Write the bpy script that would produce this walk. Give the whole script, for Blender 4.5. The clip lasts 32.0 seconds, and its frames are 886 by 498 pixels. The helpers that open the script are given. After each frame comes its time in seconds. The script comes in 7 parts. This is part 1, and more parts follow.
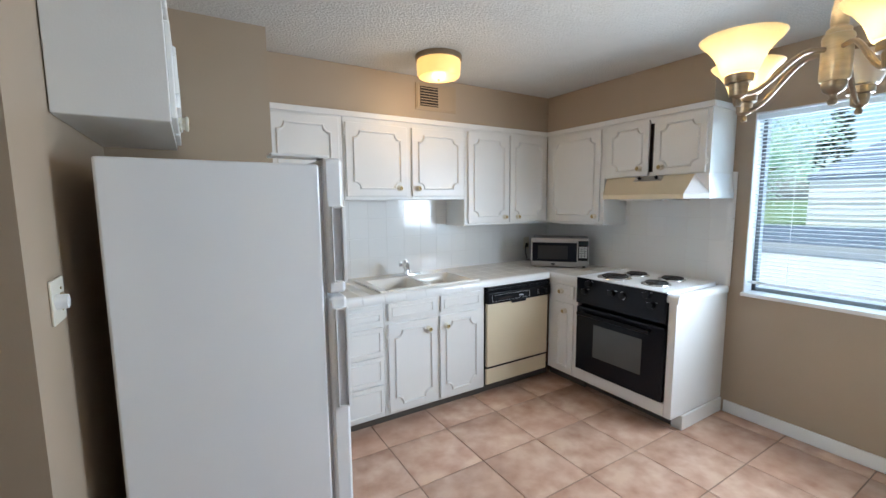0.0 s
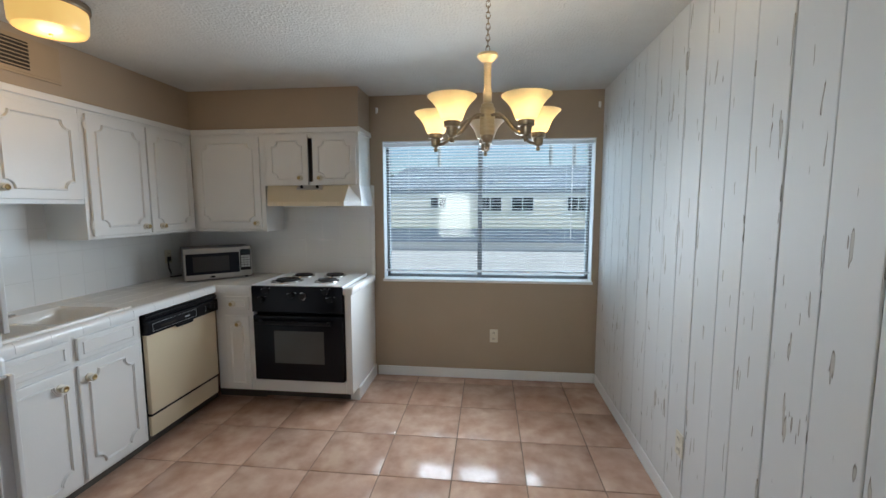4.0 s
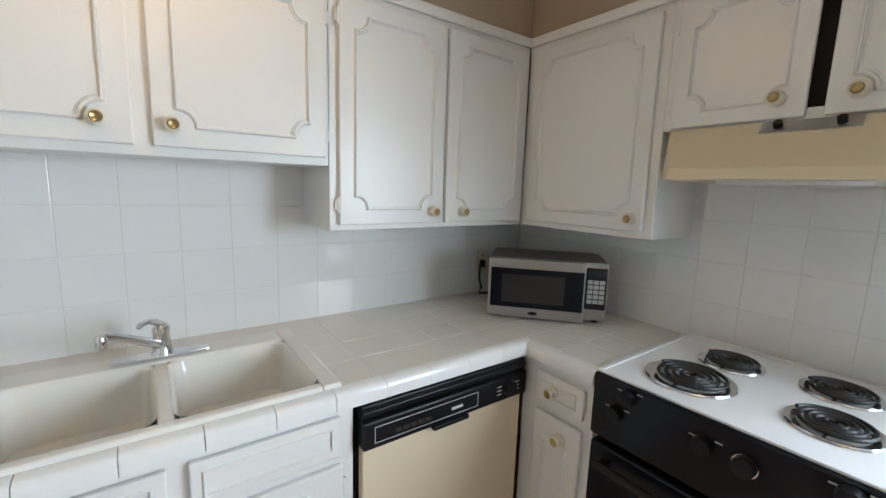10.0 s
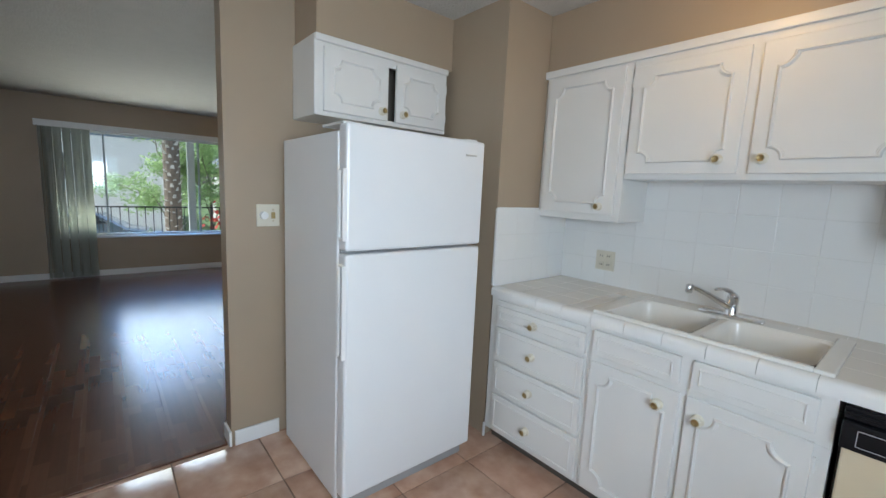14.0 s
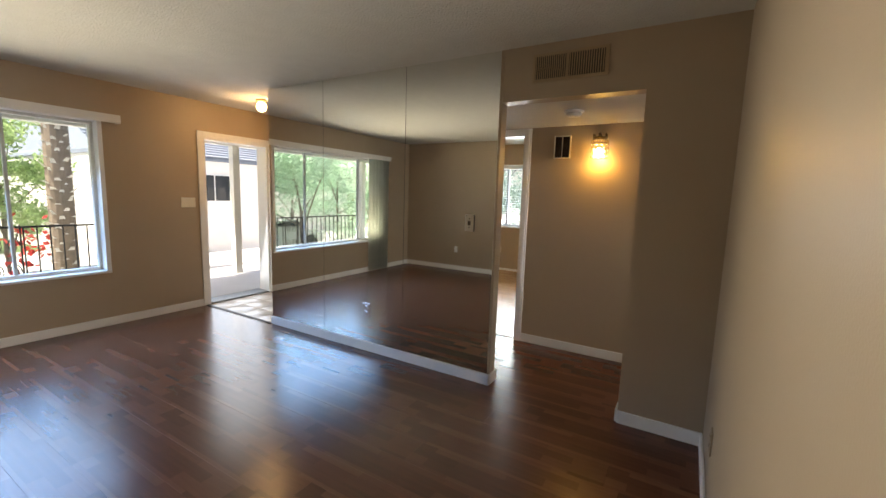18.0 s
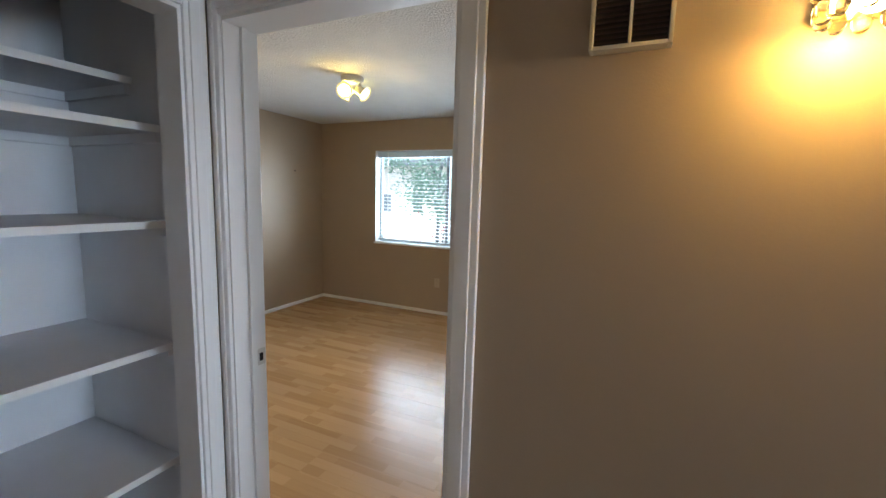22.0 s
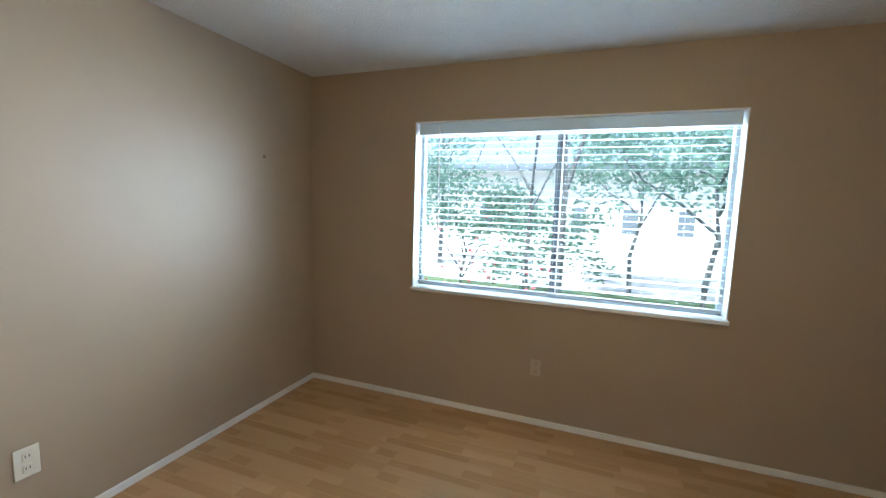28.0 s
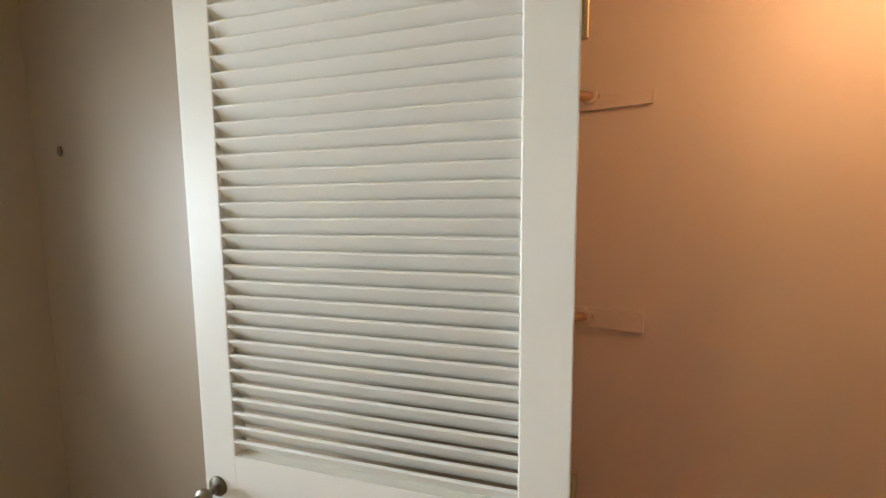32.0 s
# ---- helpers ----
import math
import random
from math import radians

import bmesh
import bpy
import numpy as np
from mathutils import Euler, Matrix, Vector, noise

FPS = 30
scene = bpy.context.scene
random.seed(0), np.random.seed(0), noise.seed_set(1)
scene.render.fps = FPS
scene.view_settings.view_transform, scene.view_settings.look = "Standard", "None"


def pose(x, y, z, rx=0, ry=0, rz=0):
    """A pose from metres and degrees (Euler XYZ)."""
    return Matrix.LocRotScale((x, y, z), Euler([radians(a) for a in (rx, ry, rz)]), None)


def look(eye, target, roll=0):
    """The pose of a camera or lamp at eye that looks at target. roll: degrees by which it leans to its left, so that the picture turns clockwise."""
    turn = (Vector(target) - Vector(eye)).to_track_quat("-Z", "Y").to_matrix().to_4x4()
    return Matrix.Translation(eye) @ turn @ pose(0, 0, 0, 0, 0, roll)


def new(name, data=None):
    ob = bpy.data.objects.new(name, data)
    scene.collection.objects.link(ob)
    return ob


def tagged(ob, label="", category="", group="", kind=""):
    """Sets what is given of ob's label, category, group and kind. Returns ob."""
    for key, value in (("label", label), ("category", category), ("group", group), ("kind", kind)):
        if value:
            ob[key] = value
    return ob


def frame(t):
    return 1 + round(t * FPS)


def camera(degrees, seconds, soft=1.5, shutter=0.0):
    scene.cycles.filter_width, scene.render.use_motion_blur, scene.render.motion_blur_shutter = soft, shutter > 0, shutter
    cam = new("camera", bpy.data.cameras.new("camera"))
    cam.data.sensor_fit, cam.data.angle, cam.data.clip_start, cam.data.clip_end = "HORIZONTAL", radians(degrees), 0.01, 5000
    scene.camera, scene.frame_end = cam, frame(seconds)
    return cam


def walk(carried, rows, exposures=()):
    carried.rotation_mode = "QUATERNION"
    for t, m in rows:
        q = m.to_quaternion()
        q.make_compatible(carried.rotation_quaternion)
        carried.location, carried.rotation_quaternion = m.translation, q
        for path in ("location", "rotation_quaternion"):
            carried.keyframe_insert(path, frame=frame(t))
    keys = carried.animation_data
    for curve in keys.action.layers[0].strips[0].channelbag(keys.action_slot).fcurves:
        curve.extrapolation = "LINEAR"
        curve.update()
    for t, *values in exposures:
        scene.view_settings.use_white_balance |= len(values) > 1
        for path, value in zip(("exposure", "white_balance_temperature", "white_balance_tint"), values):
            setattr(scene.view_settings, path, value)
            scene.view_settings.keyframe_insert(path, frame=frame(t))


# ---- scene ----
cam = camera(94.4, 32.0)
PATH = [
    (0, (0.118, -0.227, 1.515), (1.151, 1.47, 1.285), -0.5),
    (0.5, (0.137, -0.24, 1.534), (1.393, 1.298, 1.292), -0.3),
    (1, (0.154, -0.268, 1.527), (1.574, 1.12, 1.291), -0.2),
    (1.5, (0.16, -0.286, 1.515), (1.705, 0.965, 1.288), -0.1),
    (2, (0.161, -0.238, 1.505), (1.813, 0.864, 1.276), -0.1),
    (2.5, (0.137, -0.132, 1.493), (1.896, 0.792, 1.264), -0.0),
    (3, (0.053, -0.052, 1.516), (1.907, 0.665, 1.294), -0.0),
    (3.5, (-0.087, 0.029, 1.519), (1.842, 0.509, 1.304), -0.1),
    (4, (-0.223, 0.151, 1.509), (1.755, 0.367, 1.306), -0.1),
    (4.5, (-0.25, 0.316, 1.496), (1.74, 0.303, 1.298), -0.4),
    (6.5, (0.47, 0.9, 1.576), (2.43, 0.6, 1.318), 1.1),
    (7, (0.732, 1.043, 1.534), (2.706, 0.876, 1.262), 1.0),
    (7.5, (0.978, 1.145, 1.48), (2.958, 1.244, 1.22), 1.1),
    (8, (1.172, 1.217, 1.44), (3.116, 1.609, 1.18), 1.3),
    (8.5, (1.348, 1.238, 1.442), (3.202, 1.937, 1.167), 1.6),
    (9, (1.445, 1.244, 1.425), (3.151, 2.248, 1.139), 1.6),
    (9.5, (1.475, 1.241, 1.459), (2.956, 2.551, 1.161), 1.8),
    (10, (1.537, 1.225, 1.472), (2.7, 2.825, 1.175), 1.9),
    (10.5, (1.619, 1.205, 1.459), (2.365, 3.036, 1.156), 1.5),
    (11, (1.67, 1.186, 1.433), (1.959, 3.146, 1.16), 1.6),
    (11.5, (1.725, 1.109, 1.436), (1.522, 3.081, 1.174), 1.6),
    (12, (1.8, 1.014, 1.445), (1.185, 2.902, 1.205), 1.6),
    (12.5, (1.889, 0.944, 1.464), (0.942, 2.686, 1.195), 1.7),
    (13, (1.966, 0.845, 1.491), (0.782, 2.428, 1.187), 1.5),
    (13.5, (2.04, 0.717, 1.476), (0.672, 2.147, 1.183), 2.0),
    (14, (2.085, 0.549, 1.427), (0.567, 1.821, 1.151), 2.6),
    (14.5, (1.894, 0.27, 1.446), (0.348, 1.499, 1.132), 1.3),
    (16.5, (0.386, -0.013, 1.456), (-1.123, 1.263, 1.149), 1.6),
    (17, (0.011, 0.104, 1.473), (-1.37, 1.519, 1.174), 1.6),
    (17.5, (-0.282, 0.338, 1.455), (-1.498, 1.901, 1.173), 1.7),
    (18, (-0.512, 0.656, 1.437), (-1.528, 2.36, 1.179), 1.8),
    (18.5, (-0.706, 1.052, 1.4395), (-1.536, 2.856, 1.202), 1.7),
    (19, (-0.851, 1.457, 1.442), (-1.1806, 2.3941, 1.3262), 1.78),
    (19.5, (-0.952, 1.837, 1.438), (-1.2317, 2.7902, 1.3211), 2.29),
    (20, (-1.076, 2.28, 1.447), (-1.3379, 3.2395, 1.3411), 2.06),
    (20.5, (-1.153, 2.658, 1.46), (-1.4213, 3.6157, 1.3512), 2.56),
    (21, (-1.303, 3.016, 1.481), (-1.5896, 3.966, 1.3599), 2.54),
    (21.5, (-1.423, 3.322, 1.517), (-1.7616, 4.254, 1.3893), 1.8),
    (22, (-1.543, 3.594, 1.517), (-1.9509, 4.4982, 1.387), 1.68),
    (22.5, (-1.733, 3.849, 1.513), (-2.2062, 4.7195, 1.3815), 1.83),
    (23, (-1.951, 4.123, 1.516), (-2.4757, 4.9646, 1.3839), 2.08),
    (23.5, (-2.161, 4.382, 1.5), (-2.7245, 5.1984, 1.3697), 2.38),
    (24, (-2.38, 4.555, 1.502), (-2.9701, 5.3517, 1.3723), 2.42),
    (24.5, (-2.551, 4.717, 1.525), (-3.1661, 5.4941, 1.3908), 2.49),
    (26.5, (-3.201, 5.179, 1.5), (-4.417, 6.745, 1.241), 2.3),
    (27, (-3.254, 5.361, 1.501), (-4.373, 7, 1.254), 2.2),
    (27.5, (-3.32, 5.46, 1.483), (-4.261, 7.209, 1.251), 2.0),
    (28, (-3.378, 5.485, 1.494), (-4.076, 7.346, 1.275), 1.8),
    (28.5, (-3.399, 5.503, 1.541), (-3.814, 7.445, 1.305), 1.3),
    (29, (-3.423, 5.509, 1.613), (-3.501, 7.489, 1.338), 0.9),
    (29.5, (-3.395, 5.507, 1.559), (-3.14, 7.476, 1.322), 0.7),
    (30, (-3.315, 5.527, 1.561), (-2.726, 7.425, 1.333), 0.5),
    (30.5, (-3.136, 5.591, 1.575), (-2.222, 7.355, 1.348), 0.3),
    (31, (-2.925, 5.657, 1.557), (-1.693, 7.219, 1.351), 0.0),
    (31.5, (-2.693, 5.757, 1.568), (-1.176, 7.041, 1.35), -0.3),
    (32, (-2.469, 5.801, 1.548), (-0.737, 6.78, 1.346), -0.5),
]
walk(cam, [(t, look(eye, target, roll)) for t, eye, target, roll in PATH],
     exposures=[(0, 0.9, 5800, 10), (1.2, 0.45, 5600, 10), (4, 0.25, 6000, 10), (7.0, 0.5, 5600, 9), (8.0, 0.5, 6800, 11), (9.0, 0.55, 6700, 10), (10.0, 0.85, 6000, 9), (12.0, 0.72, 5900, 9), (14.0, 0.48, 5850, 9),
                (16.5, 1.05, 6100, 10), (17.5, 1.28, 6900, 14), (20.0, 1.64, 8900, 22), (21.0, 1.14, 8300, 25), (22.0, 1.2, 6100, 12), (23.0, 1.2, 6600, 9), (24.0, 1.2, 7700, 8),
                (26.5, 1.3, 5900, 9), (28.0, 1.42, 5700, 9), (30.0, 1.3, 6000, 9), (32.0, 1.45, 6250, 10)])

# ---- world, sun, exposure ----
world = bpy.data.worlds.new("sky_world")
scene.world = world
world.use_nodes = True
wn = world.node_tree
sky = wn.nodes.new("ShaderNodeTexSky")
sky.sky_type = "NISHITA"
sky.sun_disc = False
sky.dust_density = 2.6
sky.sun_elevation = radians(62.6)
sky.sun_rotation = radians(195.5)
wn.links.new(sky.outputs[0], wn.nodes["Background"].inputs[0])
wn.nodes["Background"].inputs[1].default_value = 0.15
SUN = bpy.data.lights.new("sun", "SUN")
SUN.energy, SUN.angle, SUN.color = 5.0, radians(0.5), (1.0, 0.95, 0.87)
sun_ob = new("sun", SUN)
sun_ob.matrix_basis = look((-2.5, -9, 18), (0, 0, 0))


def lamp(kind, name, power, color, m, size=0.1, sy=None, spread=180):
    d = bpy.data.lights.new(name, kind)
    d.energy, d.color = power, color
    if kind == "AREA":
        d.size = size
        if sy:
            d.shape, d.size_y = "RECTANGLE", sy
        d.spread = radians(spread)
    else:
        d.shadow_soft_size = size
    ob = new(name, d)
    ob.matrix_basis = m
    return ob


DAY = (0.84, 0.92, 0.97)
WARM = (1.0, 0.62, 0.26)
# area lamps added at the openings stand in for sky and ground light
lamp("AREA", "kitchen_sky", 20, DAY, look((3.08, 0.36, 1.5), (2.156, 0.625, 1.224)), 0.8, 0.75, 146)
lamp("AREA", "kitchen_outer_sky", 14, (0.74, 0.88, 1.0), look((3.475, 0.17, 1.475), (2.4, 0.17, 1.475)), 1.72, 1.14, 170)
lamp("AREA", "bedroom_sky", 45, (0.80, 0.90, 0.98), look((-3.64, 8.45, 1.5), (-3.64, 4, 1.65)), 1.9, 1.1, 140)
lamp("AREA", "living_sky", 6, (0.90, 0.92, 0.82), look((-5.6, 1.52, 1.32), (-4.603, 1.450, 1.355)), 1.65, 1.3, 52)
lamp("AREA", "living_high_sky", 15, (0.24, 0.50, 1.0), look((-5.6, 1.52, 1.32), (-4.971, 1.749, 0.577)), 1.65, 1.3, 90)
lamp("AREA", "living_ground_light", 8.5, (1.0, 0.97, 0.76), look((-5.58, 1.26, 0.62), (-4.859, 1.080, 1.289)), 2.2, 0.1, 92)
lamp("AREA", "entry_sky", 5, (0.72, 0.86, 1.0), look((-5.66, 3.89, 1.05), (-4.697, 3.720, 0.842)), 0.78, 1.85, 150)

# ---- materials ----
MATS = {}


def mat(name, color, rough=0.5, metal=0.0, var=0.06, scale=6.0, bump=0.0, bscale=60.0, rand=0.0, coat=0.0, emit=None, spec=0.5,
        stretch=(1, 1, 1), dark=None, stain=0.0):
    if name in MATS:
        return MATS[name]
    m = bpy.data.materials.new(name)
    m.use_nodes = True
    nt = m.node_tree
    N, L = nt.nodes, nt.links
    b = N["Principled BSDF"]
    b.inputs["Roughness"].default_value = rough
    b.inputs["Metallic"].default_value = metal
    b.inputs["Specular IOR Level"].default_value = spec
    b.inputs["Coat Weight"].default_value = coat
    b.inputs["Coat Roughness"].default_value = 0.08
    tc = N.new("ShaderNodeTexCoord")
    mp = N.new("ShaderNodeMapping")
    mp.inputs["Scale"].default_value = stretch
    L.new(tc.outputs["Object"], mp.inputs[0])
    place = mp.outputs[0]
    if rand:
        # each piece takes its own stretch of the pattern
        o0 = N.new("ShaderNodeObjectInfo")
        sh = N.new("ShaderNodeVectorMath")
        sh.operation = "MULTIPLY_ADD"
        sh.inputs[1].default_value = (37.0, 53.0, 71.0)
        L.new(o0.outputs["Random"], sh.inputs[0])
        L.new(mp.outputs[0], sh.inputs[2])
        place = sh.outputs[0]
    n1 = N.new("ShaderNodeTexNoise")
    n1.inputs["Scale"].default_value, n1.inputs["Detail"].default_value = scale, 6
    L.new(place, n1.inputs["Vector"])
    d = dark or tuple(c * 0.6 for c in color)
    mix = N.new("ShaderNodeMix")
    mix.data_type = "RGBA"
    mix.inputs[6].default_value = (*color, 1)
    mix.inputs[7].default_value = (*d, 1)
    mr = N.new("ShaderNodeMapRange")
    mr.inputs["From Min"].default_value, mr.inputs["From Max"].default_value = 0.35, 0.75
    mr.inputs["To Max"].default_value = max(var, 0.001) * 2
    L.new(n1.outputs["Fac"], mr.inputs["Value"])
    L.new(mr.outputs[0], mix.inputs[0])
    out = mix.outputs[2]
    if stain:
        n3 = N.new("ShaderNodeTexNoise")
        n3.inputs["Scale"].default_value, n3.inputs["Detail"].default_value = scale * 0.22, 4
        L.new(place, n3.inputs["Vector"])
        r3 = N.new("ShaderNodeMapRange")
        r3.inputs["From Min"].default_value, r3.inputs["From Max"].default_value = 0.4, 0.7
        r3.inputs["To Max"].default_value = stain
        L.new(n3.outputs["Fac"], r3.inputs["Value"])
        m3 = N.new("ShaderNodeMix")
        m3.data_type = "RGBA"
        L.new(r3.outputs[0], m3.inputs[0])
        L.new(out, m3.inputs[6])
        m3.inputs[7].default_value = (*d, 1)
        out = m3.outputs[2]
    if rand:
        oi = N.new("ShaderNodeObjectInfo")
        hs = N.new("ShaderNodeHueSaturation")
        rr = N.new("ShaderNodeMapRange")
        rr.inputs["To Min"].default_value, rr.inputs["To Max"].default_value = 1 - rand, 1 + rand
        L.new(oi.outputs["Random"], rr.inputs["Value"])
        L.new(rr.outputs[0], hs.inputs["Value"])
        L.new(out, hs.inputs["Color"])
        out = hs.outputs[0]
    L.new(out, b.inputs["Base Color"])
    if bump:
        n2 = N.new("ShaderNodeTexNoise")
        n2.inputs["Scale"].default_value, n2.inputs["Detail"].default_value = bscale, 4
        L.new(place, n2.inputs["Vector"])
        bp = N.new("ShaderNodeBump")
        bp.inputs["Strength"].default_value, bp.inputs["Distance"].default_value = bump, 0.01
        L.new(n2.outputs["Fac"], bp.inputs["Height"])
        L.new(bp.outputs[0], b.inputs["Normal"])
    if emit:
        b.inputs["Emission Color"].default_value = (*emit[0], 1)
        b.inputs["Emission Strength"].default_value = emit[1]
    MATS[name] = m
    return m


def glass(name, tint=(1, 1, 1), rough=0.0):
    m = bpy.data.materials.new(name)
    m.use_nodes = True
    nt = m.node_tree
    nt.nodes.remove(nt.nodes["Principled BSDF"])
    out = nt.nodes["Material Output"]
    g = nt.nodes.new("ShaderNodeBsdfGlossy")
    g.inputs["Roughness"].default_value = rough
    t = nt.nodes.new("ShaderNodeBsdfTransparent")
    t.inputs[0].default_value = (*tint, 1)
    lw_ = nt.nodes.new("ShaderNodeLayerWeight")
    lw_.inputs[0].default_value = 0.5
    pw_ = nt.nodes.new("ShaderNodeMath")
    pw_.operation = "POWER"
    pw_.inputs[1].default_value = 4.0
    nt.links.new(lw_.outputs["Facing"], pw_.inputs[0])
    f = nt.nodes.new("ShaderNodeMath")
    f.operation = "MULTIPLY_ADD"
    f.inputs[1].default_value, f.inputs[2].default_value = 0.5, 0.035
    nt.links.new(pw_.outputs[0], f.inputs[0])
    x = nt.nodes.new("ShaderNodeMixShader")
    nt.links.new(f.outputs[0], x.inputs[0])
    nt.links.new(t.outputs[0], x.inputs[1])
    nt.links.new(g.outputs[0], x.inputs[2])
    nt.links.new(x.outputs[0], out.inputs[0])
    return m


def plank_mat(name, cols, rough, strip, length, seed_shift):
    """Laminate: narrow strips of varied tone along x, with fine grain."""
    m = bpy.data.materials.new(name)
    m.use_nodes = True
    nt = m.node_tree
    N, L = nt.nodes, nt.links
    b = N["Principled BSDF"]
    b.inputs["Roughness"].default_value = rough
    b.inputs["Specular IOR Level"].default_value = 0.5
    tc = N.new("ShaderNodeTexCoord")
    mp = N.new("ShaderNodeMapping")
    mp.inputs["Location"].default_value = (seed_shift, seed_shift * 0.37, 0)
    L.new(tc.outputs["Object"], mp.inputs[0])
    br = N.new("ShaderNodeTexBrick")
    br.offset, br.offset_frequency = 0.37, 2
    br.inputs["Scale"].default_value = 1.0
    br.inputs["Brick Width"].default_value, br.inputs["Row Height"].default_value = length, strip
    br.inputs["Mortar Size"].default_value = 0.0008
    br.inputs["Color1"].default_value = (0, 0, 0, 1)
    br.inputs["Color2"].default_value = (1, 1, 1, 1)
    br.inputs["Mortar"].default_value = (0.15, 0.15, 0.15, 1)
    L.new(mp.outputs[0], br.inputs["Vector"])
    mp2 = N.new("ShaderNodeMapping")
    mp2.inputs["Scale"].default_value = (1.6, 22, 22)
    L.new(tc.outputs["Object"], mp2.inputs[0])
    gr = N.new("ShaderNodeTexNoise")
    gr.inputs["Scale"].default_value, gr.inputs["Detail"].default_value, gr.inputs["Distortion"].default_value = 2.2, 7, 0.6
    L.new(mp2.outputs[0], gr.inputs["Vector"])
    mx = N.new("ShaderNodeMix")
    mx.inputs[0].default_value = 0.4
    L.new(br.outputs["Color"], mx.inputs[2])
    L.new(gr.outputs["Fac"], mx.inputs[3])
    cr = N.new("ShaderNodeValToRGB")
    cr.color_ramp.elements[0].position, cr.color_ramp.elements[0].color = 0.12, (*cols[0], 1)
    cr.color_ramp.elements[1].position, cr.color_ramp.elements[1].color = 0.85, (*cols[2], 1)
    e = cr.color_ramp.elements.new(0.45)
    e.color = (*cols[1], 1)
    L.new(mx.outputs[0], cr.inputs[0])
    oi = N.new("ShaderNodeObjectInfo")
    hs = N.new("ShaderNodeHueSaturation")
    rr = N.new("ShaderNodeMapRange")
    rr.inputs["To Min"].default_value, rr.inputs["To Max"].default_value = 0.9, 1.1
    L.new(oi.outputs["Random"], rr.inputs["Value"])
    L.new(rr.outputs[0], hs.inputs["Value"])
    L.new(cr.outputs[0], hs.inputs["Color"])
    L.new(hs.outputs[0], b.inputs["Base Color"])
    bp = N.new("ShaderNodeBump")
    bp.inputs["Strength"].default_value, bp.inputs["Distance"].default_value = 0.06, 0.002
    L.new(gr.outputs["Fac"], bp.inputs["Height"])
    L.new(bp.outputs[0], b.inputs["Normal"])
    return m


def pitted_mat(name):
    """White painted pecky boards; upright pits, their shade put into a darker colour."""
    m = bpy.data.materials.new(name)
    m.use_nodes = True
    nt = m.node_tree
    N, L = nt.nodes, nt.links
    b = N["Principled BSDF"]
    b.inputs["Roughness"].default_value = 0.58
    tc = N.new("ShaderNodeTexCoord")
    mp = N.new("ShaderNodeMapping")
    mp.inputs["Scale"].default_value = (1, 1, 0.12)
    L.new(tc.outputs["Object"], mp.inputs[0])
    n = N.new("ShaderNodeTexNoise")
    n.inputs["Scale"].default_value, n.inputs["Detail"].default_value, n.inputs["Roughness"].default_value = 44, 2, 0.45
    L.new(mp.outputs[0], n.inputs["Vector"])
    n2 = N.new("ShaderNodeTexNoise")
    n2.inputs["Scale"].default_value = 1.7
    L.new(tc.outputs["Object"], n2.inputs["Vector"])
    add = N.new("ShaderNodeMath")
    add.operation = "MULTIPLY_ADD"
    add.inputs[1].default_value = 0.22
    L.new(n2.outputs["Fac"], add.inputs[0])
    L.new(n.outputs["Fac"], add.inputs[2])
    r = N.new("ShaderNodeMapRange")
    r.inputs["From Min"].default_value, r.inputs["From Max"].default_value = 0.782, 0.792
    L.new(add.outputs[0], r.inputs["Value"])
    r2 = N.new("ShaderNodeMapRange")
    r2.inputs["From Min"].default_value, r2.inputs["From Max"].default_value = 0.792, 0.818
    L.new(add.outputs[0], r2.inputs["Value"])
    # dark rim and greyer inside put the pits' shade into the colour
    brown = N.new("ShaderNodeMix")
    brown.data_type = "RGBA"
    brown.inputs[6].default_value, brown.inputs[7].default_value = (0.22, 0.19, 0.15, 1), (0.50, 0.47, 0.42, 1)
    L.new(r2.outputs[0], brown.inputs[0])
    x = N.new("ShaderNodeMix")
    x.data_type = "RGBA"
    x.inputs[6].default_value = (0.70, 0.70, 0.69, 1)
    L.new(r.outputs[0], x.inputs[0])
    L.new(brown.outputs[2], x.inputs[7])
    L.new(x.outputs[2], b.inputs["Base Color"])
    bp = N.new("ShaderNodeBump")
    bp.inputs["Strength"].default_value, bp.inputs["Distance"].default_value = 0.8, 0.008
    bp.invert = True
    L.new(r.outputs[0], bp.inputs["Height"])
    L.new(bp.outputs[0], b.inputs["Normal"])
    return m


TAN = mat("tan_wall_paint", (0.40, 0.315, 0.225), 0.45, var=0.05, scale=3, bump=0.05, bscale=160, stain=0.06)
CEIL = mat("textured_ceiling_paint", (0.62, 0.61, 0.58), 0.9, var=0.06, scale=9, bump=0.9, bscale=75)
TRIM = mat("white_trim_paint", (0.82, 0.82, 0.81), 0.35, var=0.04, scale=5, bump=0.04, bscale=120)
CAB = mat("white_cabinet_paint", (0.78, 0.775, 0.75), 0.33, var=0.04, scale=4, bump=0.05, bscale=140, stain=0.04)
CABSHADE = mat("cabinet_inside_shade", (0.20, 0.17, 0.14), 0.8, var=0.1)
TILEW = mat("white_glazed_tile", (0.80, 0.80, 0.785), 0.1, var=0.004, scale=7, bump=0.003, bscale=9, rand=0.008)
TILEC = mat("cream_counter_tile", (0.74, 0.71, 0.655), 0.22, var=0.01, scale=7, bump=0.003, bscale=9, rand=0.008)
GROUT = mat("pale_grout", (0.75, 0.745, 0.72), 0.85, var=0.12, scale=30)
FTILE = mat("terracotta_floor_tile", (0.66, 0.46, 0.345), 0.2, var=0.42, scale=8, bump=0.08, bscale=30, rand=0.08, dark=(0.38, 0.205, 0.14), stain=0.5)
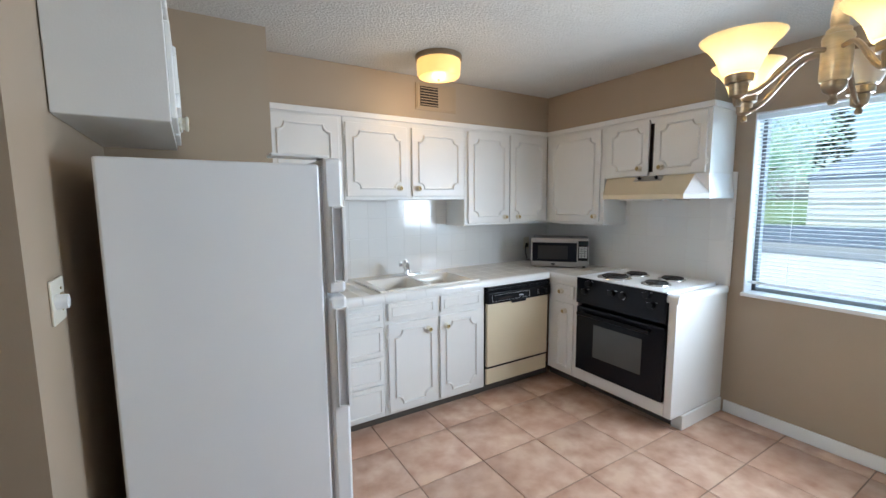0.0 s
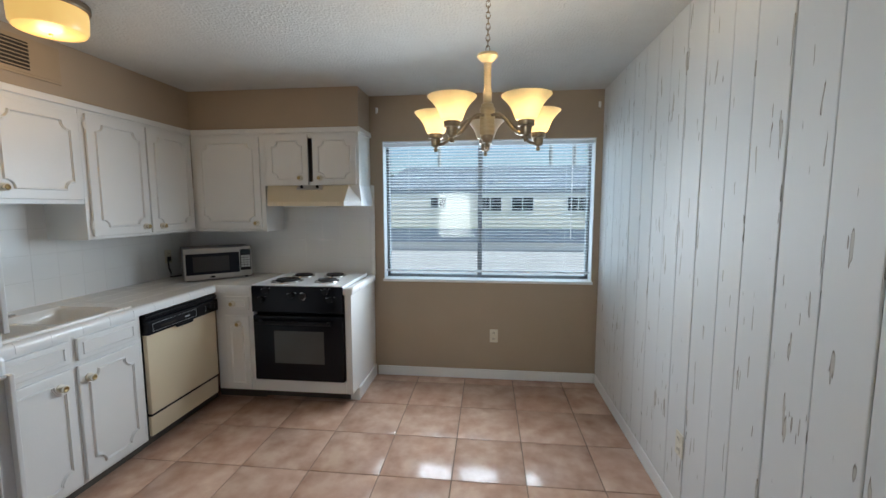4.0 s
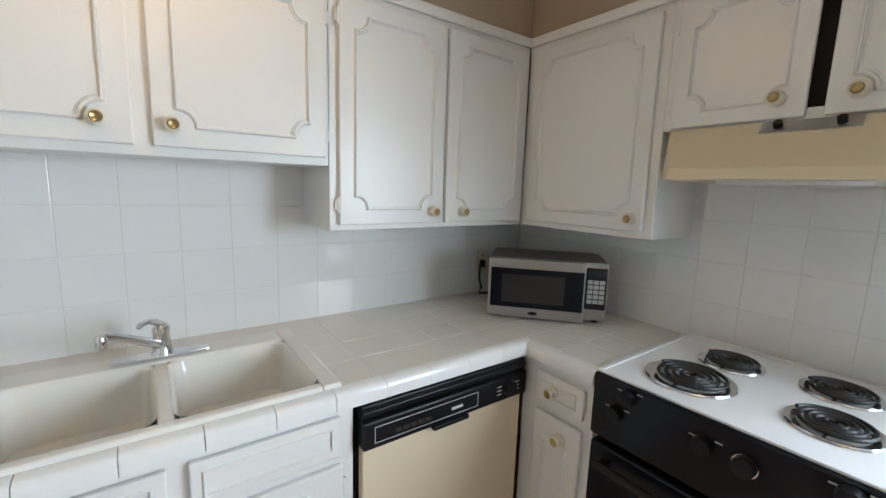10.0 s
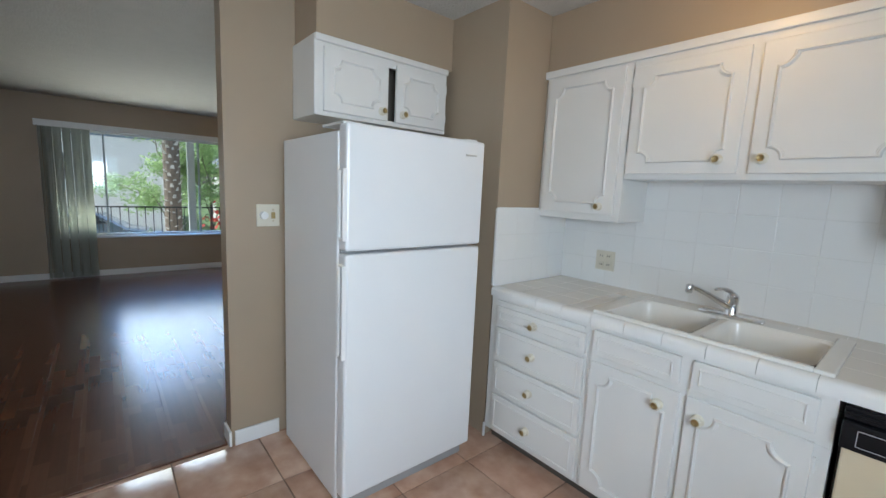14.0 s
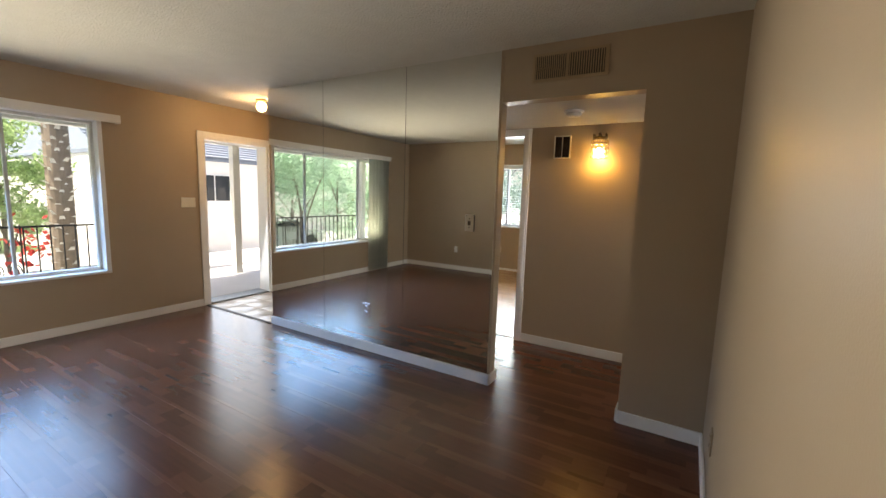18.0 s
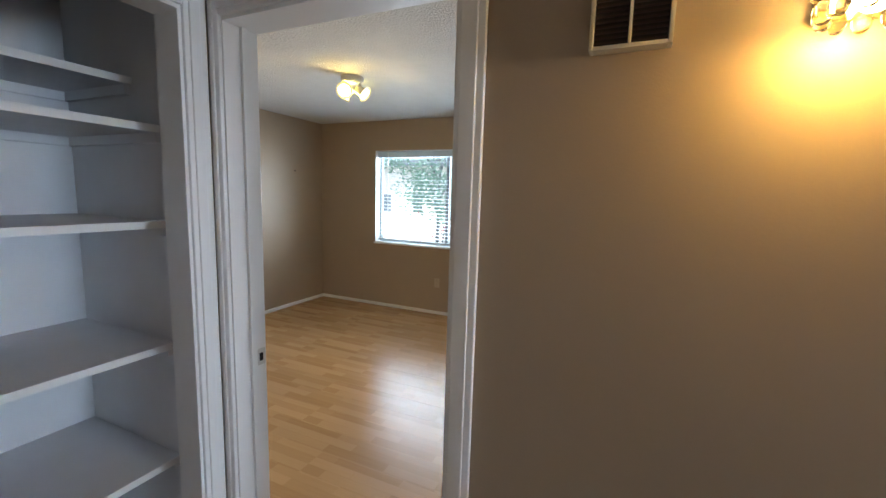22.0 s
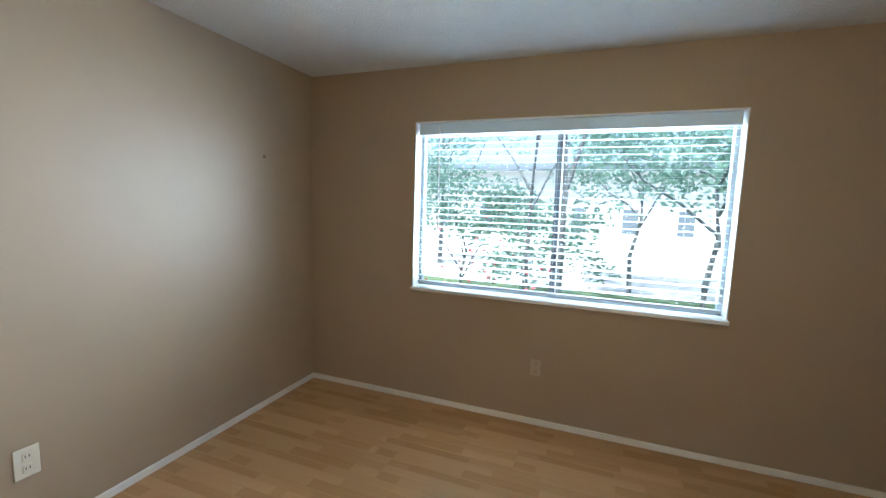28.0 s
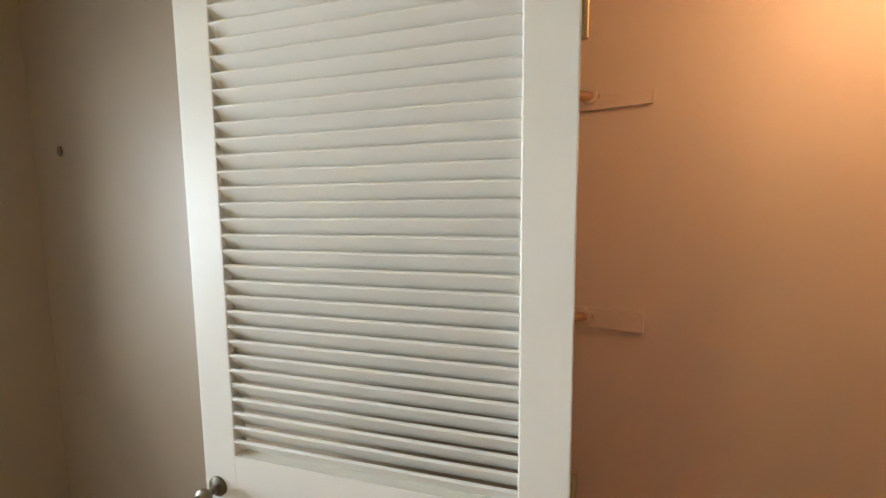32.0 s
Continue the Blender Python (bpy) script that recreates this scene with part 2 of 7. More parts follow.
FGROUT = mat("floor_grout", (0.25, 0.17, 0.12), 0.9, var=0.15, scale=40)
FRIDGE = mat("white_enamel", (0.80, 0.81, 0.82), 0.3, var=0.02, scale=5, bump=0.05, bscale=400)
BLACKG = mat("black_oven_glass", (0.008, 0.009, 0.013), 0.12, var=0.02, scale=3, spec=0.2)
BLACK = mat("black_plastic", (0.010, 0.010, 0.012), 0.3, var=0.05, scale=30, spec=0.18)
RUBBER = mat("dark_rubber", (0.03, 0.03, 0.03), 0.8, var=0.05)
CREAM = mat("cream_enamel", (0.72, 0.62, 0.44), 0.3, var=0.04, scale=4)
CHROME = mat("chrome", (0.75, 0.75, 0.76), 0.12, 1.0, var=0.03, scale=20)
PLATEM = mat("worn_polished_plate", (0.80, 0.74, 0.64), 0.42, 1.0, var=0.05, scale=12)
KNOBM = mat("tarnished_metal", (0.20, 0.17, 0.13), 0.4, 1.0, var=0.25, scale=40)
STEEL = mat("brushed_steel", (0.62, 0.61, 0.59), 0.3, 1.0, var=0.05, scale=30, stretch=(1, 1, 30))
COIL = mat("burner_coil", (0.03, 0.03, 0.032), 0.45, 0.6, var=0.1, scale=40)
BRASS = mat("worn_brass", (0.45, 0.34, 0.16), 0.35, 1.0, var=0.2, scale=40)
BRONZE = mat("brushed_bronze", (0.34, 0.27, 0.19), 0.38, 1.0, var=0.25, scale=30, stretch=(1, 1, 6))
ANTIQUE = mat("antique_ivory_metal", (0.55, 0.44, 0.28), 0.4, 0.3, var=0.25, scale=18, stretch=(1, 1, 6))
IVORY = mat("ivory_plastic", (0.70, 0.66, 0.55), 0.4, var=0.03)
WHITEP = mat("white_plastic", (0.80, 0.80, 0.79), 0.35, var=0.02)
LOUVER = mat("cream_door_paint", (0.74, 0.72, 0.66), 0.4, var=0.04, scale=5, bump=0.05, bscale=120)
DOORW = mat("glossy_white_door", (0.72, 0.73, 0.74), 0.36, var=0.03, scale=4)
BLINDV = mat("vertical_blind_vinyl", (0.74, 0.75, 0.71), 0.5, var=0.06, scale=4)
BLINDH = mat("white_blind_slat", (0.86, 0.88, 0.89), 0.45, var=0.03, scale=5)
ALUL = mat("pale_window_aluminium", (0.46, 0.50, 0.52), 0.5, 0.2, var=0.06, scale=9)
ALU = mat("window_aluminium", (0.20, 0.21, 0.22), 0.5, 0.3, var=0.06, scale=9)
CLOSETW = mat("peach_closet_paint", (0.70, 0.55, 0.43), 0.6, var=0.05, scale=3, bump=0.1, bscale=200)
SHELF = mat("grey_white_shelf_paint", (0.76, 0.77, 0.79), 0.5, var=0.06, scale=6)
PITTED = pitted_mat("plank_paint_pit_shade")
LAMD = plank_mat("dark_cherry_laminate", ((0.084, 0.032, 0.017), (0.118, 0.046, 0.025), (0.155, 0.067, 0.036)), 0.24, 0.065, 0.42, 3.1)
LAML = plank_mat("light_oak_laminate", ((0.40, 0.225, 0.098), (0.455, 0.268, 0.122), (0.508, 0.312, 0.154)), 0.27, 0.065, 0.42, 7.7)
ENTRYT = mat("pale_entry_tile", (0.50, 0.45, 0.40), 0.25, var=0.2, scale=9, bump=0.05, rand=0.04)
GLASS = glass("window_glass", (0.93, 0.97, 0.97))
MIRROR = mat("mirror_silver", (0.86, 0.87, 0.83), 0.02, 1.0, var=0.0)
GLOWG = mat("alabaster_glass_lit", (0.88, 0.76, 0.52), 0.3, var=0.45, scale=16, dark=(0.62, 0.47, 0.25))
GLOWD = mat("drum_glass_lit", (0.75, 0.52, 0.22), 0.3, var=0.15, scale=14, emit=((1.0, 0.60, 0.15), 0.55))
BULB = mat("bulb_lit", (1, 0.9, 0.7), 0.3, var=0, emit=((1.0, 0.78, 0.42), 14.0))
UNLIT = mat("frosted_glass_unlit", (0.75, 0.70, 0.60), 0.3, var=0.1, scale=14)
CRYSTAL = mat("amber_crystal", (1.0, 0.93, 0.74), 0.03, var=0.05, scale=20)
CRYSTAL.node_tree.nodes["Principled BSDF"].inputs["Transmission Weight"].default_value = 1.0
DARKV = mat("dark_vent_inside", (0.03, 0.022, 0.016), 0.8, var=0.05)
VENTP = mat("tan_vent_paint", (0.40, 0.30, 0.19), 0.5, var=0.05)
STUCCO = mat("white_stucco", (0.80, 0.78, 0.74), 0.9, var=0.08, scale=2, bump=0.5, bscale=40, stain=0.08)
SHINGLE = mat("grey_roof_tile", (0.20, 0.235, 0.285), 0.8, var=0.25, scale=3, bump=0.3, bscale=20, rand=0.1)
SIDING = mat("cream_siding", (0.84, 0.79, 0.70), 0.8, var=0.06, scale=2, stain=0.06)
GRASS = mat("lawn", (0.10, 0.15, 0.05), 0.95, var=0.35, scale=3, bump=0.6, bscale=40, stain=0.3)
CONC = mat("concrete", (0.52, 0.51, 0.48), 0.85, var=0.12, scale=2, bump=0.2, bscale=30, stain=0.15)
PORCHW = mat("porch_white_paint", (0.74, 0.74, 0.70), 0.5, var=0.06)
IRON = mat("wrought_iron", (0.02, 0.02, 0.022), 0.5, 0.3, var=0.1)
BARK = mat("bark", (0.24, 0.20, 0.16), 0.9, var=0.35, scale=8, bump=0.8, bscale=14, stretch=(1, 1, 0.35))
PALMG = mat("weathered_palm_bark", (0.46, 0.46, 0.45), 0.9, var=0.25, scale=6, bump=0.5, bscale=12)
PALMB = mat("palm_trunk_boots", (0.26, 0.20, 0.15), 0.9, var=0.4, scale=9, bump=0.7, bscale=20)
LEAF = mat("green_leaves", (0.31, 0.41, 0.19), 0.55, var=0.4, scale=3, dark=(0.16, 0.25, 0.10))
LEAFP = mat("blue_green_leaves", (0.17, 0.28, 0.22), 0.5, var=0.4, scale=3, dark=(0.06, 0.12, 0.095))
BARKG = mat("grey_bark", (0.15, 0.165, 0.17), 0.9, var=0.35, scale=8, bump=0.8, bscale=14, stretch=(1, 1, 0.35))
BLINDB = mat("grey_white_blind_slat", (0.58, 0.65, 0.69), 0.45, var=0.03, scale=5)
# paler copy of the leaves: sunlight they lack is put into the colour
LEAFC = mat("brightened_pale_leaves", (0.44, 0.53, 0.38), 0.4, var=0.4, scale=3, dark=(0.20, 0.29, 0.18))
LEAFD = mat("dark_conifer", (0.03, 0.065, 0.035), 0.7, var=0.4, scale=3)


def see_through(m, amount, color):
    """Lets light through thin blades."""
    nt = m.node_tree
    t = nt.nodes.new("ShaderNodeBsdfTranslucent")
    t.inputs[0].default_value = (*color, 1)
    x = nt.nodes.new("ShaderNodeMixShader")
    x.inputs[0].default_value = amount
    nt.links.new(nt.nodes["Principled BSDF"].outputs[0], x.inputs[1])
    nt.links.new(t.outputs[0], x.inputs[2])
    nt.links.new(x.outputs[0], nt.nodes["Material Output"].inputs[0])


see_through(LEAF, 0.6, (0.50, 0.64, 0.31))
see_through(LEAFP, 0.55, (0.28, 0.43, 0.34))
see_through(LEAFC, 0.66, (0.62, 0.80, 0.66))
see_through(BLINDB, 0.12, (0.7, 0.8, 0.84))
see_through(GLOWG, 0.7, (0.98, 0.90, 0.70))
see_through(BLINDV, 0.35, (0.80, 0.83, 0.78))
see_through(BLINDH, 0.4, (0.86, 0.90, 0.92))
FLOWER = mat("red_flowers", (0.55, 0.04, 0.03), 0.6, var=0.3, scale=20)
CARP = mat("car_paint_grey", (0.16, 0.2, 0.25), 0.25, 0.4, var=0.03, coat=0.6)
CARG = mat("car_glass", (0.02, 0.025, 0.03), 0.05, var=0)


# ---- building blocks ----
def bm_box(x0, x1, y0, y1, z0, z1, bev=0.0, bm=None):
    b = bm or bmesh.new()
    r = bmesh.ops.create_cube(b, size=1)
    vs = r["verts"]
    for v in vs:
        v.co = Vector(((x0 + x1) / 2 + v.co.x * (x1 - x0), (y0 + y1) / 2 + v.co.y * (y1 - y0), (z0 + z1) / 2 + v.co.z * (z1 - z0)))
    if bev:
        es = list({e for v in vs for e in v.link_edges})
        bmesh.ops.bevel(b, geom=es, offset=bev, segments=2, profile=0.5, affect="EDGES")
    return b


def boxes(*bs, bev=0.0):
    b = bmesh.new()
    for q in bs:
        bm_box(*q, bev=bev, bm=b)
    return b


def cyl(p, q, r, r2=None, seg=20, bm=None):
    b = bm or bmesh.new()
    p, q = Vector(p), Vector(q)
    d = q - p
    m = Matrix.Translation((p + q) / 2) @ d.to_track_quat("Z", "Y").to_matrix().to_4x4() @ Matrix.Scale(1.2, 4)
    bmesh.ops.create_cone(b, cap_ends=True, segments=seg, radius1=r, radius2=r if r2 is None else r2, depth=d.length, matrix=m)
    return b


def ball(c, r, sx=1, sy=1, sz=1, seg=16, bm=None):
    b = bm or bmesh.new()
    bmesh.ops.create_uvsphere(b, u_segments=seg, v_segments=max(8, seg // 2), radius=r,
                              matrix=Matrix.Translation(c) @ Matrix.Diagonal((sx, sy, sz, 1)))
    return b


def lathe(prof, seg=28, c=(0, 0, 0), bm=None):
    """Turned shape about z from (radius, height) pairs."""
    b = bm or bmesh.new()
    rows = []
    for r, z in prof:
        if r < 1e-5:
            rows.append([b.verts.new((c[0], c[1], c[2] + z))])
        else:
            rows.append([b.verts.new((c[0] + r * math.cos(2 * math.pi * k / seg), c[1] + r * math.sin(2 * math.pi * k / seg), c[2] + z)) for k in range(seg)])
    for a, d in zip(rows, rows[1:]):
        for k in range(seg):
            q = [a[k % len(a)], a[(k + 1) % len(a)], d[(k + 1) % len(d)], d[k % len(d)]]
            u = []
            for v in q:
                if v not in u:
                    u.append(v)
            if len(u) > 2:
                b.faces.new(u)
    return b


def tube(pts, r, seg=8, bm=None, closed=False):
    """A round rod along points."""
    b = bm or bmesh.new()
    pts = [Vector(p) for p in pts]
    rings = []
    n = len(pts)
    for i, p in enumerate(pts):
        a = pts[(i - 1) % n] if closed or i > 0 else p
        c = pts[(i + 1) % n] if closed or i < n - 1 else p
        q = (c - a).to_track_quat("Z", "Y").to_matrix()
        rr = r[i] if isinstance(r, (list, tuple)) else r
        rings.append([b.verts.new(p + q @ Vector((rr * math.cos(2 * math.pi * k / seg), rr * math.sin(2 * math.pi * k / seg), 0))) for k in range(seg)])
    for i in range(n if closed else n - 1):
        u, w = rings[i], rings[(i + 1) % n]
        for k in range(seg):
            b.faces.new((u[k], u[(k + 1) % seg], w[(k + 1) % seg], w[k]))
    if not closed:
        b.faces.new(rings[0][::-1])
        b.faces.new(rings[-1])
    return b


def to_mesh(name, bm, material, smooth=False):
    bmesh.ops.recalc_face_normals(bm, faces=bm.faces)
    me = bpy.data.meshes.new(name)
    bm.to_mesh(me)
    bm.free()
    me.materials.append(material)
    if smooth:
        me.shade_smooth()
        me.set_sharp_from_angle(angle=radians(35))
    return me


def part(name, bm, material, parent=None, label="", smooth=False):
    ob = new(name, to_mesh(name, bm, material, smooth))
    if parent:
        ob.parent = parent
        ob.matrix_parent_inverse = Matrix(parent["inv"]).transposed() if "inv" in parent else Matrix()
    if label:
        ob["label"] = label
    return ob


def thing(name, label, category, group="", base=None, m=None, kind=""):
    """An Empty at the thing's base. base: parts are given in world places; m: parts are given in the thing's own."""
    ob = new(name)
    ob.empty_display_size = 0.05
    ob.matrix_basis = m if m is not None else Matrix.Translation(base or (0, 0, 0))
    if m is None and base:
        q = Matrix.Translation(base).inverted().transposed()
        ob["inv"] = [list(r) for r in q]
    return tagged(ob, label, category, group, kind)


def solid(name, bm, material, label, category, group="", kind="", smooth=False):
    return tagged(part(name, bm, material, smooth=smooth), label, category, group, kind)


def struct(name, bm, material, label, category, smooth=False):
    return solid(name, bm, material, label, category, kind="structure", smooth=smooth)


def piece(name, me, parent, m):
    ob = new(name, me)
    ob.parent = parent
    ob.matrix_basis = m
    return ob


H = 2.45
# ---- walls ----


def pierced(axis, at0, at1, cuts_a, cuts_z, empty):
    """One connected slab across axis from at0 to at1, on a grid of cuts, with cells left open. empty: set of (i, j)."""
    b = bmesh.new()
    vs = {}

    def v(i, j, k):
        if (i, j, k) not in vs:
            d = at1 if k else at0
            vs[i, j, k] = b.verts.new((d, cuts_a[i], cuts_z[j]) if axis == "x" else (cuts_a[i], d, cuts_z[j]))
        return vs[i, j, k]
    na, nz = len(cuts_a) - 1, len(cuts_z) - 1
    full = {(i, j) for i in range(na) for j in range(nz)} - set(empty)
    for i, j in full:
        for k in (0, 1):
            b.faces.new((v(i, j, k), v(i + 1, j, k), v(i + 1, j + 1, k), v(i, j + 1, k)))
        for di, dj, p, q in ((-1, 0, (i, j), (i, j + 1)), (1, 0, (i + 1, j), (i + 1, j + 1)), (0, -1, (i, j), (i + 1, j)), (0, 1, (i, j + 1), (i + 1, j + 1))):
            if (i + di, j + dj) not in full:
                b.faces.new((v(*p, 0), v(*q, 0), v(*q, 1), v(*p, 1)))
    return b


def wall_with_hole(name, axis, at0, at1, a0, a1, z0, z1, hole, material, label):
    b0, b1, c0, c1 = hole
    return struct(name, pierced(axis, at0, at1, (a0, b0, b1, a1), (z0, c0, c1, z1), {(1, 1)}), material, label, "wall")


KW = (-0.72, 1.06, 0.88, 2.07)
LW = (0.08, 2.44, 0.57, 2.06)
BW = (-4.65, -2.64, 0.87, 2.07)
wall_with_hole("wall_kitchen_east", "x", 3.30, 3.48, -0.78, 2.90, 0, H, KW, TAN, "tan painted kitchen wall with a wide window")
struct("wall_kitchen_north", boxes((0.52, 3.48, 2.90, 3.05, 0, H)), TAN, "tan painted kitchen wall behind the sink", "wall")
struct("wall_kitchen_chase", boxes((-0.21, 0.52, 2.24, 3.05, 0, H)), TAN, "tan boxed-out wall between refrigerator and counter", "wall")
struct("wall_kitchen_west", boxes((-0.325, -0.21, 1.03, 3.45, 0, H)), TAN, "tan wall end between kitchen and living room", "wall")
struct("wall_south", boxes((-5.70, 3.48, -0.95, -0.80, 0, H)), TAN, "tan painted wall of the living room", "wall")
struct("wall_living_south", boxes((-5.55, -0.28, -0.80, -0.78, 0, H)), TAN, "tan painted south wall of the living room", "wall")
# the west wall holds the living-room window and the front door
struct("wall_living_west", pierced("x", -5.75, -5.55, (-0.95, LW[0], LW[1], 3.44, 4.34, 4.53), (0, LW[2], 2.05, LW[3], H), {(1, 1), (1, 2), (3, 0), (3, 1)}),
       TAN, "tan painted wall with picture window and front door", "wall")
struct("wall_mirror", boxes((-4.29, -1.73, 3.436, 3.55, 0, H)), TAN, "freestanding tan partition behind the mirrors", "wall")
hb = bmesh.new()
outline = [(-1.73, 2.10), (-0.80, 2.10), (-0.80, 0.0), (-0.32, 0.0), (-0.32, H), (-1.73, H)]
ua = [hb.verts.new((x, 3.43, z)) for x, z in outline]
va_ = [hb.verts.new((x, 3.55, z)) for x, z in outline]
hb.faces.new(ua)
hb.faces.new(va_[::-1])
for i in range(6):
    hb.faces.new((ua[i], va_[i], va_[(i + 1) % 6], ua[(i + 1) % 6]))
struct("wall_hall_header", hb, TAN, "tan header and short wall beside the hall opening", "wall")
struct("wall_hall_north", pierced("y", 4.53, 4.645, (-5.75, -2.743, -1.93, -0.42, 0.32, 1.30), (0, 2.055, H), {(1, 0), (3, 0)}), TAN, "tan hall wall with the bedroom doorway", "wall")
struct("wall_hall_closet", pierced("x", -2.885, -2.785, (3.55, 3.72, 4.435, 4.53), (0, 2.055, H), {(1, 0)}), TAN, "tan hall wall with an open linen closet", "wall")
struct("wall_closet_back", boxes((-3.70, -3.60, 3.55, 4.53, 0, H)), SHELF, "grey-white back of the linen closet", "wall")
struct("wall_closet_lining", boxes((-3.60, -2.893, 3.552, 3.57, 0, H), (-3.60, -2.893, 4.508, 4.528, 0, H)), SHELF, "grey-white sides of the linen closet", "wall")
struct("wall_entry_east", boxes((-4.29, -4.17, 3.55, 4.53, 0, H)), TAN, "tan wall of the entry", "wall")
struct("wall_hall_south_east", boxes((-0.32, 1.30, 3.43, 3.55, 0, H)), TAN, "tan wall of the far hall", "wall")
# unseen room added past the hall's end so that its lamp lights the closet
struct("wall_hall_end", pierced("x", 1.30, 1.42, (3.43, 3.66, 4.42, 4.645), (0, 2.05, H), {(1, 0)}), TAN, "tan end wall of the hall, doorway added to let light in", "wall")
wall_with_hole("wall_end_room_east", "x", 3.30, 3.48, 3.05, 4.53, 0, H, (3.30, 4.30, 0.9, 2.05), TAN, "tan wall of the unseen added room with its window")
struct("ceiling_end_room", boxes((1.30, 3.48, 3.05, 4.645, H, H + 0.12)), CEIL, "off-white ceiling of the unseen added room", "ceiling")
struct("wall_end_room_north", boxes((2.75, 3.48, 4.53, 4.645, 0, H)), TAN, "tan wall of the unseen added room", "wall")
struct("wall_bedroom_west", boxes((-5.75, -5.55, 4.645, 8.44, 0, H)), TAN, "tan painted bedroom wall", "wall")
wall_with_hole("wall_bedroom_north", "y", 8.24, 8.44, -5.55, 0.0, 0, H, BW, TAN, "tan painted bedroom wall with a wide window")
struct("wall_bedroom_east", pierced("x", -1.76, -1.64, (4.645, 5.16, 5.985, 8.24), (0, 2.06, H), {(1, 0)}), TAN, "tan painted bedroom wall with the closet doorway", "wall")
struct("wall_bedroom_closet_back", boxes((-0.62, -0.50, 4.645, 6.62, 0, H)), CLOSETW, "peach-painted back wall of the bedroom closet", "wall")
struct("wall_bedroom_closet_south", boxes((-1.64, -0.62, 4.645, 4.70, 0, H)), CLOSETW, "peach-painted side wall of the bedroom closet", "wall")
struct("wall_bedroom_closet_north", boxes((-1.64, -0.62, 6.56, 6.62, 0, H)), CLOSETW, "peach-painted end wall of the bedroom closet", "wall")
struct("wall_far_room", boxes((-0.62, -0.50, 6.62, 8.24, 0, H), (2.60, 2.75, 4.645, 8.44, 0, H), (1.42, 2.60, 4.53, 4.645, 0, H)), TAN, "tan walls of the further bedroom", "wall")
wall_with_hole("wall_far_room_north", "y", 8.24, 8.44, 0.0, 2.6, 0, H, (0.35, 1.95, 0.87, 2.07), TAN, "tan wall of the further bedroom with its window")
struct("ceiling_far_room", boxes((0.0, 2.75, 4.645, 8.44, H, H + 0.12)), CEIL, "off-white ceiling of the further bedroom", "ceiling")
# soffits above the wall cabinets
struct("soffit_kitchen_north", boxes((0.525, 3.295, 2.60, 2.898, 2.139, 2.448)), TAN, "tan soffit above the wall cabinets", "soffit")
struct("soffit_kitchen_east", boxes((2.99, 3.297, 1.17, 2.598, 2.139, 2.448)), TAN, "tan soffit above the range cabinets", "soffit")
struct("soffit_refrigerator", boxes((-0.208, 0.075, 1.385, 2.238, 2.15, 2.448)), TAN, "tan soffit above the refrigerator cabinet", "soffit")
# ceilings
struct("ceiling", boxes((-5.75, 3.48, -0.95, 3.55, H, H + 0.12), (-5.75, -4.17, 3.55, 4.53, H, H + 0.12)), CEIL, "off-white sprayed texture ceiling", "ceiling")
struct("ceiling_hall", boxes((-2.785, 1.30, 3.55, 4.53, 2.10, 2.2)), CEIL, "lowered off-white textured hall ceiling", "ceiling")
struct("ceiling_bedroom", boxes((-5.75, 0.0, 4.645, 8.44, H, H + 0.12), (-4.17, -2.785, 3.55, 4.645, H, H + 0.12)), CEIL, "off-white sprayed texture bedroom ceiling", "ceiling")
struct("roof_cover", boxes((-5.75, 3.6, -0.98, 8.5, H + 0.13, H + 0.2)), SHINGLE, "flat roof above the rooms", "roof")
# floor base
struct("floor_base", boxes((-5.75, 3.48, -0.95, 8.44, -0.25, -0.012)), CONC, "concrete floor slab", "floor")


# baseboards
def baseboard(name, x0, y0, x1, y1, nx, ny, h=0.09, t=0.014):
    lo = (min(x0, x1, x0 + nx * t, x1 + nx * t), min(y0, y1, y0 + ny * t, y1 + ny * t))
    hi = (max(x0, x1, x0 + nx * t, x1 + nx * t), max(y0, y1, y0 + ny * t, y1 + ny * t))
    struct(name, bm_box(lo[0], hi[0], lo[1], hi[1], 0.0, h, 0.004), TRIM, "white painted baseboard", "baseboard")


for i, q in enumerate([
        (3.298, -0.766, 3.298, 1.125, -1, 0), (-0.28, -0.778, 3.284, -0.778, 0, 1), (-0.208, 1.045, -0.208, 1.28, 1, 0), (-0.327, 1.016, -0.196, 1.016, 0, 1),
        (-0.327, 1.03, -0.327, 3.412, -1, 0), (-0.80, 3.428, -0.327, 3.428, 0, -1), (-0.802, 3.43, -0.802, 3.55, -1, 0),
        (-5.536, -0.778, -0.285, -0.778, 0, 1), (-5.548, -0.778, -5.548, 3.38, 1, 0),
        (-4.30, 3.43, -1.718, 3.43, 0, -1), (-1.728, 3.43, -1.728, 3.565, 1, 0), (-1.865, 4.528, -0.48, 4.528, 0, -1), (0.38, 4.528, 1.28, 4.528, 0, -1),
        (-5.548, 4.66, -5.548, 8.238, 1, 0), (-5.534, 8.238, -1.775, 8.238, 0, -1), (-1.762, 6.04, -1.762, 8.224, -1, 0),
        (0.522, 2.238, 0.535, 2.238, 0, -1)]):
    baseboard("baseboard", *q, h=0.085 if q[1] < 4.6 else 0.042)
struct("threshold_kitchen", bm_box(-0.29, -0.235, -0.775, 1.03, -0.01, 0.006, 0.003), LAMD, "dark wood threshold strip", "threshold")
struct("threshold_entry", bm_box(-5.55, -4.30, 3.405, 3.44, -0.01, 0.007, 0.003), IRON, "dark metal threshold strip", "threshold")
struct("threshold_bedroom", bm_box(-2.728, -1.945, 4.555, 4.59, -0.01, 0.007, 0.003), LAMD, "dark threshold strip in the bedroom doorway", "threshold")


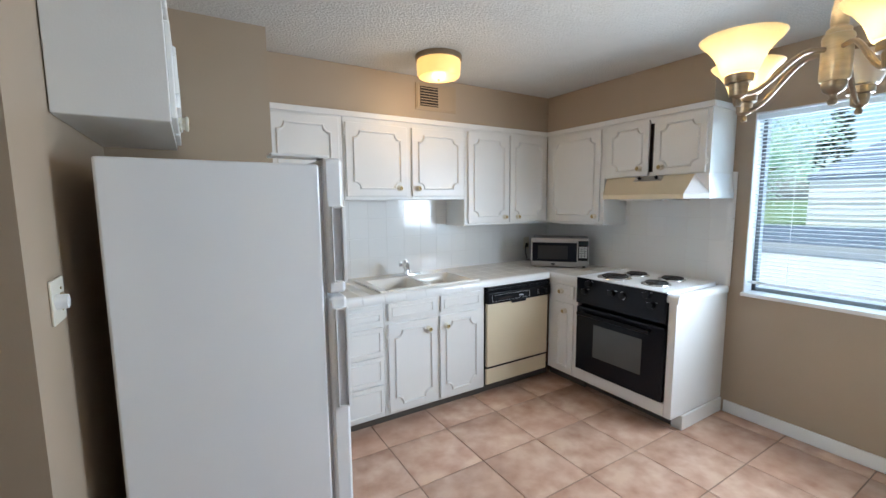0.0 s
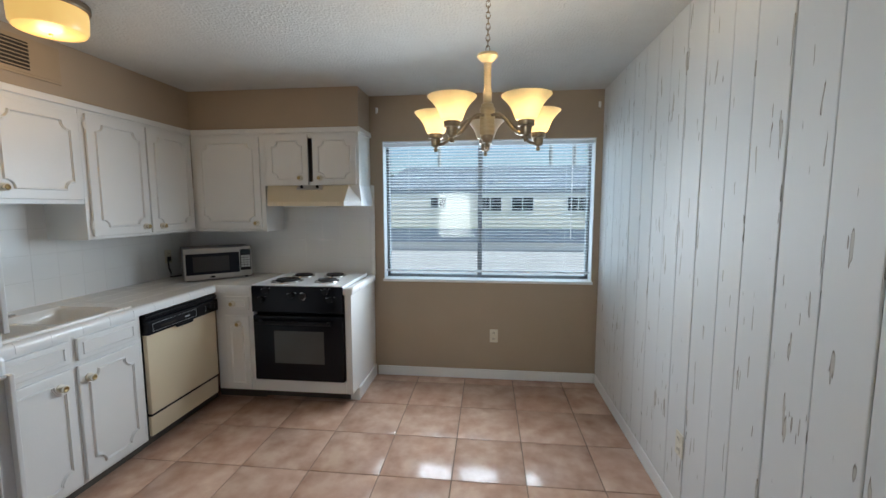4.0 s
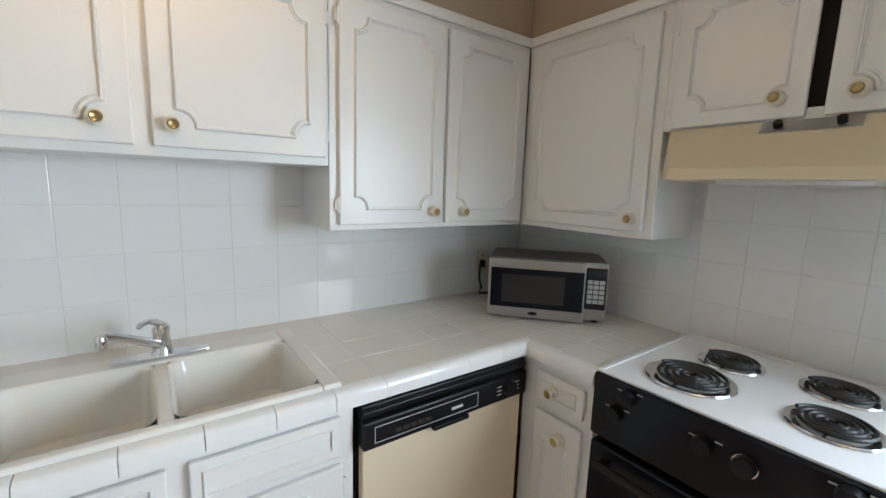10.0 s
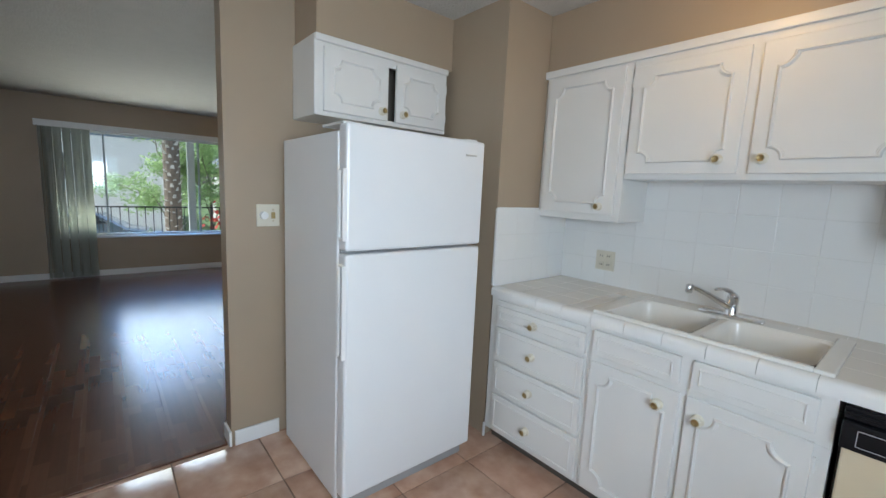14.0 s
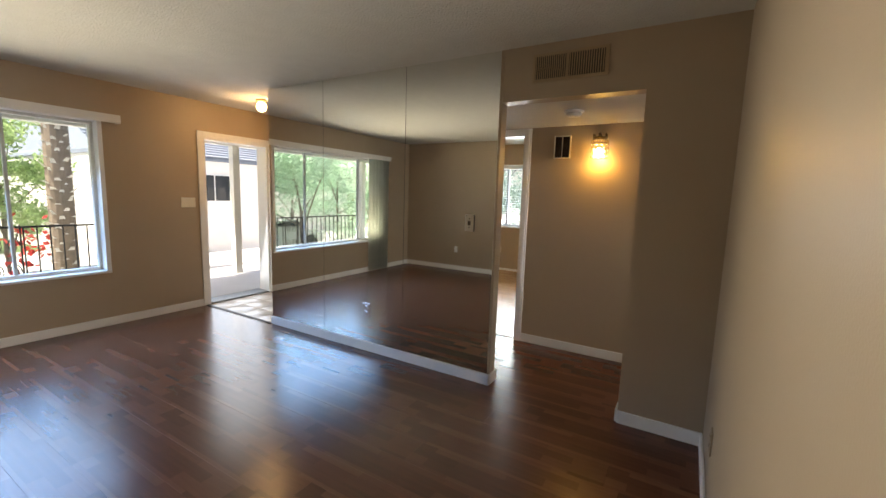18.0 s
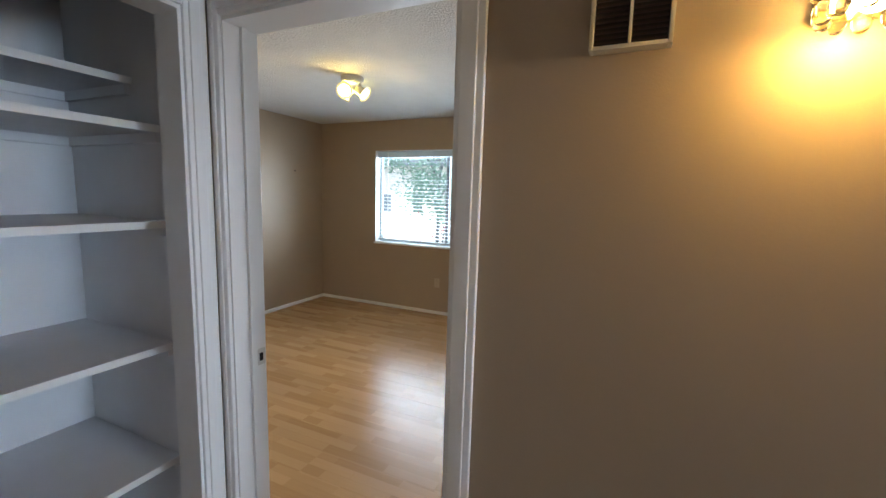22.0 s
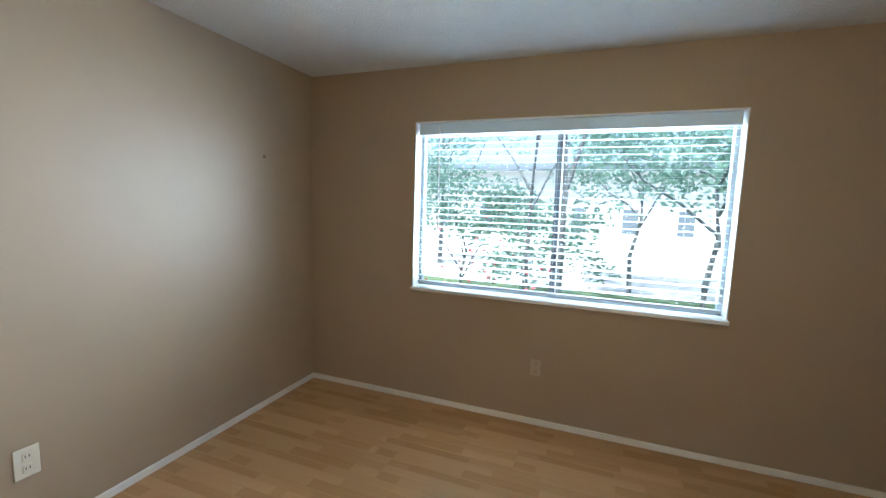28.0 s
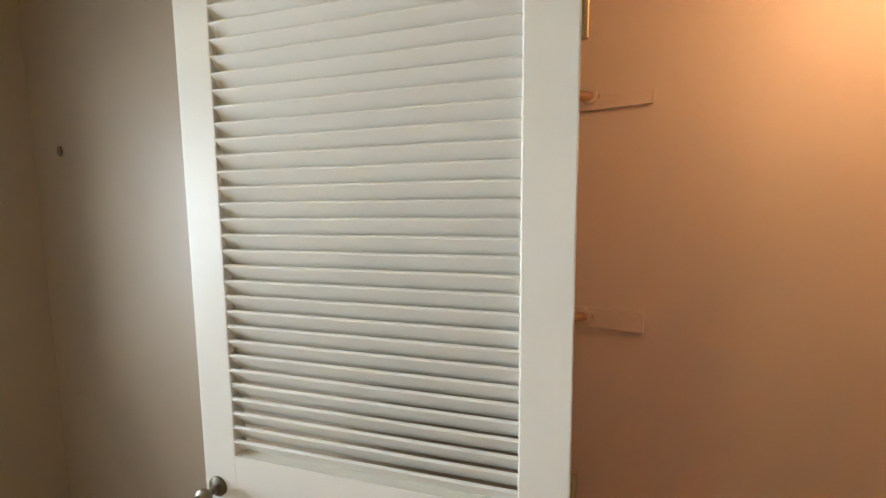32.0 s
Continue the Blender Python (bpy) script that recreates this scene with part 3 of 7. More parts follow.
# ---- kitchen cabinets ----
def scallop(x0, x1, z0, z1, r):
    """Outline of a panel with hollowed corners, and small steps where the curve meets the straight."""
    pts = []
    for cx, cz, a0 in ((x0, z0, 90), (x1, z0, 180), (x1, z1, 270), (x0, z1, 0)):
        arc = [radians(a0 - 13 - k * 64 / 6) for k in range(7)]
        first, last = Vector((math.cos(arc[0]), math.sin(arc[0]))) * r, Vector((math.cos(arc[-1]), math.sin(arc[-1]))) * r
        upright = a0 in (90, 270)
        pts.append((cx, cz + first.y) if upright else (cx + first.x, cz))
        pts += [(cx + r * math.cos(a), cz + r * math.sin(a)) for a in arc]
        pts.append((cx + last.x, cz) if upright else (cx, cz + last.y))
    return pts


def rectline(x0, x1, z0, z1):
    return [(x0, z0), (x1, z0), (x1, z1), (x0, z1)]


def ridge(pts, y, w=0.020, h=0.011):
    """A rounded moulding that follows a closed outline on a front at depth y."""
    b = bmesh.new()
    n = len(pts)
    rows = []
    for i in range(n):
        p, a, c = Vector(pts[i]), Vector(pts[i - 1]), Vector(pts[(i + 1) % n])
        d = ((p - a).normalized() + (c - p).normalized())
        d = d.normalized() if d.length > 1e-6 else (c - p).normalized()
        nn = Vector((d.y, -d.x))
        rows.append([b.verts.new((p.x + nn.x * o, y - q, p.y + nn.y * o)) for o, q in ((-w / 2, -0.001), (-w * 0.40, h * 0.45), (-w * 0.22, h * 0.40), (-w * 0.12, h), (w * 0.18, h), (w * 0.36, h * 0.5), (w / 2, -0.001))])
    for i in range(n):
        u, v = rows[i], rows[(i + 1) % n]
        for k in range(6):
            b.faces.new((u[k], u[k + 1], v[k + 1], v[k]))
    return b


def knob(parent, x, z, y):
    q = part("knob", lathe([(0.0, 0), (0.021, 0), (0.022, 0.006), (0.014, 0.010), (0.012, 0.02), (0.019, 0.026), (0.020, 0.031), (0.014, 0.035)], 20), IVORY, parent,
             "cream ceramic knob with a worn brass centre", True)
    q.matrix_basis = pose(x, y, z, 90, 0, 0)
    s = part("knob_centre", lathe([(0.014, 0.034), (0.0115, 0.037), (0.006, 0.034), (0, 0.033)], 14), BRASS, q, "tarnished brass insert", True)
    return q


def hinge(parent, x, z, y):
    b = cyl((x, y, z - 0.022), (x, y, z + 0.022), 0.005, seg=8)
    bm_box(x - 0.010, x + 0.010, y, y + 0.005, z - 0.016, z + 0.016, bm=b)
    part("hinge", b, CAB, parent)


def door(parent, x0, x1, z0, z1, kx, kz, hx=None, style="scallop", y=0.0, ins=0.058, r=0.048):
    d = part("door", bm_box(x0, x1, y - 0.019, y - 0.001, z0, z1, 0.004), CAB, parent)
    if style == "scallop":
        part("moulding", ridge(scallop(x0 + ins, x1 - ins, z0 + ins, z1 - ins, r), y - 0.019), CAB, d)
    elif style == "plain":
        part("moulding", ridge(rectline(x0 + 0.05, x1 - 0.05, z0 + 0.05, z1 - 0.09), y - 0.019), CAB, d)
    if kx is not None:
        knob(d, kx, kz, y - 0.019)
    if hx is not None:
        for hz in (z0 + 0.07, z1 - 0.07):
            hinge(d, hx, hz, y - 0.012)
    return d


def drawer(parent, x0, x1, z0, z1, kx=None, y=0.0):
    d = part("drawer_front", bm_box(x0, x1, y - 0.019, y - 0.001, z0, z1, 0.004), CAB, parent)
    i = 0.028
    part("moulding", ridge(rectline(x0 + i, x1 - i, z0 + i, z1 - i), y - 0.019, 0.011, 0.006), CAB, d)
    if kx is not None:
        knob(d, kx, (z0 + z1) / 2, y - 0.019)


def cabinet(label, x, y, rot, w, z0, z1, depth, group, opened=None, sunk=None):
    """A unit whose face lies on its own y = 0 and runs from x = 0 to w. opened: the front has one bare opening there."""
    c = thing("cabinet", label, "cabinet", group, m=pose(x, y, 0, 0, 0, rot))
    if opened:
        a, b_, e, f = opened
        for nm, q in (("bottom_panel", (0, w, 0.02, depth, z0, z0 + 0.018)), ("top_panel", (0, w, 0.02, depth, z1 - 0.018, z1)), ("side_panel", (0, 0.018, 0.02, depth, z0 + 0.018, z1 - 0.018)),
                      ("side_panel", (w - 0.018, w, 0.02, depth, z0 + 0.018, z1 - 0.018)), ("back_panel", (0.018, w - 0.018, depth - 0.012, depth, z0 + 0.018, z1 - 0.018))):
            part(nm, boxes(q), CAB, c)
        part("face_frame", pierced("y", 0, 0.02, (0, a, b_, w), (z0, e, f, z1), {(1, 1)}), CAB, c)
        # sheet hung at mid-depth puts the inside's shade into a dark colour
        part("inside", boxes((0.02, w - 0.02, 0.16, 0.165, z0 + 0.02, z1 - 0.02)), CABSHADE, c, "dark sheet put in as shade inside the cabinet")
    elif sunk:
        # the bowls hang in the upper part of this unit
        part("body", bm_box(0, w, 0, depth, z0, sunk, 0.002), CAB, c)
        part("face_frame", bm_box(0, w, 0, 0.02, sunk, z1, 0.002), CAB, c)
        for a in (0, w - 0.018):
            part("side_panel", boxes((a, a + 0.018, 0.02, depth, sunk, z1)), CAB, c)
    else:
        part("body", bm_box(0, w, 0, depth, z0, z1, 0.002), CAB, c)
    return c


U = "white wall cabinets"
TOP = 2.125
c1 = cabinet("white painted wall cabinet with one scalloped door", 0.525, 2.60, 0, 0.510, 1.31, TOP, 0.297, U)
door(c1, 0.026, 0.480, 1.345, 2.085, 0.403, 1.386, 0.024)
c2 = cabinet("short white wall cabinet above the sink with two doors", 1.037, 2.60, 0, 1.010, 1.53, TOP, 0.297, U)
door(c2, 0.014, 0.486, 1.556, 2.066, 0.415, 1.615, 0.011)
door(c2, 0.526, 0.996, 1.556, 2.066, 0.571, 1.614, 0.999)
c3 = cabinet("white corner wall cabinet with two tall doors", 2.049, 2.60, 0, 0.939, 1.31, TOP, 0.297, U)
door(c3, 0.03, 0.465, 1.33, 2.08, 0.415, 1.376, 0.027)
door(c3, 0.48, 0.915, 1.33, 2.08, 0.565, 1.374)
e1 = cabinet("white wall cabinet with a wide scalloped door", 2.99, 2.598, -90, 0.633, 1.31, TOP, 0.307, U)
door(e1, 0.045, 0.600, 1.335, 2.08, 0.562, 1.381)
e2 = cabinet("short white cabinet above the range hood, doors not meeting", 2.99, 1.964, -90, 0.794, 1.685, TOP, 0.307, U, opened=(0.06, 0.745, 1.715, 2.06))
door(e2, 0.028, 0.377, 1.69, 2.085, 0.314, 1.743, 0.025, ins=0.05, r=0.045)
door(e2, 0.416, 0.772, 1.69, 2.085, 0.478, 1.741, 0.775, ins=0.05, r=0.045)
fc = cabinet("small white cabinet above the refrigerator, doors gapping", 0.078, 1.386, 90, 0.812, 1.775, 2.146, 0.285, U, opened=(0.05, 0.77, 1.80, 2.08))
door(fc, 0.03, 0.395, 1.795, 2.10, 0.355, 1.84, ins=0.055, r=0.042)
door(fc, 0.445, 0.795, 1.795, 2.10, 0.49, 1.84, 0.798, ins=0.055, r=0.042)
part("crown_moulding", bm_box(-0.012, 0.815, -0.016, 0.0, 2.118, 2.150, 0.005), CAB, fc)
part("end_trim", bm_box(-0.014, 0.0, -0.004, 0.285, 1.775, 2.15, 0.003), CAB, fc)
struct("trim_cabinet_crown", boxes((0.50, 2.985, 2.583, 2.599, 2.100, 2.140), (2.973, 2.989, 1.155, 2.583, 2.100, 2.140), (2.99, 3.296, 1.155, 1.169, 2.100, 2.140), bev=0.005), CAB,
       "white crown moulding above the wall cabinets", "moulding")

# base cabinets
L_ = "white base cabinets"
b1 = cabinet("white base cabinet with four drawers and a bread-board slot", 0.540, 2.225, 0, 0.605, 0.075, 0.865, 0.62, L_)
part("bread_board", bm_box(0.045, 0.59, -0.012, -0.001, 0.838, 0.850, 0.003), CAB, b1, "edge of a pull-out bread board")
for za, zb in ((0.722, 0.818), (0.512, 0.700), (0.318, 0.500), (0.095, 0.305)):
    drawer(b1, 0.055, 0.598, za, zb, 0.312)
b2 = cabinet("white sink cabinet with two scalloped doors and false fronts", 1.147, 2.225, 0, 0.825, 0.075, 0.865, 0.62, L_, sunk=0.70)
drawer(b2, 0.028, 0.390, 0.735, 0.850)
drawer(b2, 0.432, 0.784, 0.735, 0.850)
door(b2, 0.026, 0.400, 0.095, 0.708, 0.328, 0.635, 0.022, ins=0.05, r=0.055)
door(b2, 0.425, 0.788, 0.095, 0.708, 0.473, 0.634, 0.792, ins=0.05, r=0.055)
b3 = cabinet("narrow white base cabinet beside the oven, one drawer", 2.66, 2.222, -90, 0.304, 0.10, 0.865, 0.63, L_)
drawer(b3, 0.078, 0.272, 0.732, 0.838, 0.155)
door(b3, 0.078, 0.272, 0.115, 0.692, 0.195, 0.63, style="plain")
# toe kick coloured dark to hold the shade under the cabinets
struct("trim_toe_kick", boxes((0.545, 1.985, 2.285, 2.30, -0.01, 0.075), (1.985, 2.72, 2.290, 2.305, -0.01, 0.09), (2.755, 2.77, 1.90, 2.29, -0.01, 0.10)), mat("shaded_toe_board", (0.10, 0.085, 0.07), 0.7, var=0.2), "recessed toe kick, shade put into its dark colour", "trim")

# ---- dishwasher ----
dw = thing("dishwasher", "cream dishwasher with a black control panel", "dishwasher", base=(2.31, 2.22, 0))
part("body", boxes((1.985, 2.635, 2.237, 2.84, 0.088, 0.862)), BLACK, dw, "black body")
part("front_panel", bm_box(1.992, 2.628, 2.205, 2.236, 0.232, 0.735, 0.006), CREAM, dw, "cream enamelled door")
part("kick_panel", bm_box(1.992, 2.628, 2.215, 2.236, 0.088, 0.215, 0.004), CREAM, dw, "cream lower panel")
part("trim", bm_box(1.992, 2.628, 2.210, 2.236, 0.217, 0.230, 0.001), BLACK, dw)
cp = part("control_panel", bm_box(1.986, 2.634, 2.185, 2.236, 0.735, 0.820, 0.006), BLACK, dw, "black control panel")
part("top_grip", boxes((1.986, 2.634, 2.200, 2.236, 0.824, 0.862), (1.986, 2.634, 2.192, 2.236, 0.838, 0.848), bev=0.003), BLACK, dw, "ribbed black top strip")
part("handle", bm_box(2.22, 2.36, 2.178, 2.20, 0.722, 0.738, 0.004), BLACK, cp)
LINE = mat("pale_marking", (0.55, 0.56, 0.58), 0.5, var=0.0)
part("panel_outline", boxes((2.02, 2.40, 2.1835, 2.186, 0.800, 0.8015), (2.02, 2.40, 2.1835, 2.186, 0.752, 0.7535), (2.02, 2.0215, 2.1835, 2.186, 0.752, 0.8015),
                            (2.3985, 2.40, 2.1835, 2.186, 0.752, 0.8015)), LINE, cp, "silver outline")
for k in range(5):
    part("button", bm_box(2.085 + k * 0.026, 2.105 + k * 0.026, 2.181, 2.186, 0.765, 0.777, 0.001), DARKV, cp, "dark push button")
part("badge", bm_box(2.29, 2.335, 2.183, 2.186, 0.770, 0.779), LINE, cp, "small pale badge")
part("dial", cyl((2.54, 2.186, 0.782), (2.54, 2.165, 0.782), 0.024, 0.02), BLACK, cp, "black timer dial", True)
for k in range(6):
    part("dial_mark", boxes((2.487 + (k % 2) * 0.085, 2.508 + (k % 2) * 0.085, 2.1835, 2.186, 0.762 + (k // 2) * 0.014, 0.765 + (k // 2) * 0.014)), LINE, cp, "small pale print bar")

# ---- range: oven and cooktop ----
rg = thing("range", "black built-in electric oven under a white coil cooktop", "stove", base=(2.98, 1.58, 0))
part("body", boxes((2.70, 3.26, 1.212, 1.91, 0.10, 0.905)), BLACK, rg)
pn = part("control_panel", bm_box(2.635, 2.70, 1.206, 1.914, 0.725, 0.925, 0.006), BLACKG, rg, "black glass control panel")
dr = part("oven_door", bm_box(2.640, 2.70, 1.208, 1.912, 0.195, 0.700, 0.008), BLACKG, rg, "black glass oven door")
part("window", bm_box(2.636, 2.641, 1.358, 1.748, 0.333, 0.585, 0.002), mat("oven_window", (0.085, 0.09, 0.09), 0.16, var=0.15, scale=5), dr, "dark oven window")
hb = part("handle", tube([(2.60, 1.29, 0.655), (2.60, 1.87, 0.655)], 0.013, 10), BLACK, dr, "black bar handle", True)
for y in (1.3, 1.835):
    part("handle_mount", bm_box(2.60, 2.642, y, y + 0.025, 0.645, 0.665, 0.003), BLACK, hb)
for ky, kz in ((1.80, 0.890), (1.832, 0.826), (1.598, 0.858), (1.334, 0.893), (1.298, 0.832)):
    kn = part("knob", cyl((2.637, ky, kz), (2.612, ky, kz), 0.021, 0.018, 18), BLACK, pn, "black control knob", True)
    part("pointer", boxes((2.610, 2.613, ky - 0.002, ky + 0.002, kz, kz + 0.016)), LINE, kn)
    for q in ((ky - 0.04, ky - 0.024, kz + 0.018, kz + 0.021), (ky + 0.022, ky + 0.036, kz + 0.010, kz + 0.013)):
        part("print", boxes((2.633, 2.636, *q)), LINE, pn, "pale print bar")
kn = part("knob", cyl((2.637, 1.508, 0.855), (2.612, 1.508, 0.855), 0.022, 0.020, 20), BLACK, pn, "black timer knob with a chrome ring", True)
part("ring", lathe([(0.020, 0), (0.028, 0), (0.028, 0.006), (0.020, 0.006)], 24), CHROME, kn, "chrome ring", True).matrix_basis = pose(2.633, 1.508, 0.855, 0, -90, 0)
# cooktop
ct = part("cooktop", bm_box(2.645, 3.255, 1.206, 1.914, 0.905, 0.928, 0.006), FRIDGE, rg, "white enamelled cooktop")
part("rim", boxes((2.645, 2.660, 1.206, 1.914, 0.926, 0.932), (3.24, 3.255, 1.206, 1.914, 0.926, 0.936), (2.66, 3.24, 1.206, 1.220, 0.926, 0.932), (2.66, 3.24, 1.900, 1.914, 0.926, 0.932), bev=0.002), FRIDGE, ct)


def burner(x, y, r):
    g = part("drip_pan", lathe([(r * 0.25, -0.004), (r * 0.8, -0.002), (r * 0.98, 0.004), (r * 1.12, 0.006), (r * 1.15, 0.001)], 32, (x, y, 0.929)), CHROME, ct, "chrome drip pan", True)
    pts = []
    turns = 4.2
    for k in range(90):
        a = k / 89 * turns * 2 * math.pi
        rr = r * (0.16 + 0.80 * k / 89)
        pts.append((x + rr * math.cos(a), y + rr * math.sin(a), 0.941))
    part("coil", tube(pts, 0.0058, 6), COIL, g, "black spiral burner coil", True)
    part("support", boxes((x - r, x + r, y - 0.003, y + 0.003, 0.930, 0.936)), COIL, g)


for x, y, r in ((2.83, 1.724, 0.106), (3.07, 1.700, 0.082), (3.105, 1.440, 0.082), (2.853, 1.408, 0.084)):
    burner(x, y, r)

# cabinet shell round the oven
sh = thing("oven_cabinet", "white cabinet end and base around the built-in oven", "cabinet", base=(2.95, 1.2, 0))
part("base_panel", bm_box(2.660, 2.70, 1.202, 1.918, 0.10, 0.19, 0.003), CAB, sh)
part("end_panel", boxes((2.660, 3.298, 1.150, 1.200, 0.10, 0.875), bev=0.003), CAB, sh)
# board coloured dark to hold the shade of the oven's toe recess
part("toe_board", boxes((2.79, 2.81, 1.21, 1.92, -0.01, 0.10)), mat("shaded_toe_board", (0.10, 0.085, 0.07), 0.7), sh, "recessed toe board, shade put into its dark colour")
part("plinth", boxes((2.79, 3.284, 1.136, 1.152, 0.0, 0.098), (2.776, 2.79, 1.136, 1.21, 0.0, 0.098), bev=0.002), CAB, sh)

# ---- range hood ----
hd = thing("range_hood", "cream enamelled range hood under the short cabinet", "range hood", base=(3.1, 1.55, 1.53))


def wedge(pts, y0, y1):
    b = bmesh.new()
    u = [b.verts.new((x, y0, z)) for x, z in pts]
    v = [b.verts.new((x, y1, z)) for x, z in pts]
    n = len(pts)
    b.faces.new(u)
    b.faces.new(v[::-1])
    for i in range(n):
        b.faces.new((u[i], v[i], v[(i + 1) % n], u[(i + 1) % n]))
    return b


def loft(low, high, z):
    """Skin between two outlines of equal count through the heights z; low and high also give the two inner rings."""
    b = bmesh.new()
    rings = [[b.verts.new((x, y, h)) for x, y in o] for o, h in zip((low, low, high), z)]
    n = len(low)
    for u, v in zip(rings, rings[1:]):
        for k in range(n):
            b.faces.new((u[k], u[(k + 1) % n], v[(k + 1) % n], v[k]))
    b.faces.new(rings[0][::-1])
    b.faces.new(rings[-1])
    return b


part("shell", loft([(3.297, 1.255), (2.852, 1.255), (2.852, 1.868), (2.90, 1.905), (3.297, 1.905)], [(3.297, 1.255), (2.978, 1.255), (2.978, 1.90), (2.978, 1.935), (3.297, 1.935)], (1.520, 1.552, 1.684)), CREAM, hd, "cream sloping shell")
# end of the cream hood made white: window light put into the colour
part("end_cap", loft([(3.297, 1.150), (2.965, 1.150), (2.852, 1.2545), (3.297, 1.2545)], [(3.297, 1.168), (2.978, 1.168), (2.978, 1.2545), (3.297, 1.2545)], (1.520, 1.552, 1.684)), FRIDGE, hd, "end cap, window light put into its white")
sp = part("switch_plate", wedge([(2.9436, 1.648), (2.9408, 1.6509), (2.9712, 1.6829), (2.974, 1.680)], 1.465, 1.675), STEEL, hd, "brushed switch plate")
for ky in (1.505, 1.635):
    part("switch", cyl((2.957, ky, 1.667), (2.947, ky, 1.677), 0.009, seg=12), BLACK, sp)
part("filter", boxes((2.90, 3.25, 1.42, 1.75, 1.508, 1.519)), STEEL, hd, "steel grease filter")

# ---- counter ----
cn = thing("countertop", "cream tiled counter with white rounded edge tiles", "countertop", base=(1.6, 2.5, 0.87))
for q in ((0.545, 1.165, 2.225, 2.896, 0.868, 0.913), (1.925, 3.296, 2.225, 2.896, 0.868, 0.913), (1.165, 1.925, 2.762, 2.896, 0.868, 0.913), (1.165, 1.925, 2.215, 2.250, 0.868, 0.905),
          (2.665, 3.296, 1.940, 2.225, 0.868, 0.913), (2.665, 3.296, 1.150, 1.204, 0.868, 0.905)):
    part("grout_bed", boxes(q), GROUT, cn, "pale grout")


def edge_mesh(n, w):
    """Rounded nosing tile, w long, 0.045 deep, 0.055 high, its front on y = 0."""
    b = bmesh.new()
    prof = [(0.0, 0.0), (0.0, 0.030), (0.005, 0.042), (0.016, 0.049), (0.045, 0.049), (0.045, 0.0)]
    u = [b.verts.new((0.001, y, z)) for y, z in prof]
    v = [b.verts.new((w - 0.001, y, z)) for y, z in prof]
    b.faces.new(u)
    b.faces.new(v[::-1])
    for i in range(6):
        b.faces.new((u[i], v[i], v[(i + 1) % 6], u[(i + 1) % 6]))
    return to_mesh(n, b, TILEW, True)


EW = 0.1525
em = edge_mesh("edge_tile", EW)
base_z = 0.868
for k in range(14):
    piece("edge_tile", em, cn, pose(0.545 + k * EW - 1.6, 2.205 - 2.5, base_z - 0.87))
for k in range(2):
    piece("edge_tile", em, cn, pose(2.645 - 1.6, 2.215 - k * 0.14 - 2.5, base_z - 0.87, 0, 0, -90))
piece("edge_tile", edge_mesh("edge_tile", 0.10), cn, pose(2.645 - 1.6, 1.232 - 2.5, base_z - 0.87, 0, 0, -90))
for k in range(4):
    piece("edge_tile", em, cn, pose(2.668 + k * EW - 1.6, 1.135 - 2.5, base_z - 0.87))


def tile_mesh(n, w, h, t, material, g=0.0008, bev=0.001):
    return to_mesh(n, bm_box(-w / 2 + g, w / 2 - g, -h / 2 + g, h / 2 - g, 0, t, bev), material)


ctm = tile_mesh("counter_tile", 0.1525, 0.1525, 0.010, TILEC, 0.0013, 0.0018)
for i in range(18):
    for j in range(5):
        x, y = 0.545 + EW / 2 + i * EW, 2.252 + EW / 2 + j * EW
        if y > 2.90 - 0.05 and True:
            continue
        if 1.06 < x < 1.97 and y < 2.75:
            continue
        if x > 3.25:
            continue
        piece("counter_tile", ctm, cn, pose(x - 1.6, y - 2.5, 0.905 - 0.87))
for i in range(4):
    for j in range(2):
        piece("counter_tile", ctm, cn, pose(2.694 + EW / 2 + i * EW - 1.6, 2.175 - j * EW - 2.5, 0.905 - 0.87))
part("back_fill", boxes((0.547, 3.294, 2.862, 2.894, 0.905, 0.914), (1.08, 1.165, 2.25, 2.76, 0.905, 0.914), (1.925, 1.96, 2.25, 2.76, 0.905, 0.914)), TILEC, cn, "cut cream tiles")

# ---- backsplash ----
bs = thing("backsplash", "white glazed square wall tiles with pale grout", "backsplash", base=(0, 0, 0), kind="structure")
part("bed", boxes((0.522, 3.297, 2.8852, 2.8995, 0.905, 1.55), (3.2852, 3.2995, 1.172, 2.885, 0.905, 1.69), (0.5205, 0.5348, 2.240, 2.885, 0.905, 1.345)), GROUT, bs, "pale grout")
TP = 0.158
wm = tile_mesh("wall_tile", TP, TP, 0.006, TILEW, 0.0010, 0.0016)
sm_ = tile_mesh("wall_tile", TP, 0.146, 0.006, TILEW, 0.0010, 0.0016)
for i in range(18):
    for j in range(4):
        x, z = 0.533 + TP / 2 + i * TP - 0.012, 0.913 + TP / 2 + j * TP - 0.005
        if x > 3.29 or z > 1.62:
            continue
        if z > 1.40 and not (1.0 < x < 2.1):
            continue
        piece("wall_tile", wm, bs, pose(x, 2.890, z, 90, 0, 0))
for i in range(11):
    for j in range(5):
        y, z = 2.872 - TP / 2 - i * TP, 0.913 + TP / 2 + j * TP - 0.005
        if z > 1.40 and (y > 1.93 or z > 1.66):
            continue
        if y < 1.20:
            continue
        piece("wall_tile", wm, bs, pose(3.290, y, z, 90, 0, -90))
for i in range(4):
    for j in range(3):
        y, z = 2.30 + i * TP + 0.02, 0.913 + 0.073 + j * 0.146 - 0.003
        piece("wall_tile", sm_, bs, pose(0.530, y, z, 90, 0, 90))
part("end_cap", boxes((3.282, 3.2995, 1.150, 1.180, 0.917, 1.70), (0.520, 0.537, 2.226, 2.242, 0.915, 1.352), bev=0.004), TILEW, bs, "rounded white end tiles")
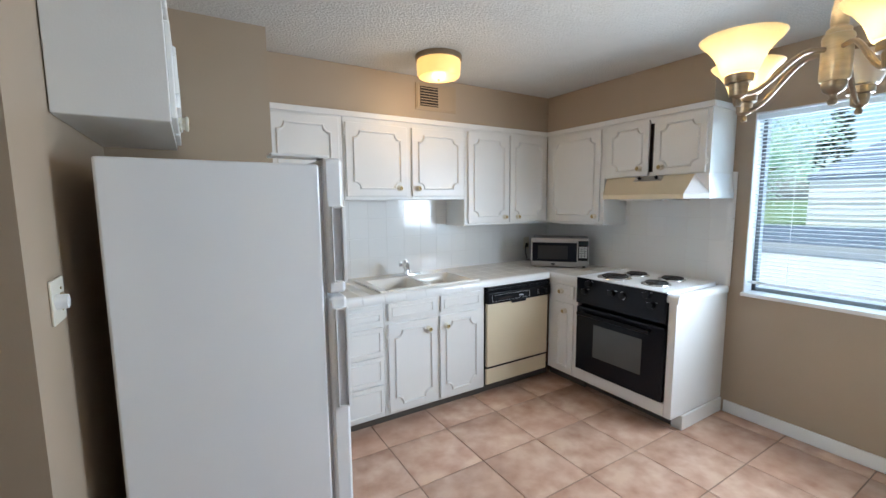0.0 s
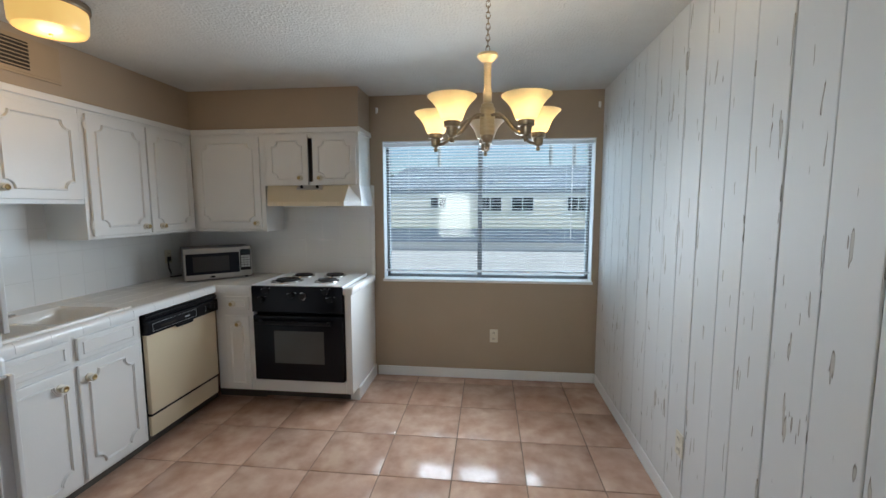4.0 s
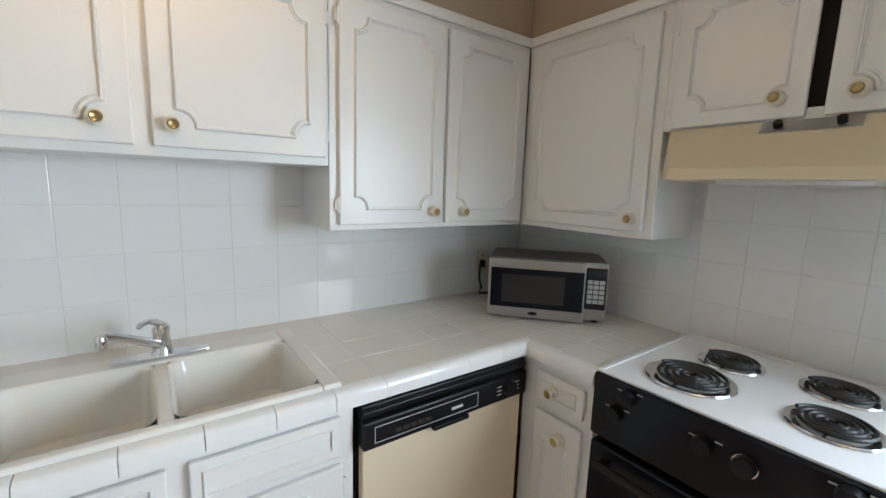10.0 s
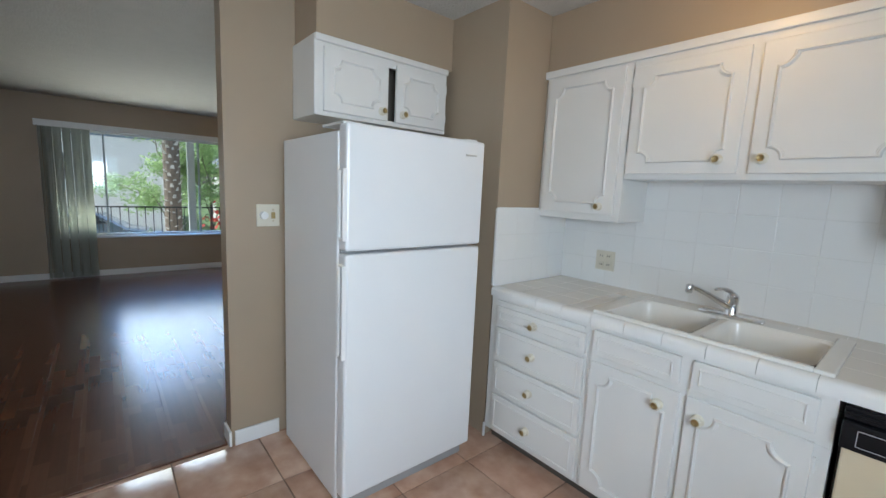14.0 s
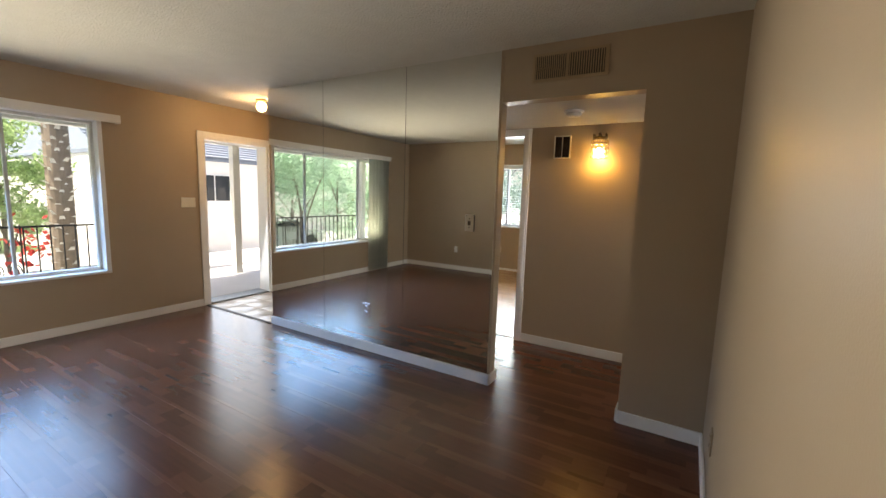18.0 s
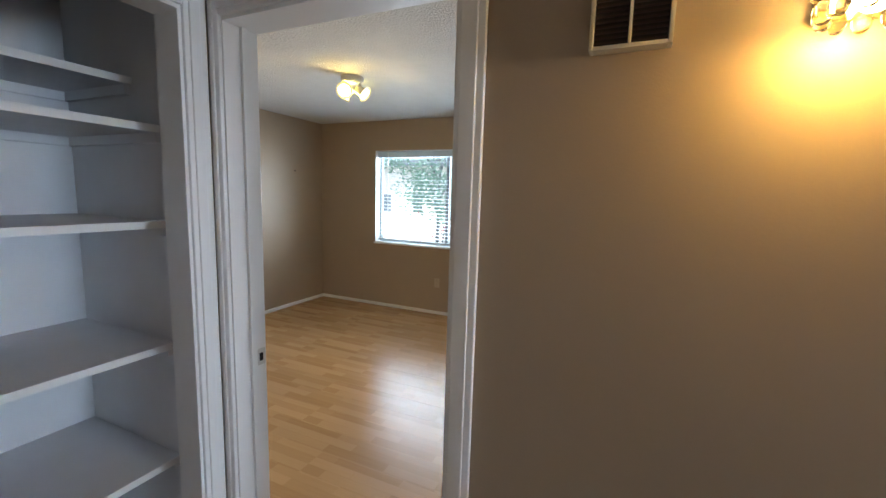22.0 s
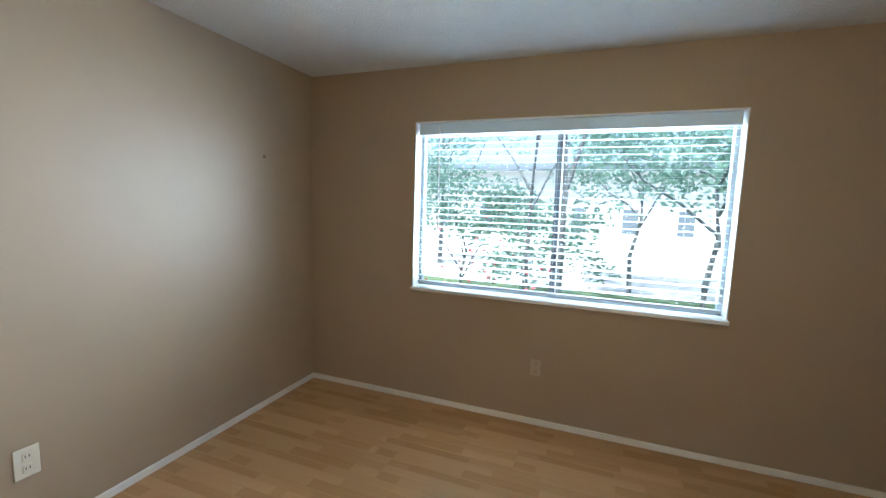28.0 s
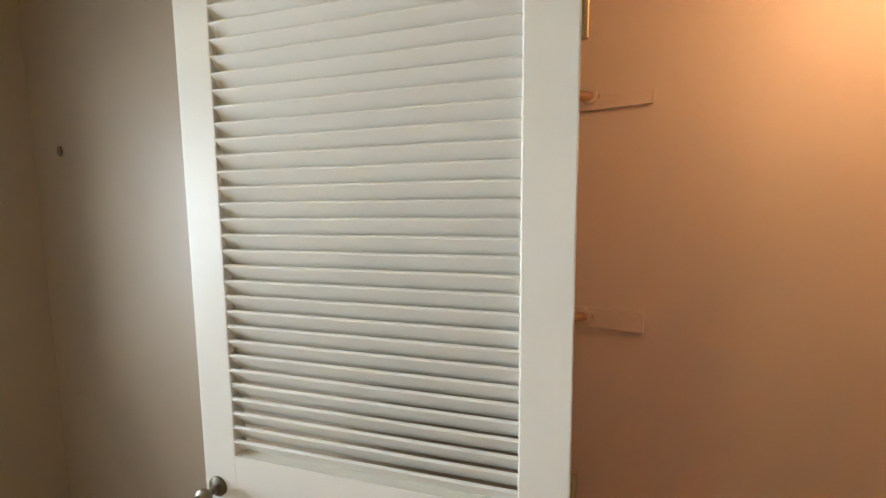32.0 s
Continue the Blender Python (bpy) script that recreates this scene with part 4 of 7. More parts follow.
part("top_cap", boxes((0.520, 0.534, 2.242, 2.60, 1.345, 1.357), bev=0.003), TILEW, bs)

# ---- sink ----
sk = thing("kitchen_sink", "off-white enamelled double-bowl kitchen sink", "sink", base=(1.54, 2.5, 0.9))
SINK = mat("cream_sink_enamel", (0.79, 0.77, 0.72), 0.15, var=0.05, scale=6)


def bowl(x0, x1, y0, y1, z):
    b = bmesh.new()
    rings = []
    for d, zz in ((0.0, z), (0.006, z - 0.006), (0.014, z - 0.05), (0.028, z - 0.155), (0.06, z - 0.175)):
        ring = []
        r = 0.045
        for cx, cy, a0 in ((x1 - r, y1 - r, 0), (x0 + r, y1 - r, 90), (x0 + r, y0 + r, 180), (x1 - r, y0 + r, 270)):
            for k in range(5):
                a = radians(a0 + k * 22.5)
                q = max(r - d * 0.3, 0.01)
                px, py = cx + q * math.cos(a), cy + q * math.sin(a)
                px += -d * 0.7 if px > (x0 + x1) / 2 else d * 0.7
                py += -d * 0.7 if py > (y0 + y1) / 2 else d * 0.7
                ring.append(b.verts.new((px, py, zz)))
        rings.append(ring)
    for u, v in zip(rings, rings[1:]):
        for k in range(20):
            b.faces.new((u[k], u[(k + 1) % 20], v[(k + 1) % 20], v[k]))
    b.faces.new(rings[-1])
    return b


part("bowl", bowl(1.190, 1.530, 2.275, 2.655, 0.926), SINK, sk, smooth=True)
part("bowl", bowl(1.560, 1.900, 2.275, 2.655, 0.926), SINK, sk, smooth=True)
part("rim", boxes((1.140, 1.192, 2.247, 2.757, 0.912, 0.930), (1.898, 1.950, 2.247, 2.757, 0.912, 0.930), (1.192, 1.898, 2.247, 2.277, 0.912, 0.930), (1.192, 1.898, 2.653, 2.757, 0.912, 0.930),
                  (1.528, 1.562, 2.277, 2.653, 0.905, 0.926), bev=0.006), SINK, sk)
for x in (1.36, 1.73):
    part("drain", lathe([(0, 0.002), (0.028, 0.002), (0.032, 0.006), (0.04, 0.004), (0.042, 0.0)], 24, (x, 2.46, 0.751)), CHROME, sk, "chrome drain", True)
fa = thing("faucet", "chrome single-lever kitchen faucet on the sink rim", "faucet", base=(1.545, 2.69, 0.93))
part("base_plate", bm_box(1.425, 1.675, 2.666, 2.714, 0.929, 0.944, 0.007), CHROME, fa, smooth=True)
part("body", lathe([(0.030, 0), (0.026, 0.012), (0.023, 0.04), (0.022, 0.066), (0.024, 0.072), (0.022, 0.086), (0.012, 0.096), (0, 0.098)], 24, (1.552, 2.69, 0.943)), CHROME, fa, smooth=True)
part("spout", tube([(1.552, 2.688, 0.968), (1.525, 2.655, 0.992), (1.48, 2.60, 1.030), (1.445, 2.558, 1.056), (1.430, 2.540, 1.062)], [0.015, 0.0135, 0.0115, 0.0115, 0.012], 12), CHROME, fa, smooth=True)
part("aerator", lathe([(0, 1.034), (0.012, 1.034), (0.0135, 1.040), (0.0135, 1.064), (0.010, 1.072), (0, 1.074)], 18, (1.424, 2.533, 0)), CHROME, fa, smooth=True)
part("lever", tube([(1.552, 2.690, 1.030), (1.540, 2.675, 1.048), (1.520, 2.650, 1.058), (1.503, 2.628, 1.056), (1.498, 2.622, 1.050)], [0.013, 0.0105, 0.008, 0.0085, 0.006], 10), CHROME, fa, smooth=True)

# ---- refrigerator ----
fr = thing("refrigerator", "white top-freezer refrigerator standing against the wall", "refrigerator", base=(0.18, 1.69, 0))
part("body", bm_box(-0.115, 0.520, 1.29, 2.03, 0.02, 1.652, 0.008), FRIDGE, fr)
part("gasket", boxes((0.520, 0.533, 1.3, 2.02, 0.05, 1.645)), mat("grey_gasket", (0.42, 0.42, 0.42), 0.7), fr, "grey door gasket")
fd = part("freezer_door", bm_box(0.533, 0.605, 1.287, 2.033, 1.172, 1.677, 0.012), FRIDGE, fr)
ld = part("fridge_door", bm_box(0.533, 0.605, 1.287, 2.033, 0.075, 1.160, 0.012), FRIDGE, fr)
for d, za, zb in ((fd, 1.215, 1.50), (ld, 0.72, 1.115)):
    part("handle", boxes((0.556, 0.561, 1.276, 1.29, za, zb), (0.593, 0.606, 1.272, 1.29, za, zb), (0.561, 0.593, 1.276, 1.29, zb - 0.008, zb), (0.561, 0.593, 1.276, 1.29, za, za + 0.008), bev=0.002), WHITEP, d, "white recessed side handle")
    # grey sheet carries the recess's shade as colour
    part("handle_recess", boxes((0.561, 0.593, 1.2855, 1.2885, za + 0.008, zb - 0.008)), mat("handle_shade", (0.55, 0.55, 0.57), 0.5), d, "handle recess, its shade put into the grey")
part("badge", bm_box(0.6045, 0.6075, 1.907, 1.977, 1.602, 1.610, 0.001), STEEL, fd, "small grey badge")
part("hinge_cover", bm_box(0.46, 0.56, 1.947, 2.022, 1.675, 1.690, 0.004), WHITEP, fr)
part("top_cover", bm_box(0.36, 0.56, 1.292, 1.382, 1.675, 1.686, 0.004), WHITEP, fr)
part("kick_grille", bm_box(0.50, 0.56, 1.302, 2.012, 0.0, 0.068, 0.004), mat("grey_plastic", (0.35, 0.35, 0.35), 0.5), fr, "grey kick grille")

# ---- microwave ----
mw = thing("microwave", "countertop microwave with steel front and black window", "microwave", m=pose(2.722, 2.515, 0.917, 0, 0, -48))
MB = mat("microwave_grey", (0.10, 0.10, 0.105), 0.45, var=0.08)
part("body", bm_box(0, 0.497, 0.052, 0.350, 0.015, 0.262, 0.006), MB, mw, "dark grey case")
mf = part("front", boxes((0, 0.402, 0.0, 0.050, 0.012, 0.264), (0.404, 0.498, 0.045, 0.056, 0.014, 0.262), bev=0.003), mat("brushed_microwave_steel", (0.40, 0.38, 0.35), 0.34, 0.75, var=0.08, scale=30), mw, "brushed steel front")
part("door_window", bm_box(0.012, 0.396, -0.004, 0.002, 0.055, 0.225, 0.002), BLACKG, mf, "black glass window")
part("inner_window", bm_box(0.06, 0.32, -0.006, -0.002, 0.078, 0.200, 0.001), mat("microwave_mesh", (0.03, 0.028, 0.028), 0.2), mf)
kp = part("keypad", bm_box(0.408, 0.492, 0.040, 0.046, 0.062, 0.240, 0.002), BLACK, mf, "black key panel")
part("display", bm_box(0.414, 0.486, 0.038, 0.041, 0.205, 0.232), mat("display_glass", (0.02, 0.03, 0.035), 0.1), kp)
for r in range(5):
    for c in range(3):
        part("key", bm_box(0.416 + c * 0.024, 0.437 + c * 0.024, 0.0378, 0.041, 0.088 + r * 0.021, 0.105 + r * 0.021, 0.001), mat("key_grey", (0.5, 0.51, 0.52), 0.5), kp, "pale key")
part("badge", ball((0.195, -0.002, 0.033), 0.02, 1, 0.15, 0.42), BLACK, mf, "dark oval badge", True)
for x in (0.03, 0.46):
    for y in (0.08, 0.32):
        part("foot", cyl((x, y, 0), (x, y, 0.016), 0.012, seg=10), RUBBER, mw)
co = thing("power_cord", "black power cord plugged into the wall outlet", "cord", base=(2.95, 2.85, 0.92))
part("cable", tube([(3.0, 2.885, 1.07), (2.97, 2.855, 1.06), (2.955, 2.84, 1.0), (2.965, 2.83, 0.95), (2.94, 2.82, 0.926), (3.0, 2.80, 0.924), (3.08, 2.76, 0.924)], 0.006, 8), RUBBER, co, smooth=True)
part("plug", bm_box(2.985, 3.015, 2.862, 2.884, 1.05, 1.09, 0.004), RUBBER, co)


# ---- plates on walls ----
def plate(kind, label, m, w=0.07, h=0.115, material=IVORY, sockets=2, name=None):
    t = thing(name or kind, label, kind, m=m)
    p = part("plate", bm_box(-w / 2, w / 2, -0.006, 0.0, -h / 2, h / 2, 0.002), material, t)
    if kind == "outlet":
        n = max(1, round(w / 0.07))
        for i in range(n):
            for s in (-1, 1) if sockets > 1 else (0,):
                cx = (i - (n - 1) / 2) * 0.046
                q = part("socket", bm_box(cx - 0.016, cx + 0.016, -0.009, -0.005, s * 0.026 - 0.017, s * 0.026 + 0.017, 0.003), material, p)
                part("slots", boxes((cx - 0.008, cx - 0.005, -0.0095, -0.0085, s * 0.026 - 0.004, s * 0.026 + 0.008), (cx + 0.005, cx + 0.008, -0.0095, -0.0085, s * 0.026 - 0.004, s * 0.026 + 0.008)), DARKV, q)
    return t, p


plate("outlet", "ivory double wall outlet above the counter", pose(0.835, 2.882, 1.06), 0.118, 0.118)
plate("outlet", "ivory wall outlet behind the microwave", pose(3.0, 2.882, 1.09))
plate("outlet", "ivory wall outlet under the kitchen window", pose(3.299, 0.09, 0.388, 0, 0, -90))
plate("outlet", "ivory outlet on the plank wall", pose(1.735, -0.767, 0.385, 0, 0, 180))
sw, sp_ = plate("light switch", "ivory switch plate with a round dimmer knob", pose(-0.209, 1.236, 1.26, 0, 0, 90), 0.118, 0.118, name="dimmer_switch")
part("dimmer_knob", cyl((-0.024, -0.006, 0), (-0.024, -0.028, 0), 0.018, 0.016), WHITEP, sp_, "round white dimmer knob", True)
part("screw", boxes(*[(0.022, 0.028, -0.008, -0.005, z - 0.003, z + 0.003) for z in (-0.03, 0.03)], (0.015, 0.036, -0.009, -0.005, -0.017, 0.017)), BRASS, sp_)

# ---- soffit vent ----
sv = thing("wall_vent", "tan painted wall register with a dark grille", "vent", base=(1.78, 2.60, 2.25))
part("frame", boxes((1.606, 1.966, 2.590, 2.600, 2.206, 2.406), (1.618, 1.954, 2.586, 2.592, 2.218, 2.394), bev=0.003), VENTP, sv)
part("opening", boxes((1.642, 1.795, 2.580, 2.587, 2.236, 2.378)), DARKV, sv, "dark opening")
for k in range(7):
    part("slat", boxes((1.642, 1.795, 2.576, 2.582, 2.243 + k * 0.020, 2.248 + k * 0.020)), VENTP, sv)

# ---- kitchen ceiling lamp ----
cl = thing("ceiling_lamp", "lit drum ceiling lamp with amber glass and bronze rim", "ceiling lamp", base=(1.55, 2.16, 2.45))
part("rim", lathe([(0.0, 2.449), (0.152, 2.449), (0.152, 2.425), (0.146, 2.418), (0.140, 2.418)], 40, (1.55, 2.16, 0)), BRONZE, cl, "dark bronze rim", True)
part("shade", lathe([(0.140, 2.424), (0.143, 2.40), (0.140, 2.335), (0.130, 2.318), (0.09, 2.308), (0.0, 2.305)], 40, (1.55, 2.16, 0)), GLOWD, cl, "glowing amber glass drum", True)
part("finial", ball((1.55, 2.16, 2.302), 0.009), BRASS, cl, smooth=True)
lamp("POINT", "ceiling_lamp_bulb", 2.6, WARM, pose(1.55, 2.16, 2.26), 0.06)

# ---- chandelier ----
CX, CY = 1.455, 0.157


def cz(z):
    return 1.750 + (z - 1.808) * 0.79


def turned(prof, c):
    return lathe([(r, cz(z)) for r, z in prof], 28, c)


ch = thing("chandelier", "five-arm bronze chandelier with lit alabaster bell shades", "chandelier", base=(CX, CY, 2.45))
part("canopy", lathe([(0, 2.449), (0.06, 2.449), (0.058, 2.435), (0.02, 2.42), (0, 2.418)], 28, (CX, CY, 0)), ANTIQUE, ch, smooth=True)
for k in range(16):
    z = 2.412 - k * 0.0208
    b = tube([(CX + 0.008 * math.cos(a) * (k % 2), CY + 0.008 * math.cos(a) * ((k + 1) % 2), z + 0.014 * math.sin(a)) for a in [i * math.pi / 5 for i in range(10)]], 0.0022, 6, closed=True)
    part("chain_link", b, BRONZE, ch, smooth=True)
part("column_top", turned([(0, 2.266), (0.012, 2.262), (0.040, 2.252), (0.041, 2.240), (0.026, 2.222), (0.015, 2.210), (0.0135, 2.10), (0.015, 2.085), (0.017, 2.07), (0.017, 2.02), (0.024, 2.012), (0.024, 1.995), (0.0, 1.995)], (CX, CY, 0)), ANTIQUE, ch, "antique ivory column", True)
part("column_base", turned([(0.022, 2.0), (0.029, 1.996), (0.031, 1.985), (0.029, 1.975), (0.030, 1.965), (0.030, 1.872), (0.027, 1.862), (0.0, 1.862)], (CX, CY, 0)), ANTIQUE, ch, "antique ivory hub", True)
part("finial", turned([(0.024, 1.864), (0.025, 1.850), (0.019, 1.832), (0.009, 1.824), (0.007, 1.816), (0.011, 1.806), (0.008, 1.794), (0, 1.790)], (CX, CY, 0)), BRONZE, ch, "dark bronze finial", True)
for k in range(5):
    a = radians(k * 72 + 2)
    dx, dy = math.cos(a), math.sin(a)

    def pt(r, z):
        return (CX + dx * r, CY + dy * r, cz(z))
    arm = part("arm", tube([pt(0.026, 1.955)] + [pt(0.028 + 0.194 * q, 1.893 + 0.062 * math.cos(math.pi * min(1.0, max(0.0, (q - 0.12) / 0.80)))) for q in [i / 12 for i in range(13)]], 0.0062, 8), BRONZE, ch, "curved bronze arm", True)
    cx, cy, _ = pt(0.222, 0)
    part("cup", turned([(0, 1.792), (0.007, 1.795), (0.009, 1.806), (0.006, 1.816), (0.018, 1.825), (0.021, 1.860), (0.029, 1.863), (0.030, 1.886), (0.022, 1.890)], (cx, cy, 0)), BRONZE, arm, "bronze candle cup", True)
    part("shade", turned([(0.024, 1.888), (0.036, 1.891), (0.041, 1.903), (0.046, 1.922), (0.055, 1.946), (0.069, 1.970), (0.084, 1.988), (0.0885, 1.996), (0.085, 1.997), (0.066, 1.972), (0.052, 1.948), (0.043, 1.924), (0.037, 1.904), (0.025, 1.894)], (cx, cy, 0)),
         GLOWG if k != 0 else UNLIT, arm, "glowing alabaster glass bell" if k else "unlit frosted glass bell", True)
    part("bulb", ball((cx, cy, cz(1.925)), 0.016, 1, 1, 1.2), BULB if k else UNLIT, arm, "lit bulb" if k else "dark bulb", True)
    if k:
        lamp("POINT", "chandelier_bulb", 2.0, (1.0, 0.76, 0.45), pose(cx, cy, cz(1.962)), 0.012)


# ---- windows with frames, panes and blinds ----
def window(name, label, axis, at, a0, a1, z0, z1, inward, reveal, mull, sill_out=0.03):
    """A sliding window in an opening. at: the inner wall face; inward: +1 or -1, the way into the room."""
    w = thing(name, label, "window", base=((at, (a0 + a1) / 2, z0) if axis == "x" else ((a0 + a1) / 2, at, z0)), kind="structure")

    def bx(a, b, d0, d1, c, d):
        lo, hi = sorted((at - inward * d0, at - inward * d1))
        return (lo, hi, a, b, c, d) if axis == "x" else (a, b, lo, hi, c, d)
    f = part("window_frame", boxes(bx(a0, a0 + 0.03, reveal - 0.05, reveal, z0, z1), bx(a1 - 0.03, a1, reveal - 0.05, reveal, z0, z1),
                                   bx(a0, a1, reveal - 0.05, reveal, z0, z0 + 0.03), bx(a0, a1, reveal - 0.05, reveal, z1 - 0.03, z1), bev=0.003), PORCHW if not mull else ALUL if axis == "y" else ALU, w, "metal window frame")
    if mull:
        part("meeting_stile", boxes(bx(mull - 0.02, mull + 0.02, reveal - 0.055, reveal - 0.005, z0 + 0.03, z1 - 0.03), bev=0.003), ALU, f, "dark meeting stile")
        p1 = part("pane", boxes(bx(a0 + 0.03, mull - 0.02, reveal - 0.032, reveal - 0.028, z0 + 0.03, z1 - 0.03)), GLASS, f, "clear glass")
        p2 = part("pane", boxes(bx(mull + 0.02, a1 - 0.03, reveal - 0.022, reveal - 0.018, z0 + 0.03, z1 - 0.03)), GLASS, f, "clear glass")
        p1.visible_shadow = p2.visible_shadow = False
    part("lining", boxes(bx(a0 - 0.001, a0 + 0.006, 0.0, reveal - 0.05, z0, z1), bx(a1 - 0.006, a1 + 0.001, 0.0, reveal - 0.05, z0, z1), bx(a0, a1, 0.0, reveal - 0.05, z1 - 0.006, z1 + 0.001)), TRIM, w)
    part("window_sill", boxes(bx(a0 - 0.004, a1 + 0.004, -sill_out, 0.0, z0 - 0.02, z0 + 0.004), bx(a0, a1, 0.0, reveal - 0.05, z0 - 0.004, z0 + 0.004), bev=0.003), TRIM, w, "white painted sill")
    return w, bx


window("window_1", "wide sliding kitchen window with a white sill", "x", 3.30, *KW, -1, 0.16, 0.22)
window("window_3", "wide sliding bedroom window with a white sill", "y", 8.24, *BW, -1, 0.16, -3.645)


def h_blind(label, axis, at, a0, a1, z0, z1, pitch, tilt, sw_, head=0.05, mt=BLINDH):
    """A horizontal blind: head rail, slats, bottom rail, cords and wand. at: its plane."""
    n = int((z1 - head - z0 - 0.03) / pitch)
    L = a1 - a0
    t = thing("window_blind", label, "blind", m=pose(at, a0, 0, 0, 0, 90) if axis == "x" else pose(a0, at, 0))
    part("head_rail", bm_box(0, L, -0.028, 0.028, z1 - head, z1, 0.003), mt, t, "white head rail")
    sl = bm_box(0.004, L - 0.004, -sw_ / 2, sw_ / 2, -0.0009, 0.0009)
    me = to_mesh("slat", sl, mt)
    for k in range(n):
        s = new("slat", me)
        s.parent = t
        s.matrix_basis = pose(0, 0, z1 - head - 0.015 - k * pitch, tilt, 0, 0)
    zl = z1 - head - 0.015 - n * pitch
    part("bottom_rail", bm_box(0.004, L - 0.004, -0.012, 0.012, zl - 0.012, zl + 0.006, 0.003), mt, t)
    for f in (0.12, 0.5, 0.88):
        part("ladder_cord", boxes((L * f - 0.001, L * f + 0.001, -0.0145, -0.0135, zl, z1 - head)), mt, t)
    part("wand", cyl((0.16, -0.035, z1 - head), (0.16, -0.03, z1 - 0.75), 0.004, seg=8), WHITEP, t)
    return t


h_blind("white mini blind with open slats across the kitchen window", "x", 3.330, KW[0] + 0.01, KW[1] - 0.01, 0.93, 2.055, 0.0245, 8, 0.024, 0.03)
h_blind("white horizontal blind with open slats across the bedroom window", "y", 8.295, BW[0] + 0.02, BW[1] - 0.02, 0.885, 2.06, 0.046, 4, 0.044, 0.075, BLINDB)
for y in (1.10, -0.735):
    bk = thing("curtain_bracket", "small white curtain rod bracket on the wall", "bracket", base=(3.30, y, 2.33))
    part("arm", boxes((3.275, 3.299, y - 0.008, y + 0.008, 2.31, 2.35), (3.268, 3.278, y - 0.006, y + 0.006, 2.30, 2.318), bev=0.002), WHITEP, bk)

# ---- plank wall ----
pw = thing("wall_plank", "white painted rough plank wall, pit shade put into its colour", "wall", base=(0, 0, 0), kind="structure")
# backing greyer than the boards: the grooves' shade is put into its colour
part("backing", boxes((-0.28, 3.298, -0.80, -0.786, 0, H)), mat("groove_shade", (0.55, 0.54, 0.52), 0.8), pw, "grooves between the boards, shade put into their grey")
widths = [0.177, 0.177, 0.178, 0.175, 0.187, 0.175, 0.172, 0.178, 0.174, 0.189, 0.149]
x = 3.296
rw = random.Random(4)
k = 0
while x > -0.27:
    w = widths[k % len(widths)] + rw.uniform(-0.006, 0.006)
    x0 = max(x - w, -0.28)
    ob = part("board", bm_box(x0 + 0.0022, x - 0.0022, -0.786, -0.770 + rw.uniform(-0.0015, 0.0015), 0.0, H - 0.002, 0.0035), PITTED, pw)
    x = x0
    k += 1


# ---- living room ----
lw = thing("window_2", "large living-room picture window with slim metal bars", "window", base=(-5.55, 1.26, 0.57), kind="structure")
lf = part("window_frame", boxes((-5.70, -5.64, LW[0], LW[0] + 0.035, LW[2], LW[3]), (-5.70, -5.64, LW[1] - 0.035, LW[1], LW[2], LW[3]),
                                (-5.70, -5.64, LW[0], LW[1], LW[2], LW[2] + 0.035), (-5.70, -5.64, LW[0], LW[1], LW[3] - 0.035, LW[3]), bev=0.003), PORCHW, lw, "white window frame")
for y in (0.62, 1.80):
    part("mullion", bm_box(-5.69, -5.65, y - 0.012, y + 0.012, LW[2] + 0.03, LW[3] - 0.03, 0.002), ALUL, lf, "slim grey bar")
for a, b in ((LW[0] + 0.03, 0.608), (0.632, 1.788), (1.812, LW[1] - 0.03)):
    part("pane", boxes((-5.672, -5.668, a, b, LW[2] + 0.03, LW[3] - 0.03)), GLASS, lf, "clear glass").visible_shadow = False
part("lining", boxes((-5.64, -5.548, LW[0] - 0.001, LW[0] + 0.008, LW[2], LW[3]), (-5.64, -5.535, LW[1] - 0.008, LW[1] + 0.03, LW[2] - 0.01, LW[3]), (-5.64, -5.548, LW[0], LW[1], LW[3] - 0.008, LW[3] + 0.001)), TRIM, lw)
part("window_sill", boxes((-5.64, -5.525, LW[0], LW[1] + 0.03, LW[2] - 0.02, LW[2] + 0.004), bev=0.003), TRIM, lw, "white painted sill")
va = thing("valance", "grey-white blind valance above the picture window", "valance", base=(-5.55, 1.27, 2.05))
part("front", bm_box(-5.46, -5.445, -0.065, 2.60, 2.045, 2.125, 0.003), WHITEP, va)
part("ends", boxes((-5.548, -5.46, -0.065, -0.053, 2.045, 2.125), (-5.548, -5.46, 2.588, 2.60, 2.045, 2.125), (-5.548, -5.46, -0.053, 2.588, 2.113, 2.125)), WHITEP, va)
part("track", boxes((-5.52, -5.48, 0.0, 2.55, 2.08, 2.11)), ALU, va)
vb = thing("vertical_blind", "stack of grey vertical blind vanes drawn to one side", "blind", base=(-5.50, 0.22, 0.02))
for k in range(18):
    y = -0.02 + k * 0.029
    a = 65 + 18 * math.sin(k * 1.9)
    b = bmesh.new()
    rows = []
    for s in range(5):
        u = (s / 4 - 0.5) * 0.089
        d = 0.008 * (1 - (2 * s / 4 - 1) ** 2)
        px, py = u * math.sin(radians(a)) + d * math.cos(radians(a)), u * math.cos(radians(a)) - d * math.sin(radians(a))
        rows.append([b.verts.new((-5.495 + px, y + py, z)) for z in (0.02, 2.08)])
    for p, q in zip(rows, rows[1:]):
        b.faces.new((p[0], q[0], q[1], p[1]))
    bmesh.ops.solidify(b, geom=b.faces[:], thickness=0.0012)
    part("vane", b, BLINDV, vb, smooth=True)

